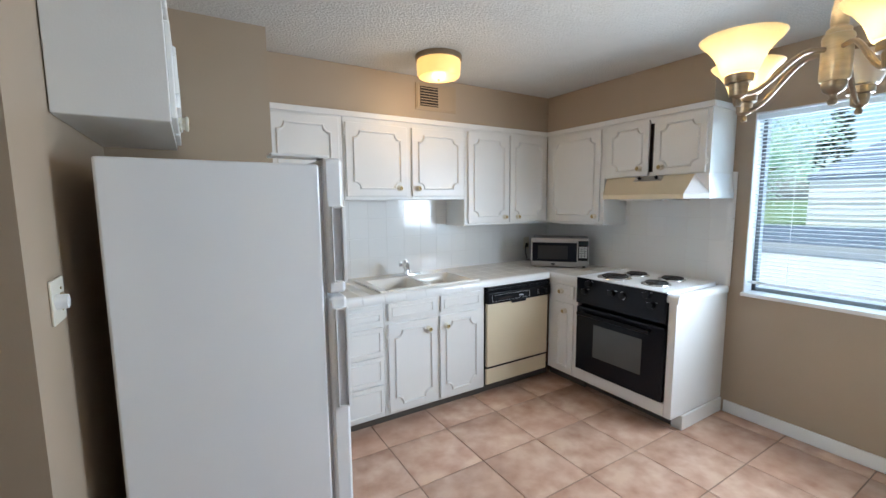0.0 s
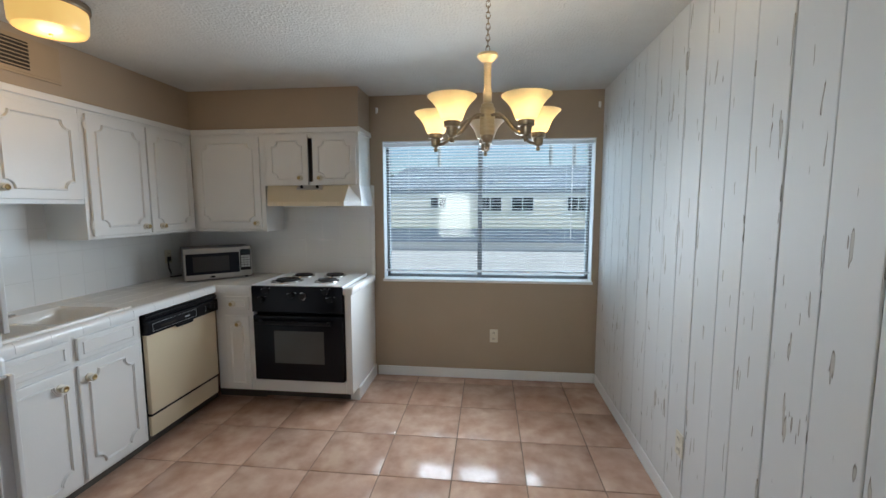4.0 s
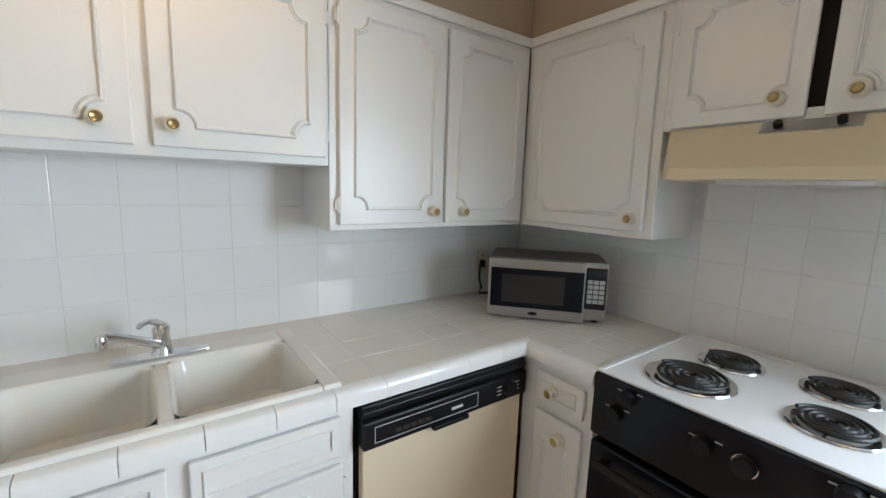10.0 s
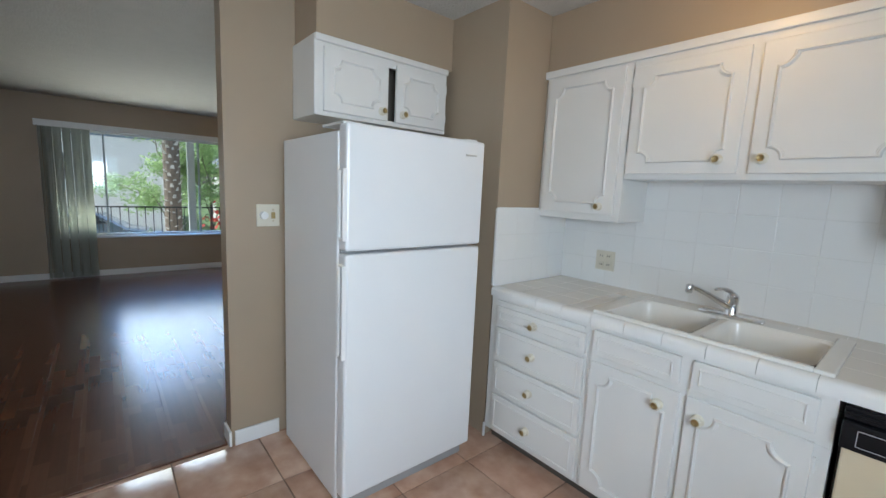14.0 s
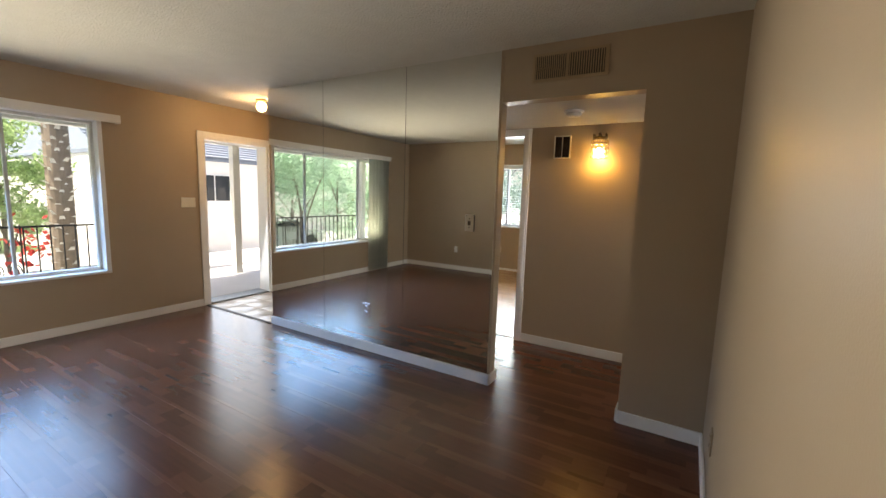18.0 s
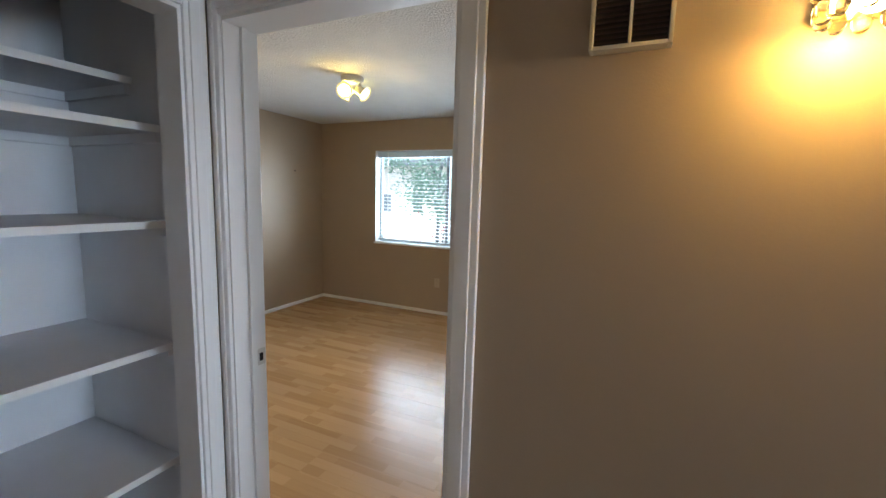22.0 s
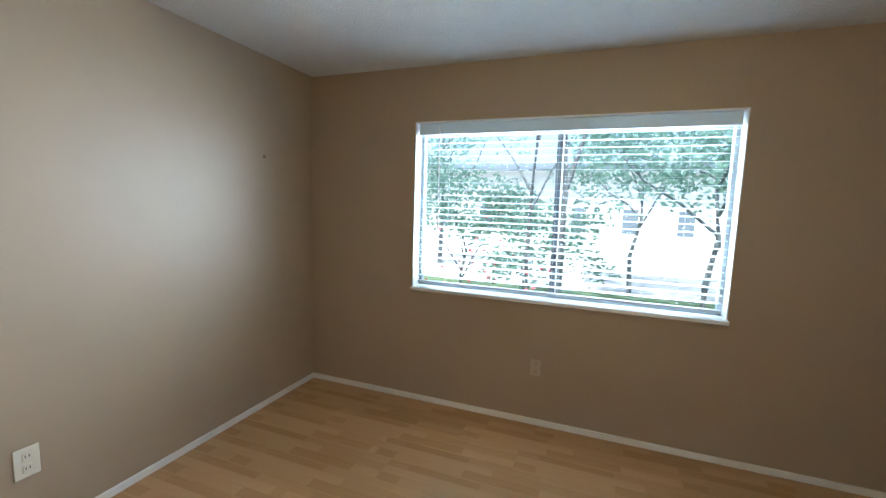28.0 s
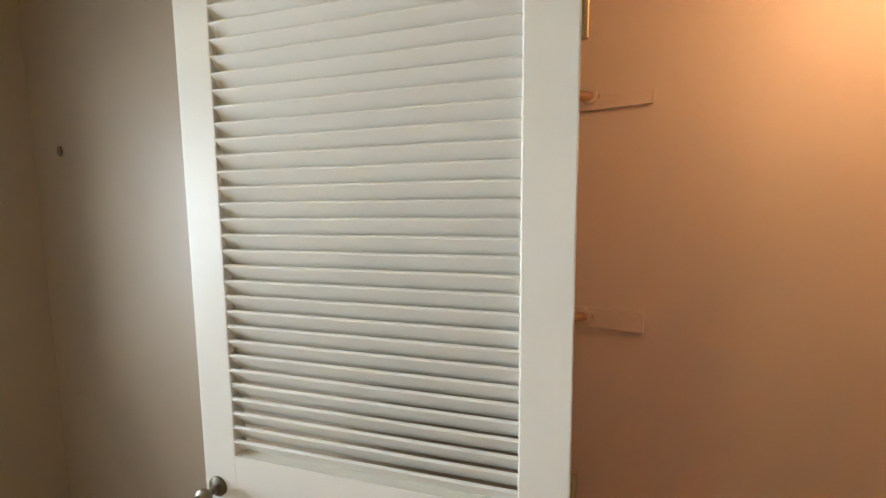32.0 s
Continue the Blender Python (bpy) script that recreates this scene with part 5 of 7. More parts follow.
# mirrors on the partition
for i, (a, b) in enumerate(((-4.29, -3.50), (-3.50, -2.555), (-2.555, -1.735))):
    mp_ = thing("wall_mirror", "tall frameless wall mirror panel reflecting the living room", "mirror", "mirror panels", base=((a + b) / 2, 3.433, 0.09))
    part("glass", bm_box(a + 0.0015, b - 0.0015, 3.4285, 3.434, 0.086, 2.447, 0.0015), MIRROR, mp_, "silvered mirror glass")
    part("seam", boxes((b - 0.003, b + 0.003, 3.4292, 3.4345, 0.086, 2.447)), DARKV, mp_, "dark joint")
struct("trim_mirror_end", boxes((-1.735, -1.716, 3.424, 3.434, 0.09, 2.447)), TAN, "tan edge of the mirror partition", "trim")
plate("outlet", "mirrored outlet plate set in the mirror wall", pose(-2.955, 3.428, 0.385), 0.085, 0.125, CHROME)
# plates on living walls
plate("light switch", "ivory triple switch plate beside the front door", pose(-5.549, 3.258, 1.265, 0, 0, 90), 0.16, 0.115, name="switch_plate")
_, ip = plate("light switch", "mirrored switch plate set in the mirror wall", pose(-1.937, 3.428, 1.238), 0.072, 0.125, PLATEM, name="mirror_switch")
part("toggle", boxes((-0.006, 0.006, -0.022, -0.005, -0.014, 0.014), (-0.010, 0.010, -0.008, -0.005, -0.017, 0.017), bev=0.002), mat("brown_bakelite", (0.09, 0.055, 0.03), 0.4, var=0.2, scale=40), ip, "dark brown switch toggle")
for z in (-0.034, 0.034):
    part("screw", cyl((0, -0.0055, z), (0, -0.0085, z), 0.005, 0.004, 10), KNOBM, ip)
part("bevelled_edge", bm_box(0.0362, 0.0392, -0.005, 0.0, -0.0625, 0.0625, 0.001), BLACK, ip, "dark gap beside the plate")
plate("outlet", "white wall outlet in the living room", pose(-4.38, -0.779, 0.40, 0, 0, 180), material=WHITEP)
plate("outlet", "tan painted outlet low on the living-room side", pose(-0.326, 2.86, 0.33, 0, 0, -90), material=TAN)

# front door frame
dfm = thing("door_1", "open front doorway with a white painted frame", "door", base=(-5.6, 3.89, 0), kind="structure")
part("door_frame", boxes((-5.75, -5.545, 3.44, 3.475, 0, 2.05), (-5.75, -5.545, 4.305, 4.34, 0, 2.05), (-5.75, -5.545, 3.44, 4.34, 2.015, 2.05)), TRIM, dfm)
part("casing", boxes((-5.548, -5.534, 3.385, 3.445, 0, 2.105), (-5.548, -5.534, 4.335, 4.395, 0, 2.105), (-5.548, -5.534, 3.445, 4.335, 2.045, 2.105), bev=0.003), TRIM, dfm, "white casing")
part("sill", bm_box(-5.80, -5.55, 3.475, 4.305, -0.01, 0.018, 0.004), ALU, dfm, "metal door sill")
part("door_leaf", bm_box(-5.54, -4.66, 4.33, 4.372, 0.02, 2.03, 0.003), DOORW, dfm, "white door leaf swung open")
el = thing("entry_lamp", "small lit ceiling lamp in the entry", "ceiling lamp", base=(-4.80, 3.72, 2.45))
part("canopy", lathe([(0, 2.449), (0.06, 2.449), (0.06, 2.43), (0.04, 2.42), (0, 2.42)], 24, (-4.80, 3.72, 0)), BRASS, el, smooth=True)
part("globe", ball((-4.80, 3.72, 2.375), 0.055), mat("lit_globe", (1, 0.85, 0.6), 0.3, var=0, emit=((1.0, 0.66, 0.28), 9.0)), el, "glowing glass globe", True)
lamp("POINT", "entry_lamp_bulb", 4, WARM, pose(-4.80, 3.72, 2.28), 0.05)

# header grille over the hall
gv = thing("return_air_grille", "tan return-air grille above the hall opening", "vent", base=(-1.26, 3.43, 2.2))
part("frame", boxes((-1.505, -1.02, 3.420, 3.430, 2.205, 2.385), bev=0.002), VENTP, gv)
for a, b in ((-1.485, -1.285), (-1.265, -1.045)):
    part("opening", boxes((a, b, 3.416, 3.421, 2.225, 2.365)), DARKV, gv, "dark opening")
    n = 15
    for k in range(n):
        xx = a + (k + 0.5) * (b - a) / n
        sl = part("slat", boxes((xx - 0.0025, xx + 0.0025, 3.409, 3.417, 2.225, 2.365)), VENTP, gv)

# ---- hall ----
sd = thing("smoke_detector", "white round smoke detector on the hall ceiling", "smoke detector", base=(-1.33, 3.89, 2.1))
part("base", lathe([(0, 2.099), (0.072, 2.099), (0.072, 2.088), (0.06, 2.085), (0, 2.085)], 28, (-1.33, 3.89, 0)), WHITEP, sd, smooth=True)
part("cover", lathe([(0.055, 2.086), (0.054, 2.066), (0.045, 2.056), (0.02, 2.052), (0, 2.052)], 28, (-1.33, 3.89, 0)), WHITEP, sd, smooth=True)
dc = thing("door_chime", "white framed box with a dark two-part grille", "door chime", base=(-1.565, 4.53, 1.9))
part("frame", boxes((-1.645, -1.637, 4.496, 4.529, 1.81, 2.012), (-1.504, -1.496, 4.496, 4.529, 1.81, 2.012), (-1.637, -1.504, 4.496, 4.529, 1.81, 1.818), (-1.637, -1.504, 4.496, 4.529, 2.004, 2.012),
                    (-1.574, -1.568, 4.498, 4.512, 1.818, 2.004), bev=0.0015), IVORY, dc)
part("opening", boxes((-1.637, -1.504, 4.512, 4.518, 1.818, 2.004)), DARKV, dc, "dark grille cloth")
for k in range(18):
    part("slat", boxes((-1.637, -1.504, 4.507, 4.513, 1.824 + k * 0.010, 1.827 + k * 0.010)), mat("brown_slat", (0.05, 0.025, 0.018), 0.5), dc)
sc = thing("wall_sconce", "lit wall sconce hung with amber crystal drops", "wall lamp", base=(-1.235, 4.53, 1.85))
part("back_plate", bm_box(-1.29, -1.18, 4.515, 4.529, 1.82, 1.99, 0.004), BRASS, sc, smooth=True)
DARKB = mat("dark_antique_brass", (0.10, 0.07, 0.035), 0.4, 0.8, var=0.2, scale=30)
cw = part("crown", lathe([(0.0, 1.955), (0.055, 1.955), (0.064, 1.965), (0.064, 1.978), (0.058, 1.980), (0.0, 1.972)], 20, (-1.235, 4.455, 0)), DARKB, sc, "dark brass crown", True)
for k in range(6):
    a = radians(60 * k + 90)
    px, py = -1.235 + 0.058 * math.cos(a), 4.455 + 0.058 * math.sin(a)
    part("crown_point", lathe([(0.007, 1.972), (0.004, 1.990), (0.007, 1.998), (0.004, 2.006), (0, 2.010)], 8, (px, py, 0)), DARKB, cw, smooth=True)
part("finial", lathe([(0.012, 1.972), (0.007, 1.992), (0.011, 2.003), (0.005, 2.016), (0, 2.022)], 10, (-1.235, 4.455, 0)), DARKB, sc, smooth=True)
for ring, (r, z, n) in enumerate(((0.062, 1.935, 12), (0.066, 1.895, 13), (0.066, 1.855, 13), (0.060, 1.815, 11))):
    for k in range(n):
        a = 2 * math.pi * (k + 0.5 * (ring % 2)) / n
        part("crystal_drop", ball((-1.235 + r * math.cos(a), 4.455 + r * math.sin(a), z), 0.014, 1, 1, 1.35, 8), CRYSTAL, sc, "amber crystal drop", True)
part("bulb", ball((-1.235, 4.455, 1.848), 0.030, 1, 1, 1.35), BULB, sc, "lit bulb", True)
lamp("POINT", "sconce_bulb", 4.6, (1.0, 0.56, 0.10), pose(-1.235, 4.445, 1.812), 0.035)
th = thing("thermostat", "white wall thermostat with a small dark display", "thermostat", base=(-0.73, 4.53, 1.51))
part("case", bm_box(-0.812, -0.692, 4.505, 4.529, 1.462, 1.567, 0.004), WHITEP, th)
part("display", bm_box(-0.779, -0.725, 4.502, 4.506, 1.507, 1.550, 0.001), mat("lcd", (0.05, 0.055, 0.05), 0.2), th, "dark display")

# bedroom doorway: jambs, casing, leaf
bd = thing("door_2", "bedroom doorway with white moulded casing, door swung in", "door", base=(-2.23, 4.59, 0), kind="structure")
part("jamb", boxes((-2.743, -2.728, 4.525, 4.650, 0, 2.045), (-1.945, -1.93, 4.525, 4.650, 0, 2.045), (-2.728, -1.945, 4.525, 4.650, 2.03, 2.045),
                   (-2.728, -2.716, 4.585, 4.607, 0, 2.03), (-1.957, -1.945, 4.585, 4.607, 0, 2.03)), TRIM, bd)
for q in ((-2.782, -2.735, 0, 2.095), (-1.938, -1.868, 0, 2.095)):
    part("casing", boxes((q[0], q[1], 4.512, 4.527, q[2], q[3]), (q[0] + 0.010, q[1] - 0.018, 4.507, 4.514, q[2], q[3]), bev=0.003), TRIM, bd)
part("casing", boxes((-2.735, -1.938, 4.512, 4.527, 2.042, 2.095), (-2.735, -1.938, 4.507, 4.514, 2.056, 2.082), bev=0.003), TRIM, bd)
stp = part("strike_plate", boxes((-2.7295, -2.724, 4.612, 4.6485, 0.885, 0.945), (-2.731, -2.7265, 4.6495, 4.652, 0.885, 0.945), bev=0.001), STEEL, bd, "worn metal strike plate")
part("latch_hole", boxes((-2.725, -2.7235, 4.622, 4.638, 0.90, 0.93)), BLACK, stp, "dark latch hole")
for q in ((-2.782, -2.735), (-1.938, -1.868)):
    part("casing", boxes((q[0], q[1], 4.648, 4.662, 0, 2.095), bev=0.003), TRIM, bd)
part("casing", boxes((-2.735, -1.938, 4.648, 4.662, 2.042, 2.095), bev=0.003), TRIM, bd)
leaf = thing("bedroom_door", "glossy white flush door standing open into the bedroom", "door", m=pose(-1.948, 4.692, 0, 0, 0, 95.8))
lf_ = part("leaf", bm_box(0.005, 0.785, -0.018, 0.018, 0.012, 2.025, 0.003), DOORW, leaf)
for s in (-1, 1):
    kb = part("knob", lathe([(0.028, 0), (0.028, 0.006), (0.011, 0.012), (0.010, 0.03), (0.024, 0.042), (0.027, 0.055), (0.018, 0.066), (0, 0.068)], 24), CHROME, lf_, "chrome door knob", True)
    kb.matrix_basis = pose(0.725, s * 0.018, 0.92, -90 * s, 0, 0)

# linen closet
lc = thing("door_3", "linen closet opening with white moulded casing", "door", base=(-2.865, 4.07, 0), kind="structure")
part("jamb", boxes((-2.890, -2.780, 4.42, 4.435, 0, 2.045), (-2.890, -2.780, 3.72, 3.735, 0, 2.045), (-2.890, -2.780, 3.735, 4.42, 2.03, 2.045)), TRIM, lc)
part("casing", boxes((-2.783, -2.769, 4.430, 4.502, 0, 2.095), (-2.773, -2.764, 4.446, 4.480, 0, 2.095), bev=0.003), TRIM, lc)
part("casing", boxes((-2.783, -2.769, 3.655, 3.725, 0, 2.095), (-2.773, -2.764, 3.675, 3.708, 0, 2.095), bev=0.003), TRIM, lc)
part("casing", boxes((-2.783, -2.769, 3.725, 4.430, 2.042, 2.095), bev=0.003), TRIM, lc)
for z in (0.11, 0.518, 0.960, 1.400, 1.722, 1.893):
    d0 = -3.17 if z > 1.8 else -3.013
    s = thing("shelf", "grey-white painted closet shelf board", "shelf", "linen closet shelves", base=(-3.3, 4.04, z))
    part("board", bm_box(-3.598, d0, 3.574, 4.504, z - 0.02, z, 0.002), SHELF, s)
    part("edge_strip", bm_box(d0, d0 + 0.004, 3.574, 4.504, z - 0.024, z + 0.001, 0.001), TRIM, s, "white front edge")
    part("cleat", boxes((-3.598, d0 - 0.02, 4.490, 4.507, z - 0.055, z - 0.021), (-3.598, -3.580, 3.574, 4.490, z - 0.055, z - 0.021)), SHELF, s)


# ---- bedroom ----
plate("outlet", "white wall plate low on the bedroom wall", pose(-5.549, 6.385, 0.365, 0, 0, 90), 0.085, 0.13, IVORY)
plate("outlet", "tan painted wall outlet under the bedroom window", pose(-3.71, 8.239, 0.405, 0, 0, 0), 0.07, 0.115, mat("tan_painted_plate", (0.50, 0.42, 0.33), 0.45, var=0.05))
plate("outlet", "white wall outlet on the closet side", pose(-1.761, 6.95, 0.418, 0, 0, -90), 0.075, 0.12, WHITEP)
for r_a, m in ((0.011, pose(-5.549, 7.725, 1.777, 0, 0, 90)), (0.020, pose(-1.761, 7.96, 1.785, 0, 0, -90))):
    t = thing("wall_anchor", "small dark plastic wall anchor in tan paint", "wall anchor", m=m)
    part("plug", lathe([(r_a, 0.0), (r_a, 0.006), (r_a * 0.5, 0.007), (0, 0.004)], 12), mat("dark_plug", (0.17, 0.12, 0.09), 0.5), t).matrix_basis = pose(0, 0, 0, 90, 0, 0)

SX, SY = -3.70, 6.47
sl = thing("spot_lamp", "white ceiling lamp with three lit swivel spot heads", "ceiling lamp", base=(SX, SY, 2.45))
part("canopy", lathe([(0, 2.449), (0.092, 2.449), (0.095, 2.444), (0.090, 2.418), (0.080, 2.410), (0, 2.408)], 36, (SX, SY, 0)), WHITEP, sl, "white round canopy", True)
CUP = mat("pale_lamp_ring", (0.80, 0.76, 0.55), 0.25, var=0.05)
see_through(CUP, 0.5, (0.9, 0.85, 0.5))
for (ox, oy), d in (((-0.035, -0.045), (0.42, -0.80, -0.42)), ((-0.055, 0.02), (-0.50, -0.45, -0.74)), ((0.055, 0.03), (0.80, 0.10, -0.58))):
    d = Vector(d).normalized()
    p = Vector((SX + ox, SY + oy, 2.352))
    part("stem", cyl(p + Vector((0, 0, 0.060)), p + Vector((0, 0, 0.004)), 0.008, seg=10), WHITEP, sl)
    hd_ = part("head", lathe([(0, -0.03), (0.018, -0.029), (0.030, -0.02), (0.032, 0.012), (0.036, 0.022), (0.044, 0.046), (0.040, 0.046), (0.028, 0.018), (0.0, 0.016)], 24), WHITEP, sl, "white swivel head", True)
    hd_.matrix_basis = Matrix.Translation(p) @ d.to_track_quat("Z", "Y").to_matrix().to_4x4() @ Matrix.Scale(1.2, 4)
    part("glass_ring", lathe([(0.040, 0.043), (0.054, 0.050), (0.055, 0.053), (0.040, 0.049)], 28), CUP, hd_, "pale glass ring", True)
    part("bulb", lathe([(0.036, 0.036), (0.034, 0.046), (0.022, 0.053), (0, 0.056)], 20), BULB, hd_, "lit reflector bulb", True)
    lamp("SPOT", "spot_bulb", 3.0, (1.0, 0.72, 0.26), look(p + d * 0.075, p + d), 0.02).data.spot_size = radians(150)
lamp("POINT", "spot_lamp_glow", 2.6, (1.0, 0.72, 0.09), pose(SX + 0.01, SY + 0.02, 2.325), 0.02)


# louvred closet door
def louvre_door(m, w, h):
    t = thing("louvred_door", "cream painted louvred closet door standing wide open", "door", m=m)
    st, top, mid0, mid1, bot = 0.085, h - 0.09, 0.93, 1.03, 0.20
    part("stile", bm_box(0, st, -0.017, 0.017, 0.012, h, 0.003), LOUVER, t)
    part("stile", bm_box(w - st, w, -0.017, 0.017, 0.012, h, 0.003), LOUVER, t)
    for a, b in ((0.012, bot), (mid0, mid1), (top, h)):
        part("rail", bm_box(st - 0.003, w - st + 0.003, -0.0167, 0.0167, a, b, 0.001), LOUVER, t)
    me = to_mesh("louvre", bm_box(st - 0.004, w - st + 0.004, -0.0035, 0.0035, -0.024, 0.024, 0.002), LOUVER)
    for a, b in ((bot, mid0), (mid1, top)):
        n = int((b - a) / 0.0305)
        for k in range(n):
            s = new("louvre", me)
            s.parent = t
            s.matrix_basis = pose(0, 0, a + (k + 0.5) * (b - a) / n, -38, 0, 0)
    for s in (-1, 1):
        kb = part("knob", lathe([(0.022, 0), (0.022, 0.004), (0.008, 0.010), (0.008, 0.024), (0.018, 0.034), (0.019, 0.044), (0.012, 0.050), (0, 0.051)], 20), KNOBM, t, "small dull metal knob", True)
        kb.matrix_basis = pose(w - 0.035, s * 0.017, 0.955, -90 * s, 0, 0)
    for z in (0.2, 1.05, 1.85):
        part("hinge", cyl((-0.004, -0.014, z - 0.04), (-0.004, -0.014, z + 0.04), 0.006, seg=8), BRASS, t)
    return t


louvre_door(pose(-1.807, 5.935, 0, 0, 0, 90 + 13.1), 0.757, 2.05)
cf = thing("door_4", "white painted bedroom closet doorway frame", "door", base=(-1.70, 5.55, 0), kind="structure")
part("jamb", boxes((-1.765, -1.635, 5.97, 5.985, 0, 2.06), (-1.765, -1.635, 5.16, 5.175, 0, 2.06), (-1.765, -1.635, 5.175, 5.97, 2.045, 2.06)), TRIM, cf)
part("casing", boxes((-1.776, -1.762, 5.105, 5.165, 0, 2.11), (-1.776, -1.762, 5.165, 5.98, 2.052, 2.11), (-1.776, -1.762, 5.98, 6.035, 0, 2.11), bev=0.003), TRIM, cf)
# closet fittings
for z, zz in ((1.945, 0.05), (1.025, 0.085)):
    q = thing("closet_cleat", "peach painted shelf cleat on the closet wall", "cleat", "closet cleats", base=(-0.63, 6.1, z))
    part("board", bm_box(-0.64, -0.621, 5.895, 6.55, z, z + zz, 0.003), CLOSETW, q)
    r = part("rod_socket", cyl((-0.64, 6.125, z + 0.05), (-0.665, 6.125, z + 0.05), 0.026, 0.022, 16), CLOSETW, q, smooth=True)
    part("rod_stub", cyl((-0.655, 6.125, z + 0.05), (-0.93, 6.32, z + 0.05), 0.016, seg=14), mat("closet_rod_wood", (0.45, 0.25, 0.13), 0.5, var=0.2, scale=20), q, "wooden closet rod end", True)
cb = thing("closet_lamp", "small bare bulb lamp on the closet ceiling", "ceiling lamp", base=(-1.15, 5.2, 2.45))
part("socket", lathe([(0, 2.449), (0.055, 2.449), (0.05, 2.42), (0.02, 2.40), (0, 2.40)], 20, (-1.15, 5.2, 0)), WHITEP, cb, smooth=True)
part("bulb", ball((-1.15, 5.2, 2.355), 0.03, 1, 1, 1.3), BULB, cb, "lit bulb", True)
lamp("POINT", "closet_bulb", 4.5, (1.0, 0.56, 0.27), pose(-1.15, 5.2, 2.27), 0.04)

# further bedroom off the hall
window("window_4", "sliding window of the further bedroom", "y", 8.24, 0.35, 1.95, 0.87, 2.07, -1, 0.16, 1.15)
h_blind("white horizontal blind in the further bedroom", "y", 8.295, 0.37, 1.93, 0.90, 2.06, 0.046, 4, 0.044, 0.075, BLINDB)
lamp("AREA", "far_room_sky", 58, DAY, look((1.15, 8.45, 1.5), (0.3, 4, 0.6)), 1.5, 1.1, 140)
fr_ = thing("door_5", "white doorway frame of the further bedroom", "door", base=(-0.05, 4.59, 0), kind="structure")
part("jamb", boxes((-0.42, -0.405, 4.525, 4.65, 0, 2.045), (0.305, 0.32, 4.525, 4.65, 0, 2.045), (-0.405, 0.305, 4.525, 4.65, 2.03, 2.045)), TRIM, fr_)
for q in ((-0.475, -0.413, 0, 2.095), (0.313, 0.375, 0, 2.095), (-0.413, 0.313, 2.042, 2.095)):
    part("casing", boxes((q[0], q[1], 4.512, 4.527, q[2], q[3]), bev=0.003), TRIM, fr_)
# window and lamp added in the unseen room to brighten the linen closet
window("window_5", "sliding window of the unseen room added for light", "x", 3.30, 3.30, 4.30, 0.9, 2.05, -1, 0.16, 3.8)
lamp("AREA", "added_room_light", 4.2, (0.66, 0.83, 1.0), look((3.42, 3.8, 1.5), (-2.8, 4.0, 0.9)), 0.9, 1.05, 44)


# ---- outside ----
G = -0.22
gd = bmesh.new()
GW = -1.2
edges = [[gd.verts.new((x, y, z)) for x, z in ((-600, GW), (-13.2, GW), (-11.0, G), (600, G))] for y in (-600, 600)]
for k in range(3):
    gd.faces.new((edges[0][k], edges[0][k + 1], edges[1][k + 1], edges[1][k]))


def level(x):
    """Height of the ground, which falls to the court west of the porch."""
    return G + (GW - G) * min(1.0, max(0.0, (-11.0 - x) / 2.2))


struct("ground", gd, GRASS, "lawn and yard around the building", "ground")
struct("pavement_north", boxes((-10.9, 12, 14.5, 22, G, G + 0.012)), mat("path_concrete", (0.36, 0.36, 0.35), 0.85, var=0.15, scale=2, bump=0.2, bscale=30, stain=0.2), "pale concrete path behind the bedroom", "pavement")
struct("pavement_east", boxes((3.6, 17.5, -40, 45, G, G + 0.02)), mat("grey_drive", (0.34, 0.35, 0.35), 0.85, var=0.15, scale=1.5, bump=0.2, bscale=30, stain=0.2), "sunlit concrete drive beside the kitchen", "pavement")
court = bmesh.new()
slab = [[court.verts.new((x, y, z + 0.015)) for x, z in ((-22, GW), (-13.2, GW), (-11.0, G), (-8.0, G))] for y in (-30, 40)]
for k in range(3):
    court.faces.new((slab[0][k], slab[0][k + 1], slab[1][k + 1], slab[1][k]))
struct("pavement_west", court, CONC, "pale concrete court beyond the porch", "pavement")


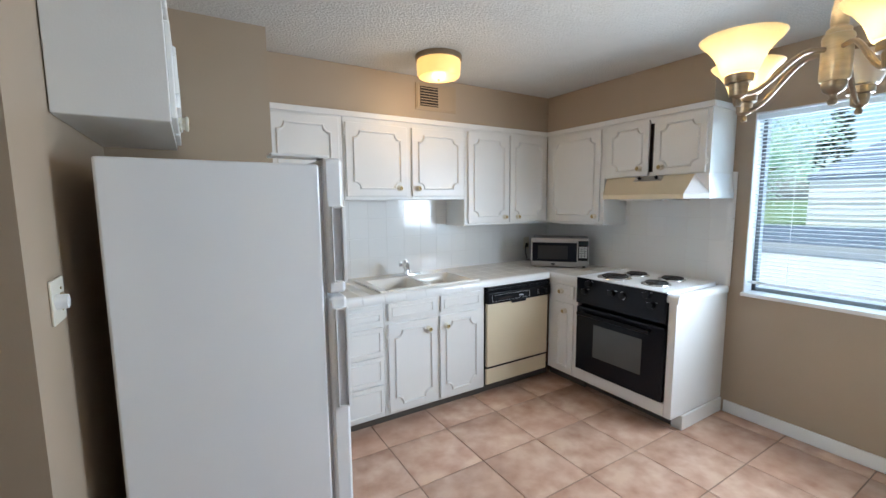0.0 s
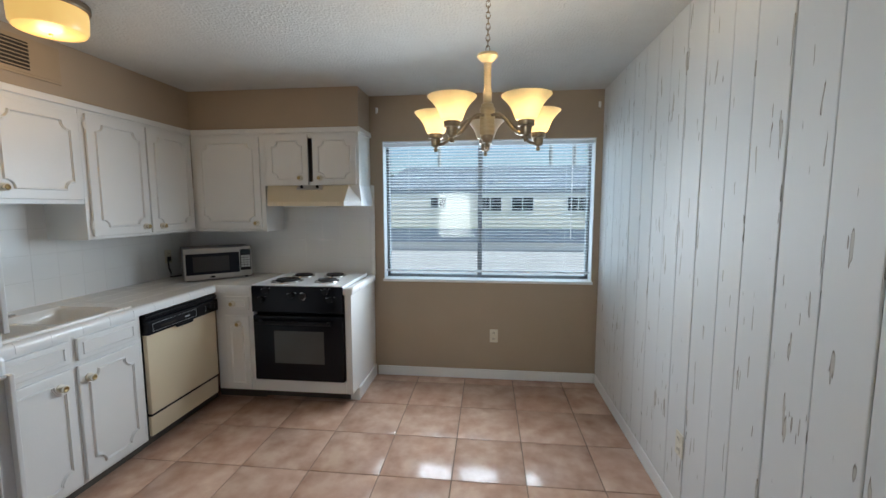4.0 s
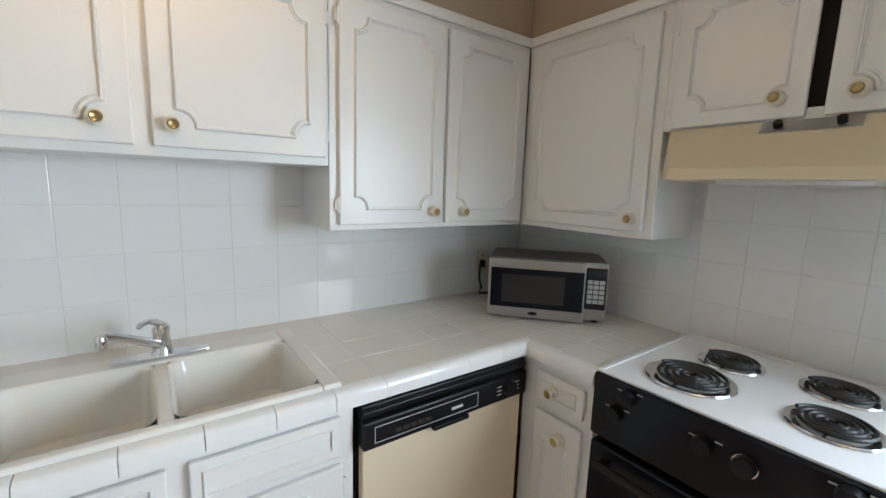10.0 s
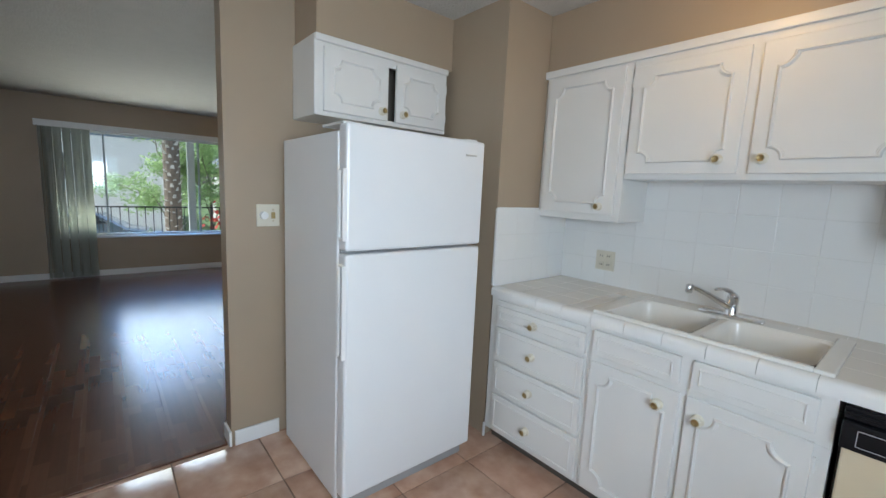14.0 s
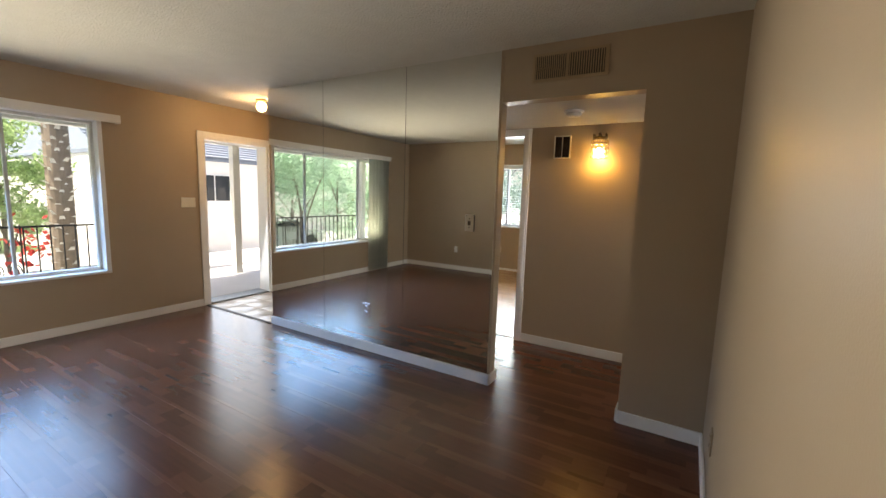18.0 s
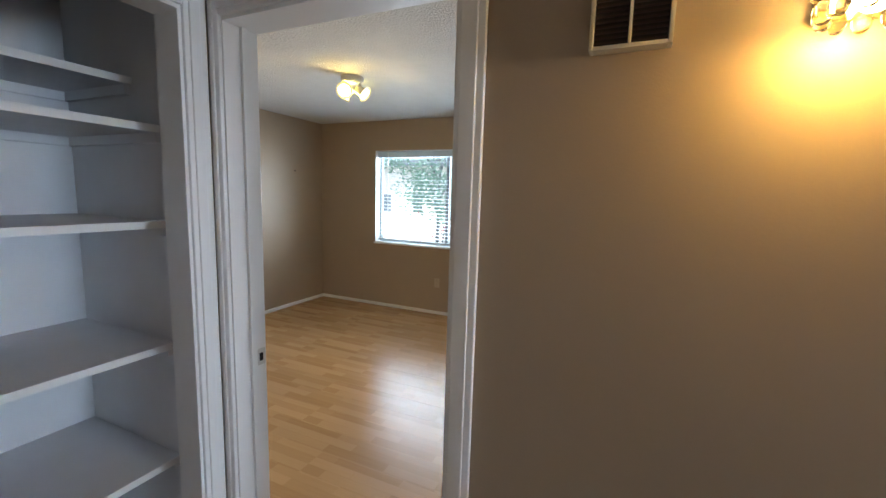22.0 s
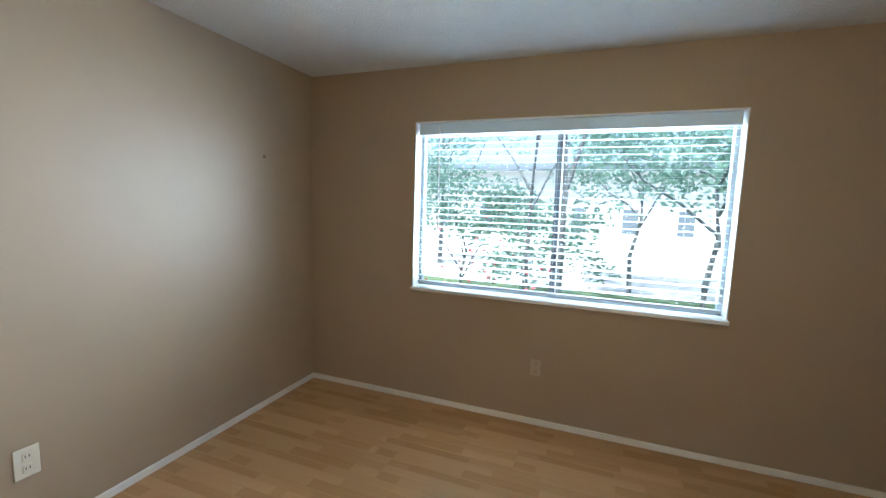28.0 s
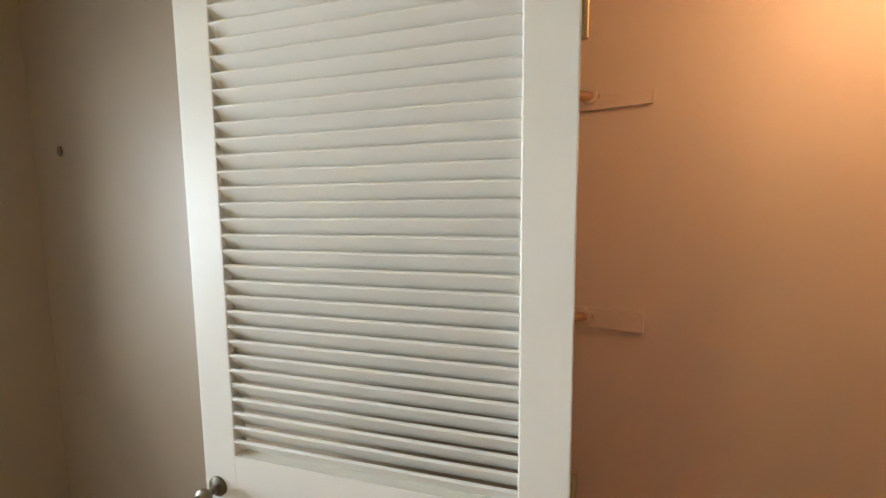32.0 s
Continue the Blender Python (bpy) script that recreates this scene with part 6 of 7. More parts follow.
def house(label, x0, x1, y0, y1, zw, zr, rx, wins, fx, material=STUCCO):
    """A low gabled house. wins: (y0, y1, z0, z1) on its face at fx."""
    h = thing("house", label, "house", base=((x0 + x1) / 2, (y0 + y1) / 2, level(fx)))
    wl = part("wall", boxes((x0, x1, y0, y1, level(fx), zw)), material, h, "pale outer walls")
    if material is SIDING:
        for k in range(13):
            z = G + 0.05 + k * 0.19
            part("siding_board", wedge([(fx - 0.002, z), (fx - 0.024, z), (fx - 0.004, z + 0.187), (fx - 0.002, z + 0.187)], y0 + 0.01, y1 - 0.01), SIDING, wl)
    xm = (x0 + x1) / 2
    o = 0.06
    b = bmesh.new()
    pts = [(x0 - o, zw - 0.06), (xm, zr), (x1 + o, zw - 0.06), (x1 + o, zw - 0.2), (x0 - o, zw - 0.2)]
    hip = [0, 1.0, 0, 0, 0]
    u = [b.verts.new((x, y0 - o + q, z)) for (x, z), q in zip(pts, hip)]
    v = [b.verts.new((x, y1 + o - q, z)) for (x, z), q in zip(pts, hip)]
    b.faces.new(u)
    b.faces.new(v[::-1])
    for i in range(5):
        b.faces.new((u[i], v[i], v[(i + 1) % 5], u[(i + 1) % 5]))
    rf = part("roof", b, SHINGLE, h, "grey tiled roof")
    rows = []
    near = x0 - o if fx == x0 else x1 + o
    n = 14
    for k in range(n):
        f = k / n
        rows.append((near + (xm - near) * f, zw - 0.06 + (zr - zw + 0.06) * f, 1.0 * f))
    b = bmesh.new()
    s = 1 if fx == x0 else -1
    for x, z, q in rows:
        bm_box(min(x, x + s * 0.1), max(x, x + s * 0.1), y0 - o + q, y1 + o - q, z - 0.02, z + 0.045, bm=b)
    part("tile_course", b, SHINGLE, rf, "courses of roof tiles")
    for a, c, d, e in wins:
        w = part("window", boxes((fx - s * 0.05, fx - s * 0.003, a, c, d, e) if s > 0 else (fx + 0.003, fx + 0.05, a, c, d, e)), PORCHW, h, "white framed window")
        for k in range(2):
            m0 = a + 0.05 + k * (c - a - 0.05) / 2
            m1 = m0 + (c - a - 0.15) / 2
            part("pane", boxes((fx - s * 0.06, fx - s * 0.045, m0, m1, d + 0.05, e - 0.05) if s > 0 else (fx + 0.045, fx + 0.06, m0, m1, d + 0.05, e - 0.05)), CARG, w, "dark glass")
    return h


CREAMST = mat("cream_stucco", (0.78, 0.75, 0.70), 0.9, var=0.08, scale=2, bump=0.5, bscale=40, stain=0.1)
house("long low white house with a grey tiled roof", 19.0, 27.0, -6.2, 5.6, 2.35, 3.75, 24, [(-0.5, 0.6, 1.3, 1.98), (-1.95, -0.9, 1.3, 1.98), (2.05, 2.85, 1.45, 1.98), (-4.4, -3.4, 1.3, 1.98)], 19.0, SIDING)
house("white house across the court with a low grey roof", -30.0, -17.0, 6.5, 26, 2.7, 4.6, -24, [(17, 18.4, 0.9, 2.0), (9.5, 10.9, 0.9, 2.0), (12.6, 13.4, 0.2, 2.0)], -17.0, CREAMST)
house("pale building far behind the yard trees", -34.0, -22.0, -16, 3.0, 3.4, 5.6, -28, [(-8, -6.4, 1.2, 2.4), (-2, -0.4, 1.2, 2.4), (-12, -10.4, 1.2, 2.4)], -22.0, CREAMST)
nh = thing("apartment_block", "pale single-storey block behind the bedroom trees", "house", base=(-3, 26, G))
part("wall", boxes((-16, 12, 22, 30, GW, 2.9)), STUCCO, nh)
part("roof", boxes((-16.6, 12.6, 21.3, 30.6, 2.9, 3.15)), SHINGLE, nh)
for k in range(14):
    x = -13.4 + k * 1.8
    w = part("window", boxes((x, x + 0.62, 21.95, 21.998, 0.55, 1.55)), PORCHW, nh)
    part("pane", boxes((x + 0.05, x + 0.57, 21.93, 21.96, 0.61, 1.49)), mat("hazy_window_glass", (0.16, 0.19, 0.22), 0.15, var=0.05), w, "grey glass")
# low block wall and lattice beyond the kitchen drive
bw_ = thing("garden_wall", "low grey tiled carport roof edge", "wall", base=(14, 0, G))
part("wall", boxes((15.9, 16.1, -25, 30, G, 0.25)), STUCCO, bw_)
for k in range(5):
    part("tile_course", boxes((15.7 + k * 0.15, 15.95 + k * 0.15, -25, 30, 0.15 + k * 0.1, 0.24 + k * 0.1)), SHINGLE, bw_)
hg = bmesh.new()
rg_ = random.Random(8)
for k in range(1800):
    y = rg_.uniform(-20, 24)
    c = Vector((rg_.uniform(17.6, 18.6), y, rg_.uniform(G, 0.55)))
    s = rg_.uniform(0.06, 0.14)
    a = Vector((rg_.uniform(-1, 1), rg_.uniform(-1, 1), rg_.uniform(-1, 1))).normalized() * s
    b2 = a.cross(Vector((rg_.uniform(-1, 1), rg_.uniform(-1, 1), rg_.uniform(-1, 1)))).normalized() * s * 0.6
    hg.faces.new([hg.verts.new(c + a), hg.verts.new(c + b2), hg.verts.new(c - a), hg.verts.new(c - b2)])
solid("hedge", hg, LEAF, "low clipped green hedge along the wall", "hedge", kind="stuff")


def leaves(seed, clumps, per, size):
    """Leaf blades scattered round clump centres."""
    r = random.Random(seed)
    vs, fs = [], []
    for c, rad in clumps:
        for _ in range(per):
            d = Vector((r.gauss(0, 1), r.gauss(0, 1), r.gauss(0, 0.8))).normalized() * rad * (r.random() ** 0.4)
            p = Vector(c) + d
            a = Vector((r.uniform(-1, 1), r.uniform(-1, 1), r.uniform(-0.7, 0.7))).normalized() * size * r.uniform(0.6, 1.3)
            b = a.cross(Vector((r.uniform(-1, 1), r.uniform(-1, 1), r.uniform(-1, 1))))
            b = b.normalized() * size * 0.45 if b.length > 1e-5 else Vector((0, 0, size * 0.4))
            i = len(vs)
            vs += [tuple(p + a), tuple(p + b), tuple(p - a), tuple(p - b)]
            fs.append((i, i + 1, i + 2, i + 3))
    return vs, fs


def tree(label, x, y, h, spread, seed, leaf=LEAF, per=260, size=0.10, trunk=0.12, lean=0.3, fork=0.3, low=0.6, bark=BARK):
    r = random.Random(seed)
    g = level(x)
    h += G - g
    t = thing("tree", label, "tree", base=(x, y, g))
    b = bmesh.new()
    stem = [Vector((x, y, g))]
    for k in range(1, 6):
        stem.append(Vector((x + r.uniform(-lean, lean) * k / 4, y + r.uniform(-lean, lean) * k / 4, g + h * 0.86 * k / 5)))
    tube([tuple(p) for p in stem], [trunk * (1 - 0.17 * k) for k in range(6)], 9, bm=b)
    clumps = [(stem[-1], spread * 0.3)]
    for k in range(8):
        a = 2.4 * k + r.uniform(-0.5, 0.5)
        f = (fork + (0.84 - fork) * (k / 8) ** 1.1) / 0.86 * 5
        s0 = stem[int(f)].lerp(stem[min(int(f) + 1, 5)], f % 1)
        w = trunk * (0.55 - 0.04 * k)
        reach = spread * r.uniform(0.5, 0.95) * (1 - 0.03 * k)
        e = Vector((x + math.cos(a) * reach, y + math.sin(a) * reach, max(g + h * r.uniform(low, 0.95), s0.z - 0.12 * h)))
        m = s0.lerp(e, 0.5) + Vector((r.uniform(-0.12, 0.12), r.uniform(-0.12, 0.12), r.uniform(-0.02, 0.09))) * spread
        tube([tuple(s0), tuple(s0.lerp(m, 0.5) + Vector((0, 0, 0.03 * spread))), tuple(m), tuple(e)], [w, w * 0.75, w * 0.55, w * 0.2], 7, bm=b)
        for q in range(4):
            s1 = m.lerp(e, r.uniform(0.0, 1.0))
            e2 = s1 + Vector((r.uniform(-1, 1), r.uniform(-1, 1), r.uniform(-0.4, 0.9))) * spread * 0.4
            tube([tuple(s1), tuple(s1.lerp(e2, 0.5) + Vector((r.uniform(-0.03, 0.03), r.uniform(-0.03, 0.03), 0.03)) * spread), tuple(e2)], [w * 0.3, w * 0.2, w * 0.08], 5, bm=b)
            clumps.append((e2, spread * r.uniform(0.18, 0.34)))
        clumps.append((e, spread * r.uniform(0.2, 0.35)))
    part("trunk", b, bark, t, smooth=True)
    vs, fs = leaves(seed + 1, clumps, per, size)
    me = bpy.data.meshes.new("crown")
    me.from_pydata(vs, [], fs)
    me.materials.append(leaf)
    c = new("crown", me)
    c.parent = t
    c.matrix_parent_inverse = Matrix(t["inv"]).transposed()
    return t


tree("leafy green tree beyond the kitchen drive", 24, 10.2, 5.4, 3.0, 11, leaf=LEAFC, per=210, size=0.13, trunk=0.22)
tree("leafy green tree behind the white house", 29, -9.3, 7.6, 3.0, 12, leaf=LEAFC, per=210, size=0.13, trunk=0.2, fork=0.18)
tree("broad leafy tree beside the far house", 24, -12.6, 4.9, 3.3, 14, leaf=LEAFC, low=0.3, per=200, size=0.11, trunk=0.16, fork=0.12)
tree("broad leafy tree down the drive", 25, -18.0, 5.6, 3.8, 15, leaf=LEAFC, low=0.3, per=210, size=0.12, trunk=0.16, fork=0.12)
tree("leafy shrub tree beside the drive", 22, -14.6, 2.6, 1.9, 16, leaf=LEAFC, per=160, size=0.1, trunk=0.1, fork=0.12)
tree("leafy green tree at the end of the drive", 27, 19.5, 6.0, 3.0, 13, per=260, size=0.2, trunk=0.2)
# conifer and bare poles over the far roof
cf_ = thing("conifer", "dark pointed conifer behind the far roof", "tree", base=(34, 9.0, G))
part("trunk", cyl((34, 9.0, G), (34, 9.0, 7.5), 0.16, 0.04, 8), BARK, cf_)
r_ = random.Random(5)
vs, fs = leaves(5, [((34 + r_.uniform(-1, 1) * (1 - k / 40) * 1.2, 9.0 + r_.uniform(-1, 1) * (1 - k / 40) * 1.2, 2.5 + k * 0.13), 0.45 * (1.25 - k / 40)) for k in range(40)], 50, 0.16)
me = bpy.data.meshes.new("crown")
me.from_pydata(vs, [], fs)
me.materials.append(LEAFD)
cc = new("crown", me)
cc.parent = cf_
cc.matrix_parent_inverse = Matrix(cf_["inv"]).transposed()
for i, (x, y, h) in enumerate(((40, 4.8, 14), (40, -5.8, 16), (41, -8.2, 16))):
    p = thing("palm_tree", "tall thin palm trunk beyond the roofs", "tree", "far palms", base=(x, y, G))
    part("trunk", tube([(x, y, G), (x + 0.2, y + 0.1, h / 2), (x + 0.5, y + 0.2, h)], [0.2, 0.16, 0.13], 8), PALMG, p)
    vs, fs = leaves(20 + i, [((x + 0.5 + 1.2 * math.cos(a), y + 0.2 + 1.2 * math.sin(a), h + 0.2), 0.7) for a in [j * math.pi / 4 for j in range(8)]], 60, 0.25)
    me = bpy.data.meshes.new("crown")
    me.from_pydata(vs, [], fs)
    me.materials.append(LEAF)
    cc = new("crown", me)
    cc.parent = p
    cc.matrix_parent_inverse = Matrix(p["inv"]).transposed()

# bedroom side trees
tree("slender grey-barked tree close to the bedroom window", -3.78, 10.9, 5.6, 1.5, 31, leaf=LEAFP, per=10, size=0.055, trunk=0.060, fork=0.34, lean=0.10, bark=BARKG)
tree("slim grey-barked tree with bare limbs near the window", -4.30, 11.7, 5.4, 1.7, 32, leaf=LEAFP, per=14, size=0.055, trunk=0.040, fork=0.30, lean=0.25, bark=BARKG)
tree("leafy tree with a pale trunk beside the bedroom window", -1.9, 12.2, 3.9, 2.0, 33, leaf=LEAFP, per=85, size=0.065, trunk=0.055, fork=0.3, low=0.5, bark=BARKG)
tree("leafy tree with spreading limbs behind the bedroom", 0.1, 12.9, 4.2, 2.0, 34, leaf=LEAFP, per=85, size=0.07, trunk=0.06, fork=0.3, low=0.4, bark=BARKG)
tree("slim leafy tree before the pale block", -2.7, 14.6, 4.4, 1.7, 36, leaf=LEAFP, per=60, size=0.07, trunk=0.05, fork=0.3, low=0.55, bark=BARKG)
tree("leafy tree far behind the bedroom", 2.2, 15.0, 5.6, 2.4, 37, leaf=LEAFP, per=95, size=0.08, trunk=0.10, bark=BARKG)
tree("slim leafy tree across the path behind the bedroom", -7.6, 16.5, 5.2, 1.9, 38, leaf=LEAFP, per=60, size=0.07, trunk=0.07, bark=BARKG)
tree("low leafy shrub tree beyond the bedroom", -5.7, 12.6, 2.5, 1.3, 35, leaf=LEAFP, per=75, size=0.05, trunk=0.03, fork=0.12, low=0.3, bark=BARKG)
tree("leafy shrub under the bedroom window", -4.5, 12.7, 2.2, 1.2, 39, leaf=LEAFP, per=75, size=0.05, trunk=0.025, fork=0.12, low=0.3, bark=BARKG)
fb = bmesh.new()
rb_ = random.Random(19)
for k in range(110):
    c = Vector((rb_.gauss(-5.0, 0.7), rb_.gauss(11.4, 0.4), G + abs(rb_.gauss(0.7, 0.4))))
    a = Vector((rb_.uniform(-1, 1), rb_.uniform(-1, 1), rb_.uniform(-1, 1))).normalized() * 0.035
    b2 = a.cross(Vector((rb_.uniform(-1, 1), rb_.uniform(-1, 1), 1))).normalized() * 0.028
    fb.faces.new([fb.verts.new(c + a), fb.verts.new(c + b2), fb.verts.new(c - a), fb.verts.new(c - b2)])
solid("rose_bush", fb, mat("pink_red_flowers", (0.6, 0.08, 0.10), 0.6, var=0.3, scale=20), "pink-red flowering bush below the bedroom window", "bush", kind="stuff")

# porch
struct("porch_floor", boxes((-7.95, -5.75, -3.0, 6.4, G - 0.05, -0.03)), mat("porch_concrete", (0.56, 0.58, 0.60), 0.6, var=0.08, scale=3), "smooth grey-blue concrete porch slab", "porch")
struct("porch_roof", boxes((-7.5, -5.75, -3.1, 6.5, 2.43, 2.55)), PORCHW, "cream boarded porch roof", "roof")
struct("porch_beam", boxes((-7.38, -7.22, -3.0, 6.4, 2.16, 2.42), (-7.22, -5.75, -3.0, -2.88, 2.2, 2.42), (-7.22, -5.75, 4.89, 5.01, 2.2, 2.42)), PORCHW, "cream porch beam carried on posts", "trim")
for y in (4.95, 1.93, -1.3):
    p = thing("porch_post", "cream painted porch post", "post", "porch posts", base=(-7.3, y, -0.03))
    part("shaft", bm_box(-7.36, -7.24, y - 0.06, y + 0.06, -0.03, 2.16, 0.006), PORCHW, p)
rl = thing("porch_railing", "black wrought-iron porch railing with scroll panels", "railing", base=(-7.8, 1, -0.03))
for z in (0.06, 0.86):
    part("rail", boxes((-7.815, -7.785, -1.84, 3.4, z, z + 0.025)), IRON, rl)
for k in range(40):
    y = -1.78 + k * 0.13
    if any(abs(y - c) < 0.16 for c in (0.35, 2.2)):
        continue
    part("baluster", boxes((-7.807, -7.793, y - 0.007, y + 0.007, 0.085, 0.86)), IRON, rl)
for y in (-1.82, 3.38):
    part("post", boxes((-7.82, -7.78, y - 0.02, y + 0.02, -0.03, 0.90)), IRON, rl)
for c in (0.35, 2.2):
    b = bmesh.new()
    for s in (-1, 1):
        for zc in (0.30, 0.64):
            pts = []
            for k in range(22):
                a = k / 21 * 3.2 * math.pi
                rr = 0.11 * (1 - k / 26)
                pts.append((-7.80, c + s * (0.075 + rr * 0.55 * math.cos(a)), zc + rr * math.sin(a)))
            tube(pts, 0.007, 6, bm=b)
        bm_box(-7.808, -7.792, c + s * 0.15 - 0.008, c + s * 0.15 + 0.008, 0.085, 0.86, bm=b)
    part("scroll_panel", b, IRON, rl, "scrolled iron panel")
# palms in the court
for i, (x, y) in enumerate(((-9.6, 1.88), (-9.6, 3.3))):
    p = thing("palm_tree", "stout palm trunk with shaggy cut leaf bases", "tree", "court palms", base=(x, y, G))
    part("trunk", cyl((x, y, G), (x, y, 6.0), 0.15, 0.13, 14), PALMB, p)
    b = bmesh.new()
    rr = random.Random(60 + i)
    for k in range(300):
        z = G + 0.1 + k * 0.0195
        a = k * 2.4
        o = Vector((math.cos(a), math.sin(a), 0))
        c = Vector((x, y, z)) + o * 0.13
        w = Vector((-o.y, o.x, 0)) * rr.uniform(0.035, 0.06)
        tip = c + o * rr.uniform(0.05, 0.13) + Vector((0, 0, rr.uniform(0.06, 0.15)))
        v = [b.verts.new(q) for q in (c - w, c + w, tip + w * 0.5, tip - w * 0.5)]
        b.faces.new(v)
    part("leaf_bases", b, mat("palm_boot_pale", (0.70, 0.66, 0.60), 0.8, var=0.4, scale=12), p, "pale cut leaf bases")
tree("bright green bushy tree between the palms", -11.7, 2.0, 3.6, 1.25, 71, per=210, size=0.05, trunk=0.05, fork=0.1, low=0.12)
tree("bright green bushy tree beside the palm", -11.9, 3.1, 3.4, 1.1, 73, per=210, size=0.05, trunk=0.05, fork=0.1, low=0.12)
tree("leafy court tree further off", -14.5, -3.2, 4.0, 2.5, 75, leaf=LEAFC, per=190, size=0.075, trunk=0.14)
for i, (x, y, h) in enumerate(((-13.4, -6.6, 6.0), (-11.8, -9.6, 5.6), (-16.0, -11.5, 6.8), (-12.6, -4.0, 5.4), (-17.5, -7.5, 7.0))):
    tree("dense leafy tree at the edge of the court", x, y, h * 0.78, 2.2, 80 + i, leaf=LEAFC, per=230, size=0.065, trunk=0.07, fork=0.15, low=0.2)
fl = bmesh.new()
rf_ = random.Random(9)
for k in range(80):
    c = Vector((rf_.gauss(-10.4, 0.25), rf_.gauss(3.05, 0.2), G + abs(rf_.gauss(0.5, 0.22))))
    a = Vector((rf_.uniform(-1, 1), rf_.uniform(-1, 1), rf_.uniform(-1, 1))).normalized() * 0.06
    b2 = a.cross(Vector((rf_.uniform(-1, 1), rf_.uniform(-1, 1), 1))).normalized() * 0.05
    fl.faces.new([fl.verts.new(c + a), fl.verts.new(c + b2), fl.verts.new(c - a), fl.verts.new(c - b2)])
solid("flower_bush", fl, FLOWER, "red flowering bush below the porch", "bush", kind="stuff")


def car(label, x, y, rot, paint):
    c = thing("car", label, "car", m=pose(x, y, level(x) + 0.015, 0, 0, rot))
    prof = [(-2.1, 0.35), (-2.15, 0.7), (-1.9, 0.85), (-1.2, 0.92), (-0.6, 1.38), (0.75, 1.42), (1.45, 0.98), (2.0, 0.90), (2.12, 0.6), (2.1, 0.35)]
    b = bmesh.new()
    rows = []
    for yy, sc in ((-0.85, 0.97), (-0.80, 1.0), (0.80, 1.0), (0.85, 0.97)):
        rows.append([b.verts.new((px, yy * (0.86 if pz > 1.2 else 1), 0.35 + (pz - 0.35) * sc)) for px, pz in prof])
    for u, v in zip(rows, rows[1:]):
        for k in range(len(prof)):
            b.faces.new((u[k], u[(k + 1) % len(prof)], v[(k + 1) % len(prof)], v[k]))
    b.faces.new(rows[0])
    b.faces.new(rows[-1][::-1])
    part("body", b, paint, c, smooth=True)
    for s in (-1, 1):
        part("side_window", wedge([(-1.05, 0.97), (-0.58, 1.32), (0.70, 1.35), (1.25, 1.0)], s * 0.775 - 0.02, s * 0.775 + 0.02), CARG, c, "dark side glass")
    for wx in (-1.3, 1.3):
        for s in (-1, 1):
            w = part("wheel", cyl((wx, s * 0.70, 0.32), (wx, s * 0.88, 0.32), 0.32, seg=24), RUBBER, c, "black tyre")
            part("rim", cyl((wx, s * 0.875, 0.32), (wx, s * 0.895, 0.32), 0.19, seg=16), STEEL, w)
    return c


car("grey-blue parked car beyond the porch", -15.4, -0.2, 82, CARP)
car("pale silver parked car in the court", -15.8, -5.2, 84, mat("car_paint_silver", (0.45, 0.46, 0.47), 0.25, 0.4, var=0.02))


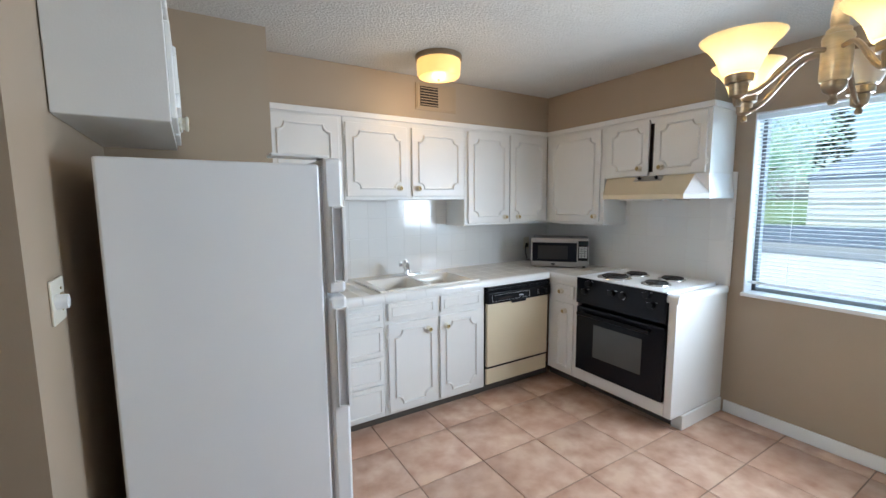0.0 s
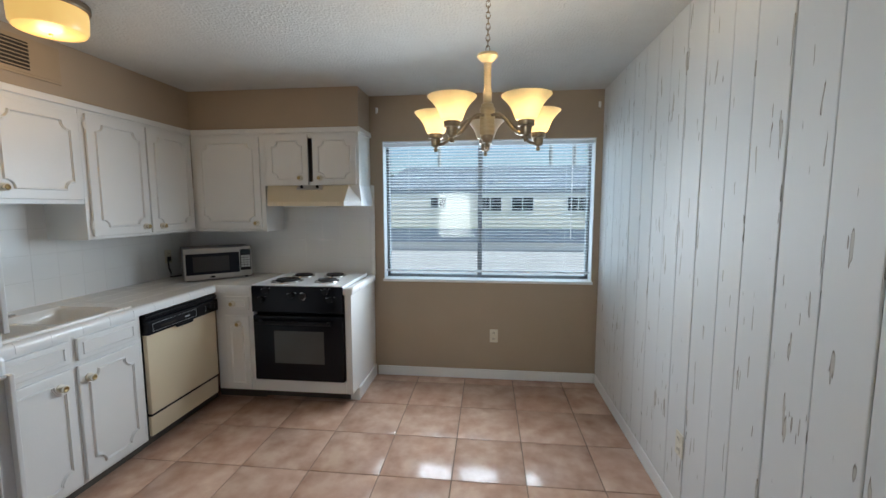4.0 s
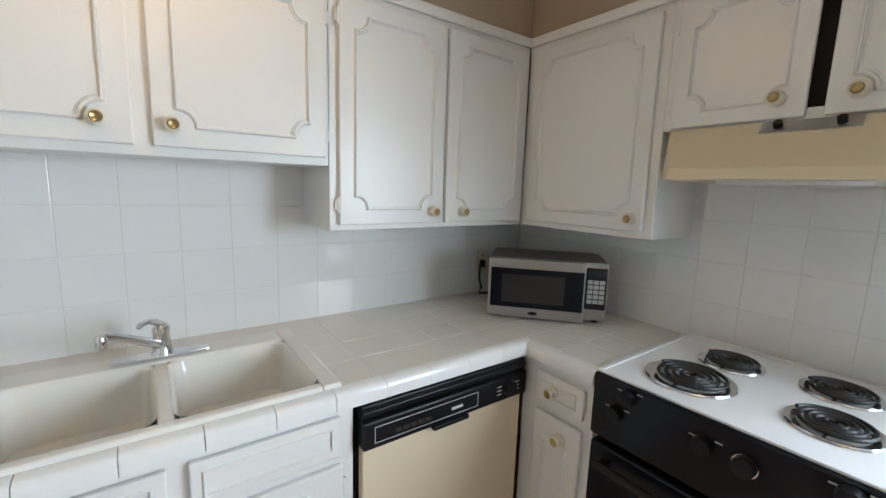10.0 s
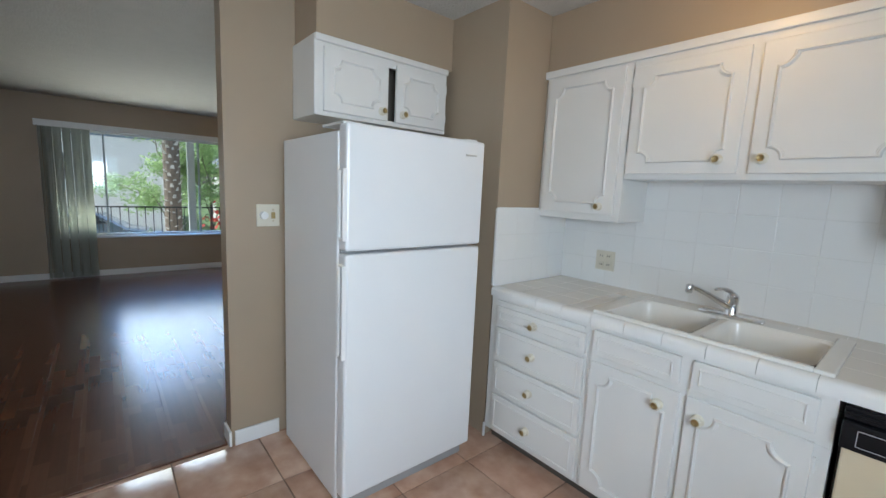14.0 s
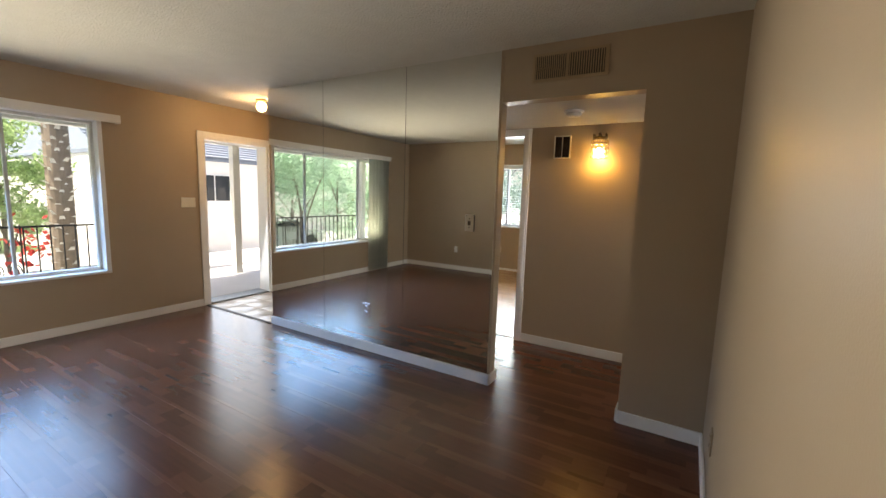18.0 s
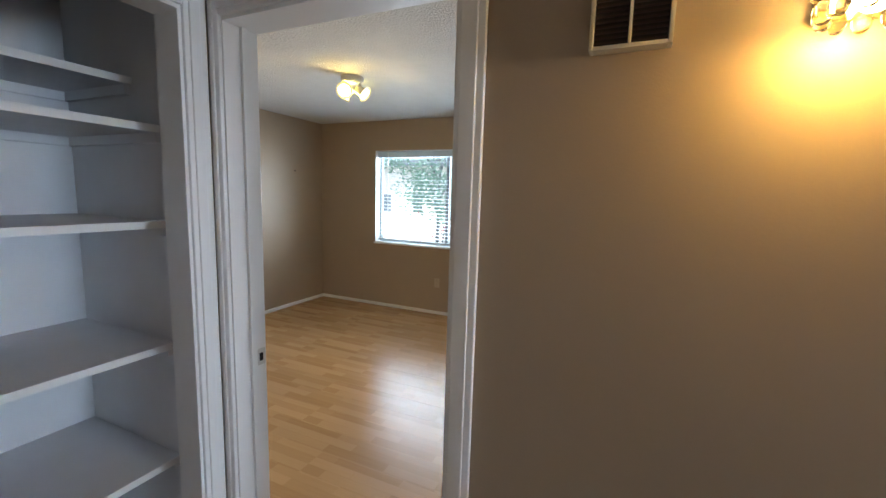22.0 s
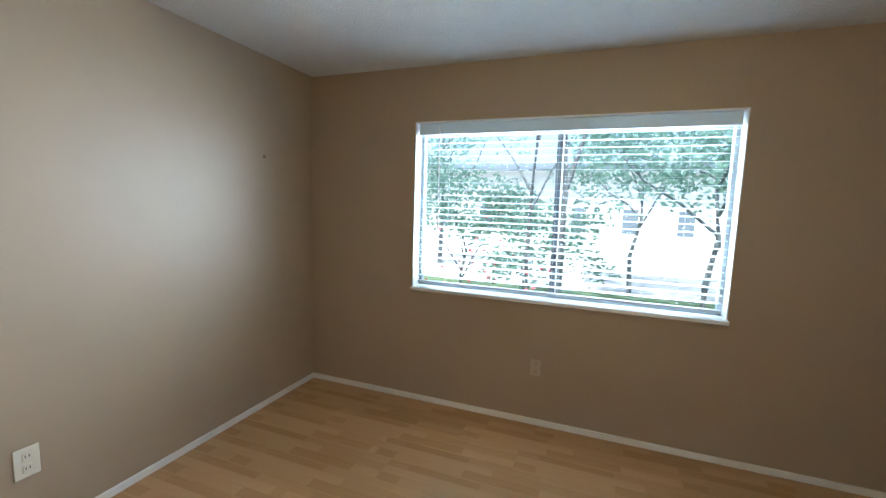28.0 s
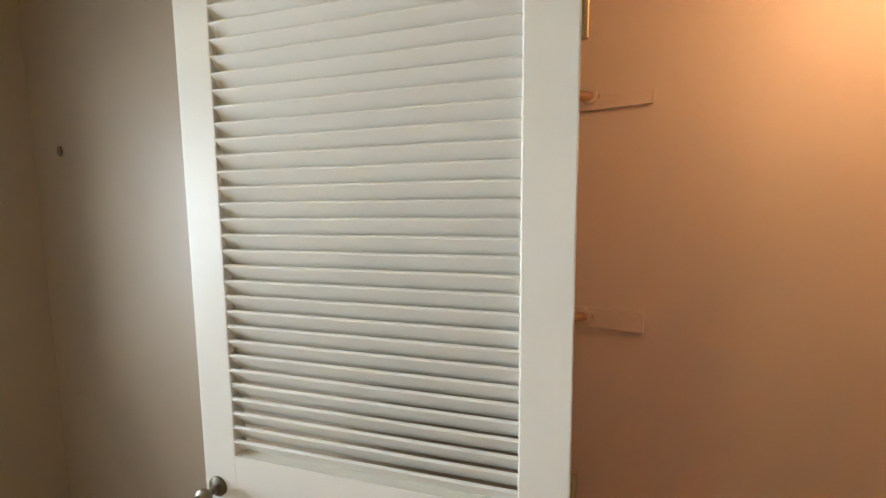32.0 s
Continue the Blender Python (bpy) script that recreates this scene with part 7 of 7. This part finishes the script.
# ---- floors, piece by piece ----
kf = thing("floor_kitchen", "terracotta-toned ceramic floor tiles with dark grout", "floor", base=(0, 0, 0), kind="structure")
part("grout_bed", boxes((-0.235, 3.298, -0.778, 2.90, -0.011, -0.004)), FGROUT, kf, "dark grout")
FP = 0.4209
XS = [1.9036 + FP * k for k in range(-6, 5)]
YS = [0.3393 + 0.413 * k for k in range(-4, 8)]
rt = random.Random(2)
share = {}
for xa, xb in zip(XS, XS[1:]):
    for ya, yb in zip(YS, YS[1:]):
        a, b, c, d = max(xa, -0.233), min(xb, 3.296), max(ya, -0.776), min(yb, 2.88)
        if b - a < 0.03 or d - c < 0.03:
            continue
        key = (round(b - a, 3), round(d - c, 3))
        if key not in share:
            share[key] = to_mesh("floor_tile", bm_box(0.003, b - a - 0.003, 0.003, d - c - 0.003, -0.010, 0.0, 0.002), FTILE, True)
        piece("floor_tile", share[key], kf, pose(a, c, rt.uniform(-0.0008, 0.0004)))


def planks(name, label, x0, x1, y0, y1, material, seed, skip=None):
    f = thing(name, label, "floor", base=(0, 0, 0), kind="structure")
    part("underlay", boxes((x0, x1, y0, y1, -0.0115, -0.008)), RUBBER, f)
    r = random.Random(seed)
    w, n = 0.195, 0
    y = y0
    full = to_mesh("plank", bm_box(0.0002, 1.2798, 0.0002, w - 0.0002, -0.008, 0.0, 0.0004), material)
    while y < y1 - 0.01:
        yb = min(y + w, y1)
        x = x0 - r.uniform(0, 1.2)
        while x < x1:
            a, b = max(x, x0), min(x + 1.28, x1)
            if b - a > 0.02 and not (skip and skip(a, b, y, yb)):
                if b - a > 1.279 and yb - y > w - 1e-6:
                    piece("plank", full, f, pose(a, y, 0))
                else:
                    piece("plank", to_mesh("plank", bm_box(0.0002, b - a - 0.0002, 0.0002, yb - y - 0.0002, -0.008, 0.0, 0.0004), material), f, pose(a, y, 0))
            x += 1.28
        y = yb
    return f


planks("floor_living", "dark cherry laminate plank floor with soft gloss", -5.548, -0.24, -0.778, 3.43, LAMD, 5)
planks("floor_hall", "dark cherry laminate plank floor in the hall", -3.60, 1.30, 3.43, 4.575, LAMD, 6)
planks("floor_added_room", "dark cherry laminate floor of the unseen added room", 1.30, 3.298, 3.05, 4.575, LAMD, 9)
planks("floor_far_room", "dark cherry laminate floor of the further bedroom", -0.50, 2.60, 4.575, 8.238, LAMD, 8)
planks("floor_bedroom", "light oak laminate plank floor with soft gloss", -5.548, -0.63, 4.575, 8.238, LAML, 7)
ef = thing("floor_entry", "pale square entry tiles by the front door", "floor", base=(0, 0, 0), kind="structure")
part("grout_bed", boxes((-5.55, -4.29, 3.44, 4.53, -0.011, -0.004)), FGROUT, ef)
etm = to_mesh("floor_tile", bm_box(0.002, 0.313, 0.002, 0.270, -0.010, 0.0, 0.002), ENTRYT, True)
for i in range(4):
    for j in range(4):
        piece("floor_tile", etm, ef, pose(-5.55 + i * 0.315, 3.44 + j * 0.272, 0))
